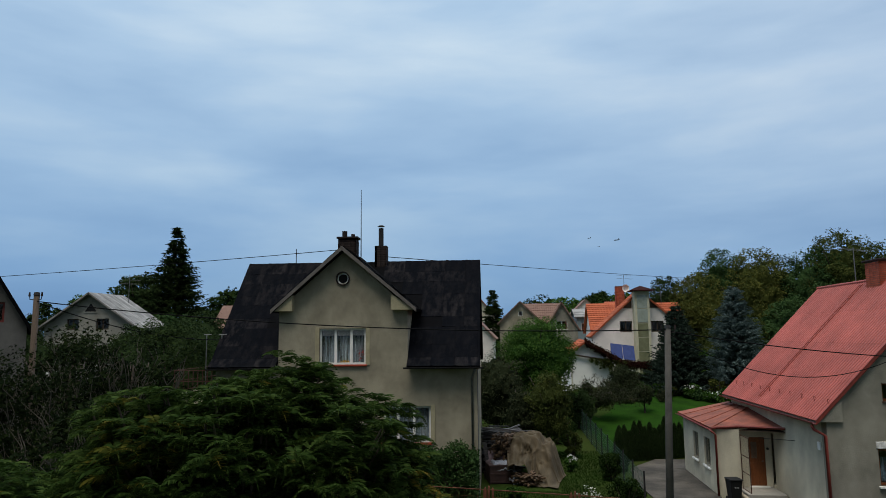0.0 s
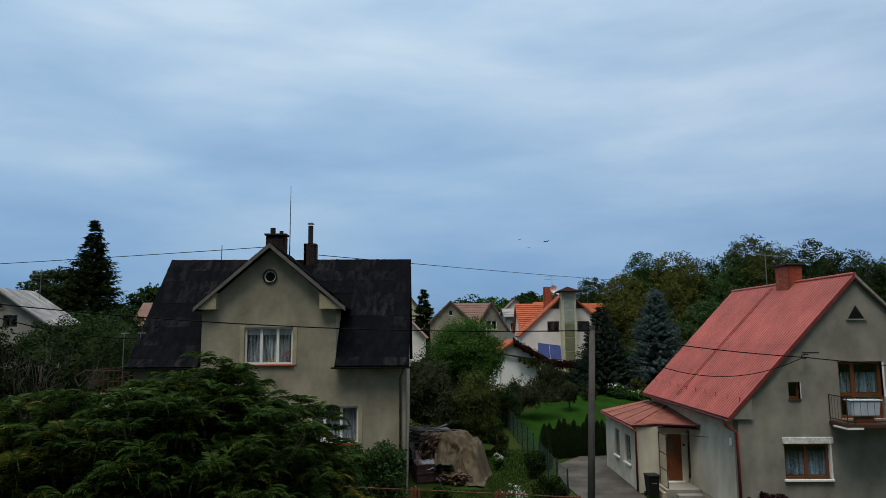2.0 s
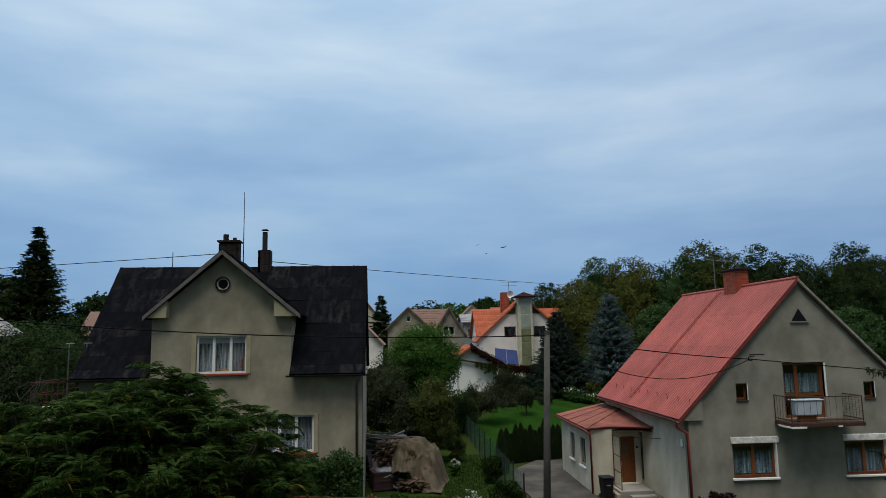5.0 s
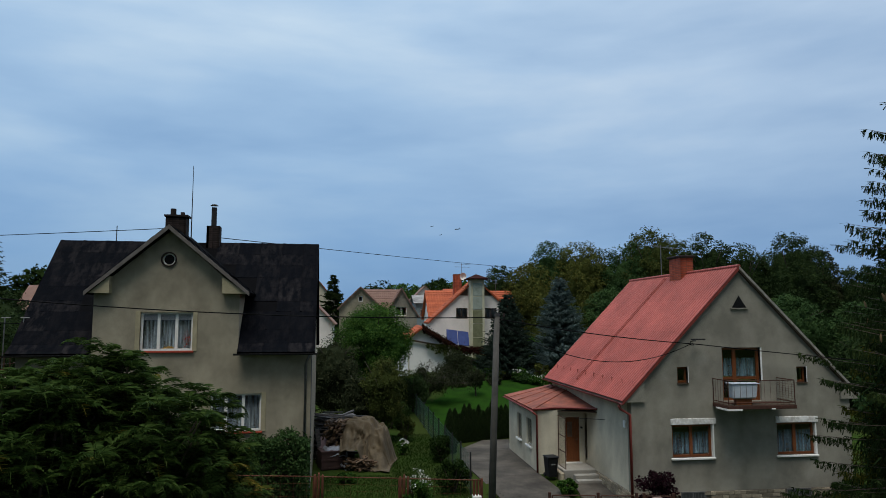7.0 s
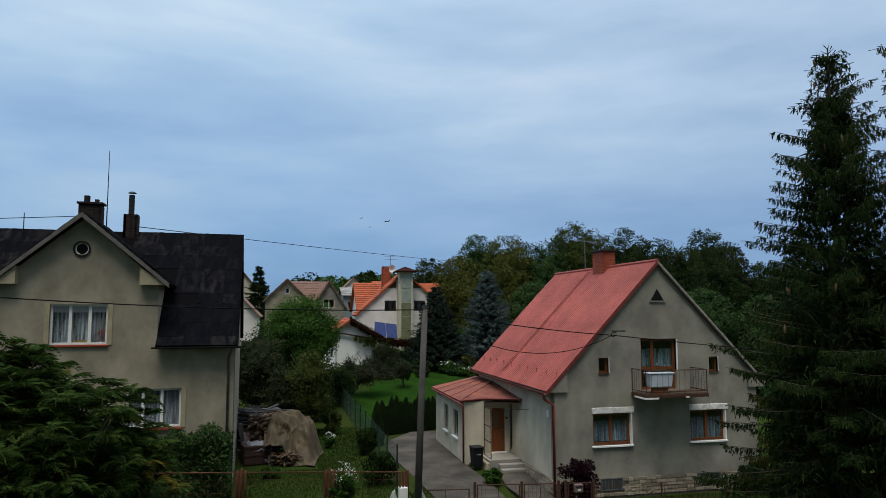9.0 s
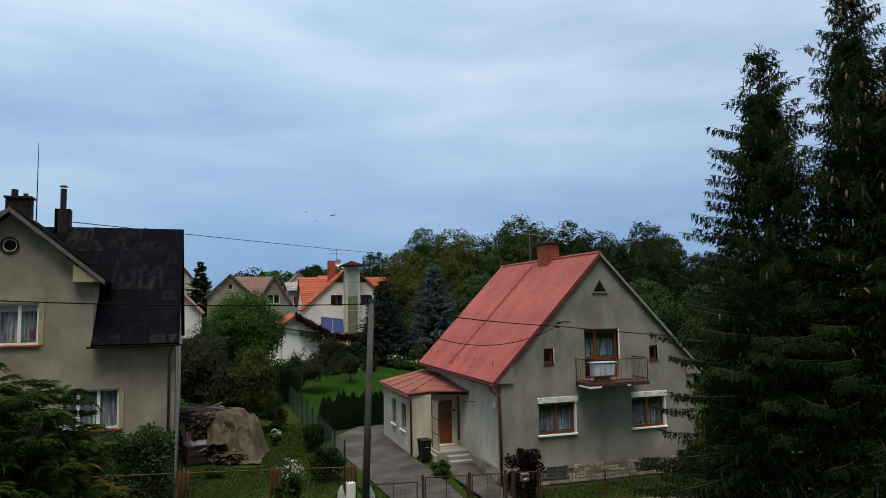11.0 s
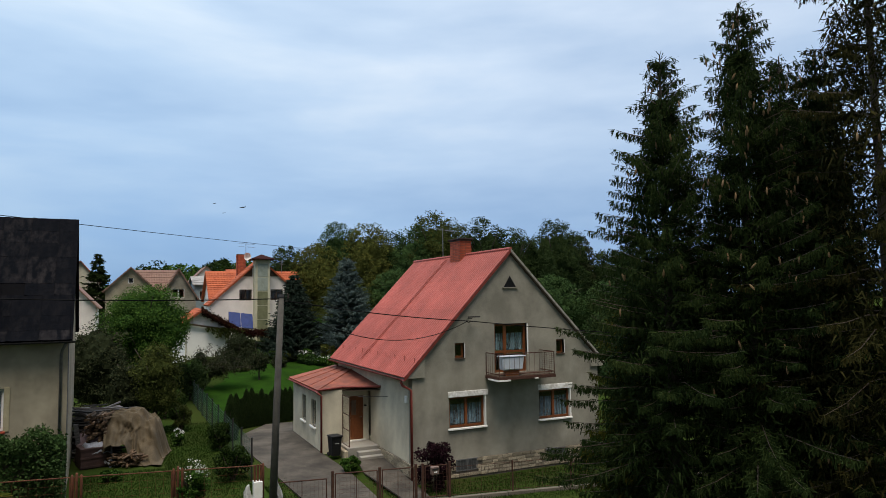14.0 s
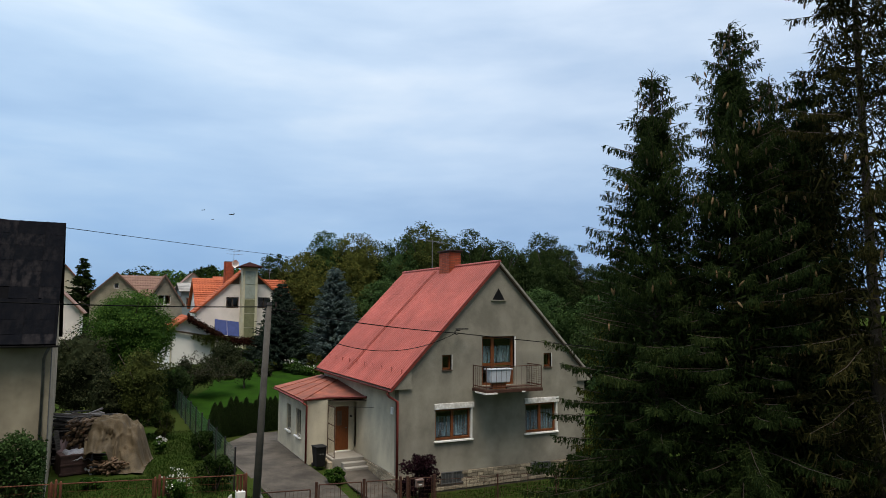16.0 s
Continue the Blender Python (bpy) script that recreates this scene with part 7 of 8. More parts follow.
def sumac(base, centre, radii, tips, seed, picked):
    """Staghorn sumac: forked limbs, and at every shoot's tip a rosette of long feathered leaves that arch over."""
    rng = np.random.default_rng(seed)
    t = thing("sumac_tree", "broad sumac tree with feathered green leaves turning yellow", "tree", "sumac trees", pose(*base))

    def leaf_shape(length, droop, k):
        q = []
        pairs = 11
        arch = lambda s: np.array([length * s * (1 - 0.28 * s * s), 0, length * (0.42 * s - droop * s ** 2.2)])
        for i in range(pairs):
            s = 0.12 + 0.88 * i / (pairs - 1)
            p = arch(s)
            ll = length * 0.27 * math.sin(math.pi * (0.20 + 0.70 * s)) + 0.02
            for side in (-1, 1):
                d = np.array([0.42, side * 0.85, -0.18 - 0.30 * rng.random()])
                d /= np.linalg.norm(d)
                w = np.array([0.55, -side * 0.2, 0.1]) * ll * 0.26
                q.append([p - w, p + w + d * ll * 0.3, p + d * ll])
        for i in range(4):
            a, b = arch(i / 4), arch((i + 1) / 4)
            q.append([a - np.array([0, 0.006, 0]), a + np.array([0, 0.006, 0]), b])
        return np.array(q)

    shapes = [leaf_shape(l, d, k) for k, (l, d) in enumerate(((0.33, 0.62), (0.38, 0.80), (0.29, 0.50), (0.40, 0.95)))]
    d = rand_dirs(rng, tips * 4)
    d = d[d[:, 2] > -0.35][:tips]
    rad = rng.uniform(0.70, 0.98, len(d))
    wob = np.array([0.95 + 0.16 * noise.noise(Vector(v * 2.1 + seed)) + 0.10 * noise.noise(Vector(v * 5.3 + seed)) for v in d])
    P = np.asarray(centre) - np.asarray(base) + d * (rad * wob)[:, None] * np.asarray(radii)
    limbs = bmesh.new()
    trunks = [Vector((0.25 * math.cos(a), 0.25 * math.sin(a), 0)) for a in (0.3, 2.4, 4.4)]
    for k in range(0, len(P), 5):
        tip = Vector(P[k])
        b0 = trunks[k % 3]
        mid = Vector((tip.x * 0.35 + b0.x, tip.y * 0.35 + b0.y, tip.z * 0.55))
        tube([b0 - Vector((0, 0, 0.2)), mid, tip], [0.07, 0.04, 0.014], 5, limbs, False)
    part("trunk", limbs, BARK, t, smooth=True)
    metas, joined, joined_y, count = [], [], [], 0
    for s in shapes:
        metas.append((quads_mesh("leaf", s, L_SUMAC), quads_mesh("leaf", s, L_SUMAC_AUTUMN)))
    c0 = np.asarray(centre) - np.asarray(base)
    for p, dd in zip(P, d):
        turn0 = rng.uniform(0, 6.28)
        m = rng.integers(6, 10)
        yellow = noise.noise(Vector(p * 0.6 + 3.3)) > 0.18
        for k in range(m):
            a = turn0 + 2 * math.pi * k / m + rng.normal(0, 0.15)
            tilt = rng.uniform(-0.25, 0.85)
            lean = Vector(dd) * 0.75 + Vector((math.cos(a), math.sin(a), tilt))
            yaw, pitch = math.atan2(lean.y, lean.x), math.atan2(lean.z, math.hypot(lean.x, lean.y)) * 0.55
            M = pose(*p, 0, 0, math.degrees(yaw)) @ pose(0, 0, 0, rng.uniform(-20, 20), -math.degrees(pitch), 0) @ Matrix.Scale(rng.uniform(0.75, 1.15), 4)
            v = rng.integers(0, 4)
            yl = int(rng.random() < (0.4 if yellow else 0.015))
            near = count < picked and p[2] + base[2] > 4.9 and k % 3 == 0 and dd[1] < 0.25
            if near:
                share("leaf", metas[v][yl], t, M)
                count += 1
            else:
                A = np.array(M)
                q = shapes[v].reshape(-1, 3) @ A[:3, :3].T + A[:3, 3]
                (joined_y if yl else joined).append(q.reshape(-1, 3, 3))
    # the shaded foliage inside the crown
    inner = rand_dirs(rng, 15000)
    inner = inner[inner[:, 2] > -0.6] * (rng.uniform(0.45, 0.86, (inner[:, 2] > -0.6).sum()))[:, None] * np.asarray(radii) + c0
    joined.append(leaf_quads(rng, inner, 0.055, up=0.7, corners=3))
    ob = new("foliage", quads_mesh("foliage", np.concatenate(joined), L_SUMAC))
    ob.parent = t
    tagged(ob, kind="stuff")
    if joined_y:
        ob = new("turning_foliage", quads_mesh("turning_foliage", np.concatenate(joined_y), L_SUMAC_AUTUMN))
        ob.parent = t
        tagged(ob, "yellowing sumac leaves", kind="stuff")
    return t


sumac((-3.9, 9.4, 0.0), (-3.85, 9.4, 4.2), (2.95, 2.4, 2.65), 1650, 5, 220)
sumac((-6.9, 7.6, 0.0), (-6.9, 7.6, 3.7), (2.1, 1.9, 2.05), 620, 9, 60)


def spruce(label, base, height, r, seed, material, girth=0.15, rows=50, per=10, sub=9, power=0.72, droop=0.5, cones=90, gap=0.14, widest=9.0):
    """A tall near spruce: whorls of boughs that rise and then hang, feathered with drooping needle twigs, cones near the top."""
    rng = np.random.default_rng(seed)
    t = thing("spruce_tree", label, "tree", "tall spruces", pose(*base))
    part("trunk", tube([(0, 0, -0.3), (0.05, 0, height * 0.4), (0, 0.04, height * 0.75), (0, 0, height)], [girth, girth * 0.7, girth * 0.35, 0.012], 10), BARK, t, smooth=True)
    A, D, L = [], [], []
    wood = bmesh.new()
    tips = []
    total = rows * per
    for i in range(total):
        f = 0.08 + 0.91 * ((i + rng.uniform(-6, 6)) / total) ** 0.95 if i > 8 else 0.08
        f = min(max(f, 0.08), 0.985)
        if rng.random() < gap + 0.35 * max(0.0, f - 0.8):
            continue
        a = i * 2.39996 + rng.normal(0, 0.5)
        lobe = 1.0 + 0.50 * noise.noise(Vector((math.cos(a) * 1.3, math.sin(a) * 1.3, f * 7 + seed)))
        out, side = np.array([math.cos(a), math.sin(a), 0]), np.array([-math.sin(a), math.cos(a), 0])
        ln = (min(widest, r * (1 - f) ** power) * lobe + 0.10) * rng.uniform(0.5, 1.25)
        dr = droop * rng.uniform(0.6, 1.25) * (1 - 0.75 * f)
        up = 0.60 * f + 0.02
        cur = lambda s: out * (s * ln) + np.array([0, 0, height * f + ln * (up * s - dr * 1.7 * s * s + dr * 0.95 * s ** 3.2)])
        tube([Vector(cur(s)) for s in (0, 0.35, 0.7, 1.0)], [0.018, 0.012, 0.007, 0.003], 3, wood, False)
        tips.append((cur(0.9), f))
        m = max(3, int(ln / 0.085))
        for s in np.linspace(0.16, 1.0, m):
            p = cur(s)
            for sg in (-1, 1):
                l = (0.08 + 0.19 * ln * (1 - s)) * rng.uniform(0.7, 1.25)
                d = out * rng.uniform(0.35, 0.9) + side * sg * rng.uniform(0.35, 0.95) + np.array([0, 0, rng.uniform(-0.5, 0.12)])
                d /= np.linalg.norm(d)
                A.append(p), D.append(d), L.append(l)
                # side shoots: some lie along the twig, most hang from it
                k = rng.integers(7, sub + 5)
                q = p + d * (l * rng.uniform(0.1, 1.0, k))[:, None]
                e = d * 0.35 + side * rng.normal(0, 0.28, k)[:, None] + out * rng.normal(0.1, 0.25, k)[:, None]
                e[:, 2] -= np.where(rng.random(k) < 0.18, rng.uniform(-0.15, 0.3, k), rng.uniform(0.8, 2.4, k))
                e /= np.linalg.norm(e, axis=1, keepdims=True)
                A.extend(q), D.extend(e), L.extend(rng.uniform(0.045, 0.125, k))
        A.append(cur(1.0)), D.append((out + np.array([0, 0, 0.1])) / 1.005), L.append(0.14)
    for s in np.linspace(0.94, 1.0, 9):
        for k in range(3):
            a = rng.uniform(0, 6.28)
            d = np.array([math.cos(a), math.sin(a), 0.55])
            A.append(np.array([0, 0, height * s])), D.append(d / np.linalg.norm(d)), L.append(0.35 * (1.02 - s) * 10 + 0.08)
    A, D, L = np.array(A), np.array(D), np.array(L)
    b = np.cross(D, rand_dirs(rng, len(A)))
    b /= np.linalg.norm(b, axis=1, keepdims=True) + 1e-9
    w = (0.0065 + 0.005 * rng.random(len(A)))[:, None]
    # half of the shoots end blunt, half in a point
    blunt = (rng.random(len(A)) < 0.5)[:, None]
    tip = A + D * L[:, None]
    q = [np.stack([np.where(blunt, A, A - b * w), np.where(blunt, tip + b * w, tip), np.where(blunt, tip - b * w, A + b * w)], 1)]
    # the shaded older twigs close to the stem
    k = 14000
    fz = rng.uniform(0.06, 0.93, k)
    fa, fr = rng.uniform(0, 6.28, k), np.sqrt(rng.uniform(0.03, 0.5, k))
    reach = np.minimum(widest, r * (1 - fz) ** power)
    B = np.stack([np.cos(fa) * fr * reach, np.sin(fa) * fr * reach, fz * height - 0.25 * fr * reach], 1)
    E = rand_dirs(rng, k) * 0.8 + np.array([0, 0, -0.7])
    E /= np.linalg.norm(E, axis=1, keepdims=True)
    S = np.cross(E, rand_dirs(rng, k))
    S *= 0.016 / (np.linalg.norm(S, axis=1, keepdims=True) + 1e-9)
    q.append(np.stack([B - S, B + E * rng.uniform(0.12, 0.28, k)[:, None], B + S], 1))
    ob = new("needles", quads_mesh("needles", np.concatenate(q), material))
    ob.parent = t
    tagged(part("bough_wood", wood, BARK, t), kind="stuff")
    cm = mat("spruce_cone", (0.20, 0.13, 0.065), (0.12, 0.075, 0.035), scale=12, rnd=0.3)
    cb = tube([(0, 0, 0), (0, 0, -0.05), (0, 0, -0.10), (0, 0, -0.135)], [0.008, 0.019, 0.017, 0.004], 6)
    me = bpy.data.meshes.new("cone")
    bmesh.ops.recalc_face_normals(cb, faces=cb.faces)
    cb.to_mesh(me), cb.free()
    me.materials.append(cm)
    high = [p for p, f in tips if f > 0.42]
    for i in range(cones):
        p = high[rng.integers(0, len(high))] * np.array([rng.uniform(0.75, 1.0)] * 2 + [1.0])
        share("cone", me, t, pose(p[0] + rng.normal(0, 0.12), p[1] + rng.normal(0, 0.12), p[2] - 0.06, rng.normal(0, 12), rng.normal(0, 12), 0))
    return t


spruce("tall dark green spruce with drooping boughs", (9.2, 9.45, 0.0), 11.6, 3.6, 31, L_SPRUCE, cones=60, power=0.95, widest=1.75)
spruce("tallest dark spruce with brown hanging cones", (10.12, 8.45, 0.0), 12.35, 2.5, 32, L_SPRUCE, cones=150, power=0.78)
spruce("dark spruce crowded between its neighbours", (11.33, 8.6, 0.0), 11.6, 2.1, 33, L_SPRUCE, cones=120)
spruce("dark spruce crowded behind its neighbours", (10.95, 7.6, 0.0), 11.3, 1.95, 35, L_SPRUCE, cones=100)
spruce("open brownish spruce with long hanging twigs", (10.75, 6.5, 0.0), 16.0, 2.3, 34, L_SPRUCE_BROWN, girth=0.12, rows=42, per=9, droop=0.75, cones=60, gap=0.34)

spruce("young spruce with yellowish hanging boughs", (9.1, 10.4, 0.0), 7.2, 1.5, 36, L_SPRUCE_OLIVE, rows=34, per=9, droop=0.7, cones=0, gap=0.1)

# left of the tan house: dark thicket, conifers behind
TWIG = mat("grey_brown_twigs", (0.10, 0.085, 0.068), (0.06, 0.05, 0.04), rough=0.95, scale=9)


def twigs(parent, height, r, n, seed):
    """Bare upright twigs that stand out of a bushy crown."""
    rng = np.random.default_rng(seed)
    bm = bmesh.new()
    for k in range(n):
        a, f = rng.uniform(0, 6.28), rng.uniform(0.2, 0.95)
        p = Vector((math.cos(a) * r * f * 0.9, math.sin(a) * r * f * 0.9, height * rng.uniform(0.35, 0.88) * (1.05 - 0.3 * f)))
        for b in range(3):
            d = Vector((math.cos(a) * rng.uniform(-0.1, 0.6), math.sin(a) * rng.uniform(-0.1, 0.6), rng.uniform(0.3, 1.0))) * rng.uniform(0.5, 1.1)
            bend = Vector((rng.normal(0, 0.12), rng.normal(0, 0.12), 0.04))
            tube([p, p + d * 0.5 + bend, p + d], [0.016, 0.011, 0.004], 3, bm, False)
    tagged(part("twig_tangle", bm, TWIG, parent, "bare grey-brown twigs"), kind="stuff")


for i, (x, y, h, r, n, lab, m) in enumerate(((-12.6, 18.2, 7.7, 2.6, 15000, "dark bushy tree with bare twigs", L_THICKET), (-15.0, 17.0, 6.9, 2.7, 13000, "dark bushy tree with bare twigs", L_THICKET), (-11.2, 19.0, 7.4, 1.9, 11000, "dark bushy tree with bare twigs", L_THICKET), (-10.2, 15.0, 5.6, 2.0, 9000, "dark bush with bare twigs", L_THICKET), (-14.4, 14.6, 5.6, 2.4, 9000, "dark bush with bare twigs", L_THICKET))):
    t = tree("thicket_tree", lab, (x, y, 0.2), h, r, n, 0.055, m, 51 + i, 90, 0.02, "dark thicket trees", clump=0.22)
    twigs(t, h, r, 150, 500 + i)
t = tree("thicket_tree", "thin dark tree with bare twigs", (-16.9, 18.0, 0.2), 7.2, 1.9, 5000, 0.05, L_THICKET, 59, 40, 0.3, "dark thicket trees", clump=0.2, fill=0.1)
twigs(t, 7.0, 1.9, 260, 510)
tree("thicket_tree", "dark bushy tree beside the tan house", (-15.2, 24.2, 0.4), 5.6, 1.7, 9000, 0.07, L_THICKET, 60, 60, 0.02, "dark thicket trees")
tree("thicket_tree", "dark green garden tree", (-16.4, 30.5, 0.4), 7.6, 2.9, 14000, 0.07, L_WOOD_DARK, 54, 90, 0.02, "dark thicket trees", clump=0.2)
tree("thicket_tree", "dark green garden tree", (-19.0, 38.0, 0.4), 8.2, 3.6, 14000, 0.10, L_WOOD_DARK, 55, 90, 0.02, "dark thicket trees", clump=0.2)
tree("thicket_tree", "dark green garden tree", (-24.5, 42.0, 0.4), 7.2, 3.8, 9000, 0.12, L_WOOD_DARK, 56, 90, 0.02, "dark thicket trees", clump=0.2)
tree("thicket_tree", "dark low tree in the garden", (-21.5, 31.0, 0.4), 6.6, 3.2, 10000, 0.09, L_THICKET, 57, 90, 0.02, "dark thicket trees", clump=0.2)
for i, (x, y, h, r) in enumerate(((-21.5, 45.0, 8.9, 3.2), (-26.2, 46.0, 8.3, 3.2), (-29.8, 44.0, 7.3, 2.8), (-33.5, 45.0, 7.2, 2.9), (-37.5, 46.0, 7.4, 3.0))):
    tree("thicket_tree", "dense dark green garden tree", (x, y, 0.4), h, r, 15000, 0.085, L_WOOD_DARK, 640 + i, 140, 0.02, "dark thicket trees", clump=0.17, core=0.7)
conifer("far_spruce", "tall dark spruce against the sky", (-32.5, 62.0, 0.5), 17.3, 7.4, L_SPRUCE, 61, rows=70, per=24, twigs=46, twig=0.46, droop=0.22, power=1.03, width=0.15)
tree("far_pine", "dark rounded pine among garden trees", (-35.6, 61.0, 0.5), 13.6, 3.2, 16000, 0.15, L_WOOD_DARK, 62, 160, 0.2, "distant trees", clump=0.2)
tree("far_pine", "dark rounded pine among garden trees", (-27.8, 64.0, 0.5), 12.4, 3.0, 7000, 0.2, L_DARK, 63, 40, 0.2, "distant trees")
for i, (x, y, h, r) in enumerate(((-41.9, 62.2, 11.6, 2.6), (-44.5, 60.7, 10.8, 3.0), (-49.5, 60.0, 11.0, 3.4), (-38.8, 64.0, 10.6, 3.0), (-31.0, 66.0, 10.4, 3.5), (-21.0, 60.0, 9.6, 3.2), (-30.0, 56.5, 9.2, 3.2), (-20.5, 62.0, 10.6, 3.5), (-53.0, 55.0, 10.5, 3.5))):
    tree("far_tree", "dark distant garden tree", (x, y, 0.5), h, r, 8000, 0.15, L_WOOD_DARK if i % 2 else L_WOOD_MID, 70 + i, 90, 0.05, "distant trees", clump=0.2)

# the middle: between the two houses
def leaning_apple(label, base, seed):
    """An old apple tree: a slanting stem, limbs that reach far to one side and droop, leaves in sparse tufts along them."""
    rng = np.random.default_rng(seed)
    t = thing("apple_tree", label, "tree", "garden trees", pose(*base))
    fork = Vector((0.65, 0.0, 0.95))
    part("trunk", tube([(0, 0, -0.2), (0.2, 0.02, 0.3), (0.48, 0, 0.65), fork], [0.14, 0.12, 0.10, 0.09], 8), BARK, t, smooth=True)
    C = []
    for k in range(19):
        wood = bmesh.new()
        a = rng.uniform(-1.5, 1.5) if k % 4 else rng.uniform(2.2, 4.2)
        ln = rng.uniform(1.3, 2.9) if k % 4 else rng.uniform(0.7, 1.5)
        rise = rng.uniform(0.6, 2.3)
        q = [fork + Vector((math.cos(a) * ln * s + rng.normal(0, 0.05), math.sin(a) * ln * 0.8 * s, rise * (1.9 * s - 1.15 * s * s) + rng.normal(0, 0.05))) for s in (0, 0.2, 0.4, 0.6, 0.8, 1.0)]
        tube(q, [0.055, 0.045, 0.035, 0.026, 0.016, 0.006], 5, wood)
        for j in range(1, 6):
            for b in range(4):
                d = Vector((rng.normal(0, 0.4), rng.normal(0, 0.4), rng.normal(0.05, 0.32)))
                tube([q[j], q[j] + d * 0.5 + Vector((0, 0, 0.05)), q[j] + d], [0.012, 0.008, 0.003], 3, wood, False)
                n = int(rng.integers(12, 38))
                C.append(np.array(q[j] + d * rng.uniform(0.4, 1.0)) + rng.normal(0, 0.13, (n, 3)))
        part("limb", wood, BARK, t)
    ob = new("crown", quads_mesh("crown", leaf_quads(rng, np.concatenate(C), 0.055), L_GREYISH))
    ob.parent = t
    return t


tree("garden_tree", "broad green garden tree behind the woodpile", (1.45, 46.5, 0.45), 8.5, 3.3, 36000, 0.065, L_MID, 81, 230, 0.22, "garden trees", clump=0.21, tight=0.55, fill=0.3, core=0.6)
tree("garden_tree", "greyish shrubby tree beside the tan house", (-1.2, 42.0, 0.45), 6.2, 2.2, 13000, 0.06, L_GREYISH, 82, 120, 0.02, "garden trees", clump=0.2, tight=0.6, core=0.62)
tree("garden_tree", "small tree with yellowing leaves", (1.75, 38.2, 0.45), 5.1, 1.7, 12000, 0.06, L_OLIVE, 83, 90, 0.05, "garden trees", clump=0.22, tight=0.6, core=0.55)
tree("garden_tree", "dark shrubby tree in the garden", (0.5, 38.6, 0.45), 4.2, 1.5, 8000, 0.06, L_GREYISH, 84, 80, 0.0, "garden trees", clump=0.2, tight=0.6, core=0.6)
leaning_apple("old leaning apple tree with a wide thin crown", (5.2, 51.4, ground_z(5.2, 51.4)), 85)
tree("garden_tree", "dark shrubby tree before the shed", (4.3, 49.0, 0.45), 3.0, 1.35, 7000, 0.06, L_WOOD_DARK, 89, 60, 0.0, "garden trees")
tree("garden_tree", "dark shrubby tree before the pergola", (8.9, 58.5, 1.0), 3.6, 1.7, 6000, 0.07, L_GREYISH, 90, 60, 0.0, "garden trees")
# dark leaves added to stand in for the shade inside the pergola
block_hedge("pergola_shade_fill", "dark foliage added to fill the shade behind the pergola", 8.5, 12.6, 63.2, 64.2, 0.4, 3.5, 6000, 0.1, L_WOOD_DARK, 91)
tree("apple_tree", "gnarled apple tree with thin crown", (9.6, 53.2, 1.0), 2.5, 0.95, 2600, 0.06, L_GREYISH, 86, 80, 0.25, "garden trees", clump=0.15, r0=0.05, tight=0.5)
conifer("garden_spruce", "dark garden spruce in front of the tower house", (13.9, 60.5, 1.75), 7.6, 3.2, L_SPRUCE_GARDEN, 87, rows=60, per=30, twigs=40, twig=0.34, power=0.85, droop=0.2, width=0.15)
conifer("blue_spruce", "silvery blue spruce in the garden", (18.4, 59.2, 0.45), 10.5, 3.4, L_BLUE, 88, rows=60, per=28, twigs=42, twig=0.36, power=0.72, droop=0.15, width=0.13)
for i, (x, y, r, h) in enumerate(((4.25, 32.3, 0.68, 1.35), (4.0, 26.8, 0.75, 1.3), (3.0, 38.0, 0.6, 1.7), (2.4, 42.5, 1.2, 2.0), (-0.2, 28.8, 0.55, 0.42))):
    bush("round_shrub", ("dark round garden shrub", "dark round garden shrub", "thin olive garden shrub", "dark round garden shrub", "low green plant by the woodpile")[i], (x, y, 0.43), r, r, h, 3500, 0.045, (L_DARK, L_DARK, L_OLIVE, L_DARK, L_MID)[i], 100 + i, 22, "round shrubs")
for i in range(14):
    f = i / 13
    x, y = 5.3 + 3.7 * f, 37.0 + 1.6 * f
    thuja("dark conical thuja in the hedge row", (x, y, 0.43), 0.42, 1.75 + 0.2 * math.sin(i * 2.3) + 0.15 * math.sin(i * 5.1), 4200, 120 + i)
thuja("single dark thuja beside the driveway", (4.95, 34.4, 0.43), 0.40, 1.85, 4200, 139)
block_hedge("clipped_hedge", "clipped green hedge in front of the woods", 16.4, 23.5, 62.2, 63.4, 1.6, 5.2, 9000, 0.11, L_MID, 140)
block_hedge("ivy_hedge", "dense ivy bush in front of the tan house", -4.9, -1.55, 25.5, 26.5, 0.2, 2.75, 17000, 0.055, L_WOOD_MID, 142)
# the flower and vegetable beds behind the lawn
rng = np.random.default_rng(144)
for i in range(26):
    x, y = 9.0 + 9.6 * (i + rng.uniform(-0.3, 0.3)) / 26, rng.uniform(56.0, 60.5)
    r = rng.uniform(0.45, 0.95)
    bush("bed_shrub", "low mixed plants in the garden bed", (x, y, ground_z(x, y) - 0.05), r, r, rng.uniform(0.5, 1.25), 1100, 0.085, (L_MID, L_OLIVE, L_WOOD_MID, L_GREYISH)[int(rng.integers(0, 4))], 700 + i, 14, "plants of the garden bed", clump=0.4)
for i in range(7):
    x, y = 15.6 + 0.33 * i + rng.uniform(-0.1, 0.1), 57.2 + rng.uniform(-0.4, 0.4)
    bush("maize_plant", "tall yellowish-green maize plant", (x, y, ground_z(x, y)), 0.28, 0.28, rng.uniform(1.5, 2.1), 420, 0.11, L_YELLOW, 730 + i, 12, "maize plants", "plant", 0.5)
bench = thing("garden_bench", "plain white garden bench on the grass", "bench", at=pose(13.9, 60.0, ground_z(13.9, 60.0) + 0.06))
part("seat", bevelled(boxes((-0.75, 0.75, -0.2, 0.2, 0.40, 0.47)), 0.01), WHITE, bench)
for x in (-0.65, 0.57):
    part("leg", boxes((x, x + 0.08, -0.16, 0.16, -0.15, 0.40)), WHITE, bench)
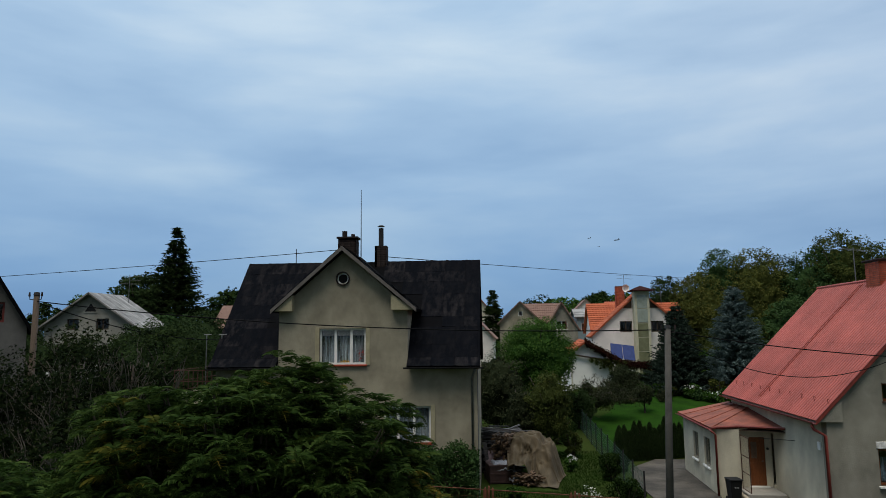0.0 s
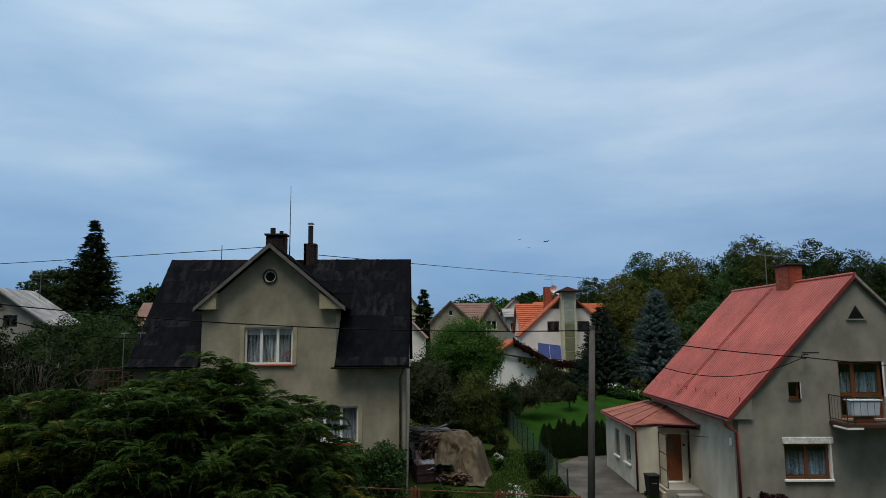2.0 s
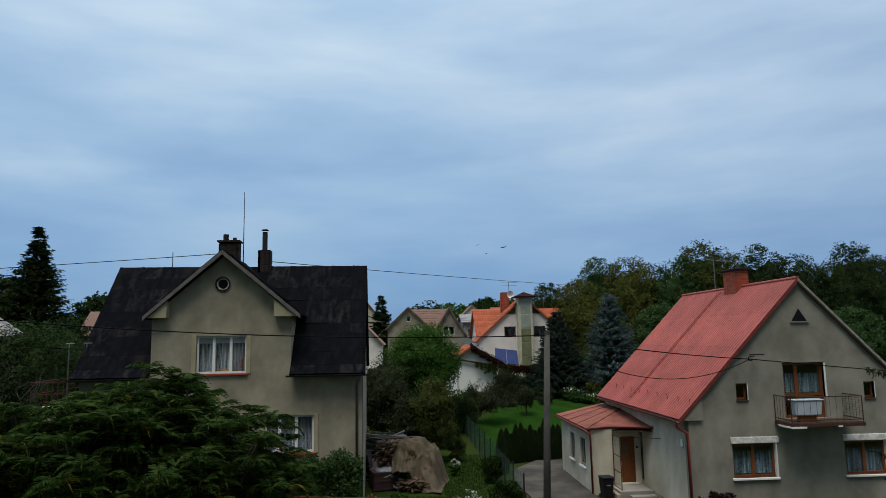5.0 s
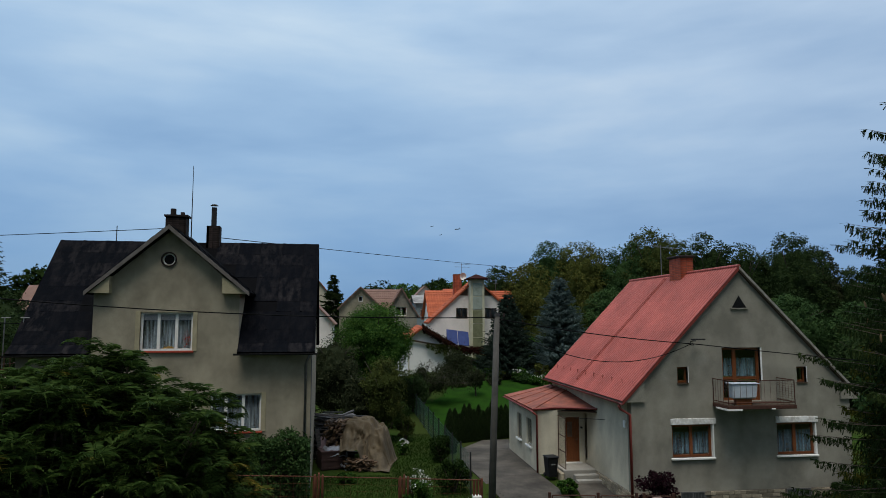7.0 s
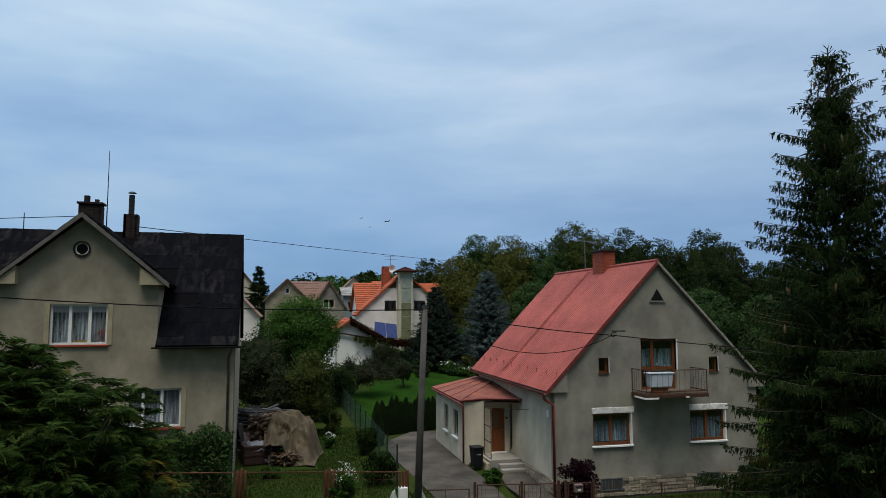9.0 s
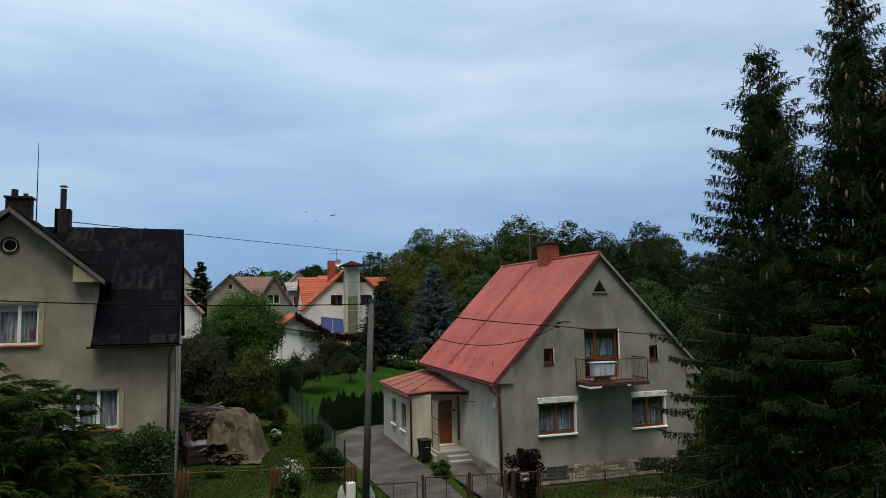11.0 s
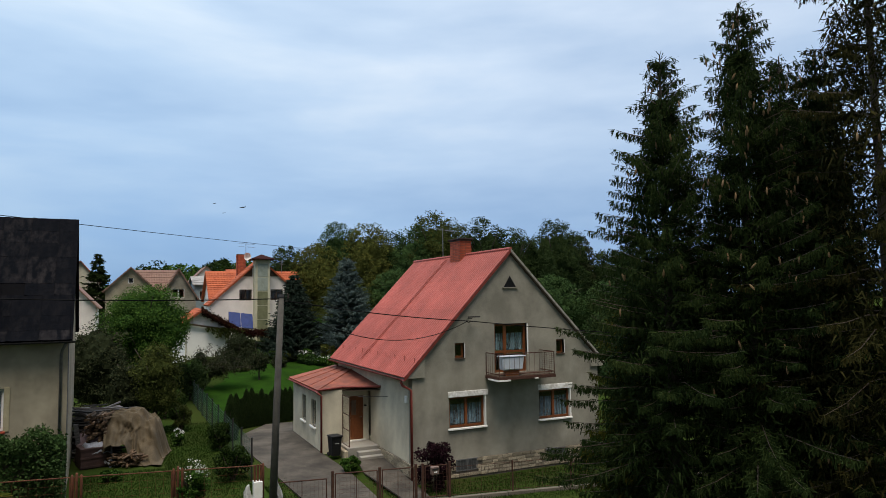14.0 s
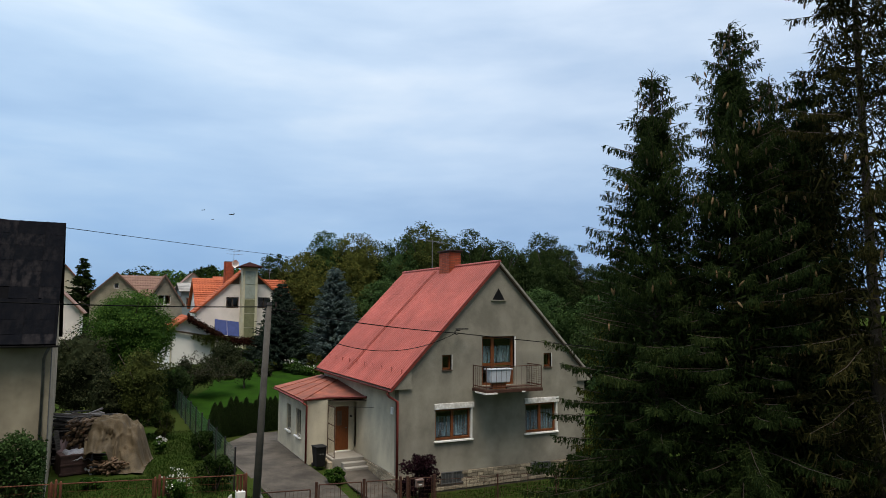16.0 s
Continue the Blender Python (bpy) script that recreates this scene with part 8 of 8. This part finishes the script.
bush("purple_shrub", "dark purple-leaved shrub beside the red-roofed house", (10.75, 23.4, 0.0), 0.85, 0.75, 2.05, 5000, 0.05, L_PURPLE, 150, 40)
bush("green_shrub", "low green shrub beside the steps", (8.55, 26.7, 0.2), 0.5, 0.45, 0.65, 2500, 0.05, L_MID, 151, 20)
bush("green_shrub", "green shrub at the corner of the house", (18.6, 24.0, 0.0), 0.9, 0.6, 1.3, 3000, 0.05, L_DARK, 152, 20)
for i, (x, y, z, r, h, m) in enumerate(((2.35, 23.95, 0.4, 0.62, 1.5, L_MID), (14.3, 57.6, ground_z(14.3, 57.6) - 0.05, 0.75, 1.25, L_MID), (15.4, 56.6, ground_z(15.4, 56.6) - 0.05, 0.8, 0.8, L_MID), (16.7, 56.2, ground_z(16.7, 56.2) - 0.05, 0.8, 0.7, L_MID), (2.55, 34.2, 0.45, 0.3, 0.8, L_MID))):
    b = bush("flowering_shrub", "green shrub with white flowers", (x, y, z), r, r, h, 2500, 0.05 if i in (0, 4) else 0.09, m, 160 + i, 24, "flowering shrubs")
    rng = np.random.default_rng(180 + i)
    C = clumpy(rng, 190 if i in (0, 4) else 45, 16, (0, 0, h * 0.68), (r * 0.85, r * 0.85, h * 0.35), r * 0.3, low=-0.2)
    ob = new("blossom", quads_mesh("blossom", leaf_quads(rng, C, 0.027 if i in (0, 4) else 0.075, up=0.9, aspect=0.9), L_WHITE))
    ob.parent = b
    tagged(ob, "white flowers", kind="stuff")

rng = np.random.default_rng(190)
cr = thing("wall_creeper", "dark red creeper over the shed roof and pergola", "creeper", at=pose(0, 0, 0))
part("pergola", boxes((9.0, 12.6, 62.2, 62.3, 3.3, 3.42), (9.0, 9.1, 62.2, 62.3, 0.4, 3.3), (10.8, 10.9, 62.2, 62.3, 0.4, 3.3), (12.5, 12.6, 62.2, 62.3, 0.4, 3.3)), DARK_WOOD, cr)
f = rng.random(5200)
C = np.stack([6.2 + 6.4 * f, 62.0 + rng.normal(0, 0.35, 5200), 6.35 - 1.95 * np.minimum(1, f * 1.9) + rng.normal(0, 0.15, 5200) - 0.9 * np.maximum(0, f - 0.4) * rng.random(5200)], 1)
ob = new("foliage", quads_mesh("foliage", leaf_quads(rng, C, 0.09), L_CREEPER))
ob.parent = cr
vine = thing("hanging_vine", "green vine hanging over the white shed wall", "creeper", at=pose(6.6, 61.6, 4.80))
part("stem", tube([(0, 0.12, 0.06), (1.2, 0.1, 0.0), (2.3, 0.1, -0.1), (3.2, 0.1, -0.35)], [0.02, 0.025, 0.03, 0.03], 5), BARK, vine)
C = []
for k in range(46):
    f = rng.random() ** 0.7
    drop = rng.uniform(0.25, 0.6 + 1.1 * f)
    n = int(60 * drop) + 10
    C.append(np.stack([3.2 * f + rng.normal(0, 0.07, n), rng.normal(0, 0.09, n), 0.1 - 0.32 * f * f - drop * rng.random(n)], 1))
ob = new("foliage", quads_mesh("foliage", leaf_quads(rng, np.concatenate(C), 0.075), L_OLIVE))
ob.parent = vine

# the wood behind, as single trees along its edge
WOOD = [(17.6, 80, 12.6, 3.2, L_DARK, 0), (20.5, 77.0, 12.8, 4.0, L_YELLOW, 0), (23.6, 79.0, 15.6, 3.6, L_MID, 0), (26.1, 76.0, 15.2, 3.8, L_YELLOW, 0), (29.0, 78.0, 14.6, 4.2, L_DARK, 0), (31.5, 74.0, 14.9, 4.0, L_MID, 0),
        (33.6, 73.5, 16.7, 4.0, L_OLIVE, 0), (36.2, 74.0, 15.6, 4.2, L_OLIVE, 0), (38.9, 70.5, 15.7, 3.8, L_DARK, 0), (41.8, 69.0, 14.4, 4.0, L_DARK, 0), (44.6, 71.0, 13.4, 4.2, L_MID, 0), (46.0, 66.0, 15.4, 4.0, L_DARK, 1),
        (50.2, 68.0, 14.0, 2.8, L_GREYISH, 0), (53.2, 66.0, 11.8, 3.4, L_DARK, 0), (55.5, 64.0, 12.2, 4.2, L_MID, 0), (60.0, 60.0, 12.0, 5.0, L_DARK, 0), (22.0, 70.0, 8.0, 3.6, L_OLIVE, 0), (27.0, 68.5, 9.5, 3.6, L_MID, 0), (31.0, 67.0, 9.0, 3.8, L_DARK, 0),
        (36.0, 64.5, 9.5, 3.8, L_DARK, 0), (41.0, 60.0, 9.0, 3.8, L_MID, 0), (46.0, 56.0, 9.0, 4.0, L_MID, 0), (20.5, 62.0, 5.2, 2.4, L_YELLOW, 0), (39.0, 46.0, 8.0, 3.6, L_DARK, 0), (44.0, 47.0, 9.5, 3.8, L_DARK, 0), (36.0, 40.0, 6.0, 3.2, L_MID, 0)]
for i, (x, y, h, r, m, k) in enumerate(WOOD):
    tree("wood_tree", ("tall green tree of the wood", "pine-like bluish green tree of the wood")[k] if m is not L_YELLOW else "tree of the wood with yellowing leaves", (x, y, ground_z(x, y) - 2.1), h * 1.03 + 0.3, r * 1.08, 20000, 0.115, {L_DARK: L_WOOD_DARK, L_MID: L_WOOD_MID}.get(m, m), 200 + i, 700, 0.03, "trees of the wood", clump=0.13, fill=0.35, tight=0.9, core=0.66)
for i, (x, y, h, r) in enumerate(((6, 182, 14, 7), (14, 180, 15, 8), (22, 178, 16, 8), (28, 178, 15.5, 8), (36, 175, 14, 8), (-2, 184, 12, 7), (44, 172, 15, 8), (-12, 184, 11, 7))):
    tree("far_wood_tree", "distant tree on the skyline", (x, y, ground_z(x, y) - 2.2), h, r, 5000, 0.4, L_MID if i % 2 else L_DARK, 240 + i, 40, 0.0, "skyline trees")
conifer("far_spruce", "small distant dark spruce", (-3.3, 105.0, 1.0), 13.0, 4.6, L_SPRUCE, 260, rows=40, per=16, twigs=26, twig=0.6, droop=0.2, width=0.2)


# ---- three aircraft passing over ----
plane_grey = mat("aircraft_grey", (0.10, 0.11, 0.13), rough=0.5, scale=2)
for x, y, z, s in ((89.4, 590.0, 86.8, 0.8), (66.2, 590.0, 88.9, 0.45), (74.0, 590.0, 81.3, 0.4)):
    ap = thing("aircraft", "small dark aircraft flying under the cloud", "aircraft", "aircraft in the sky", pose(x, y, z, 8, 0, -60) @ Matrix.Scale(s, 4))
    part("fuselage", tube([(0, -3.6, 0), (0, -2.6, 0), (0, 2.0, 0), (0, 3.8, 0.1)], [0.1, 0.55, 0.5, 0.12], 8), plane_grey, ap)
    part("wing", slab([(-4.6, -0.4, 0.1), (-4.6, 0.3, 0.1), (4.6, 0.3, 0.1), (4.6, -0.4, 0.1)], 0.15), plane_grey, ap)
    part("tailplane", slab([(-1.5, 3.2, 0.2), (-1.5, 3.8, 0.2), (1.5, 3.8, 0.2), (1.5, 3.2, 0.2)], 0.1), plane_grey, ap)
    part("fin", boxes((-0.06, 0.06, 2.9, 3.8, 0.1, 1.5)), plane_grey, ap)
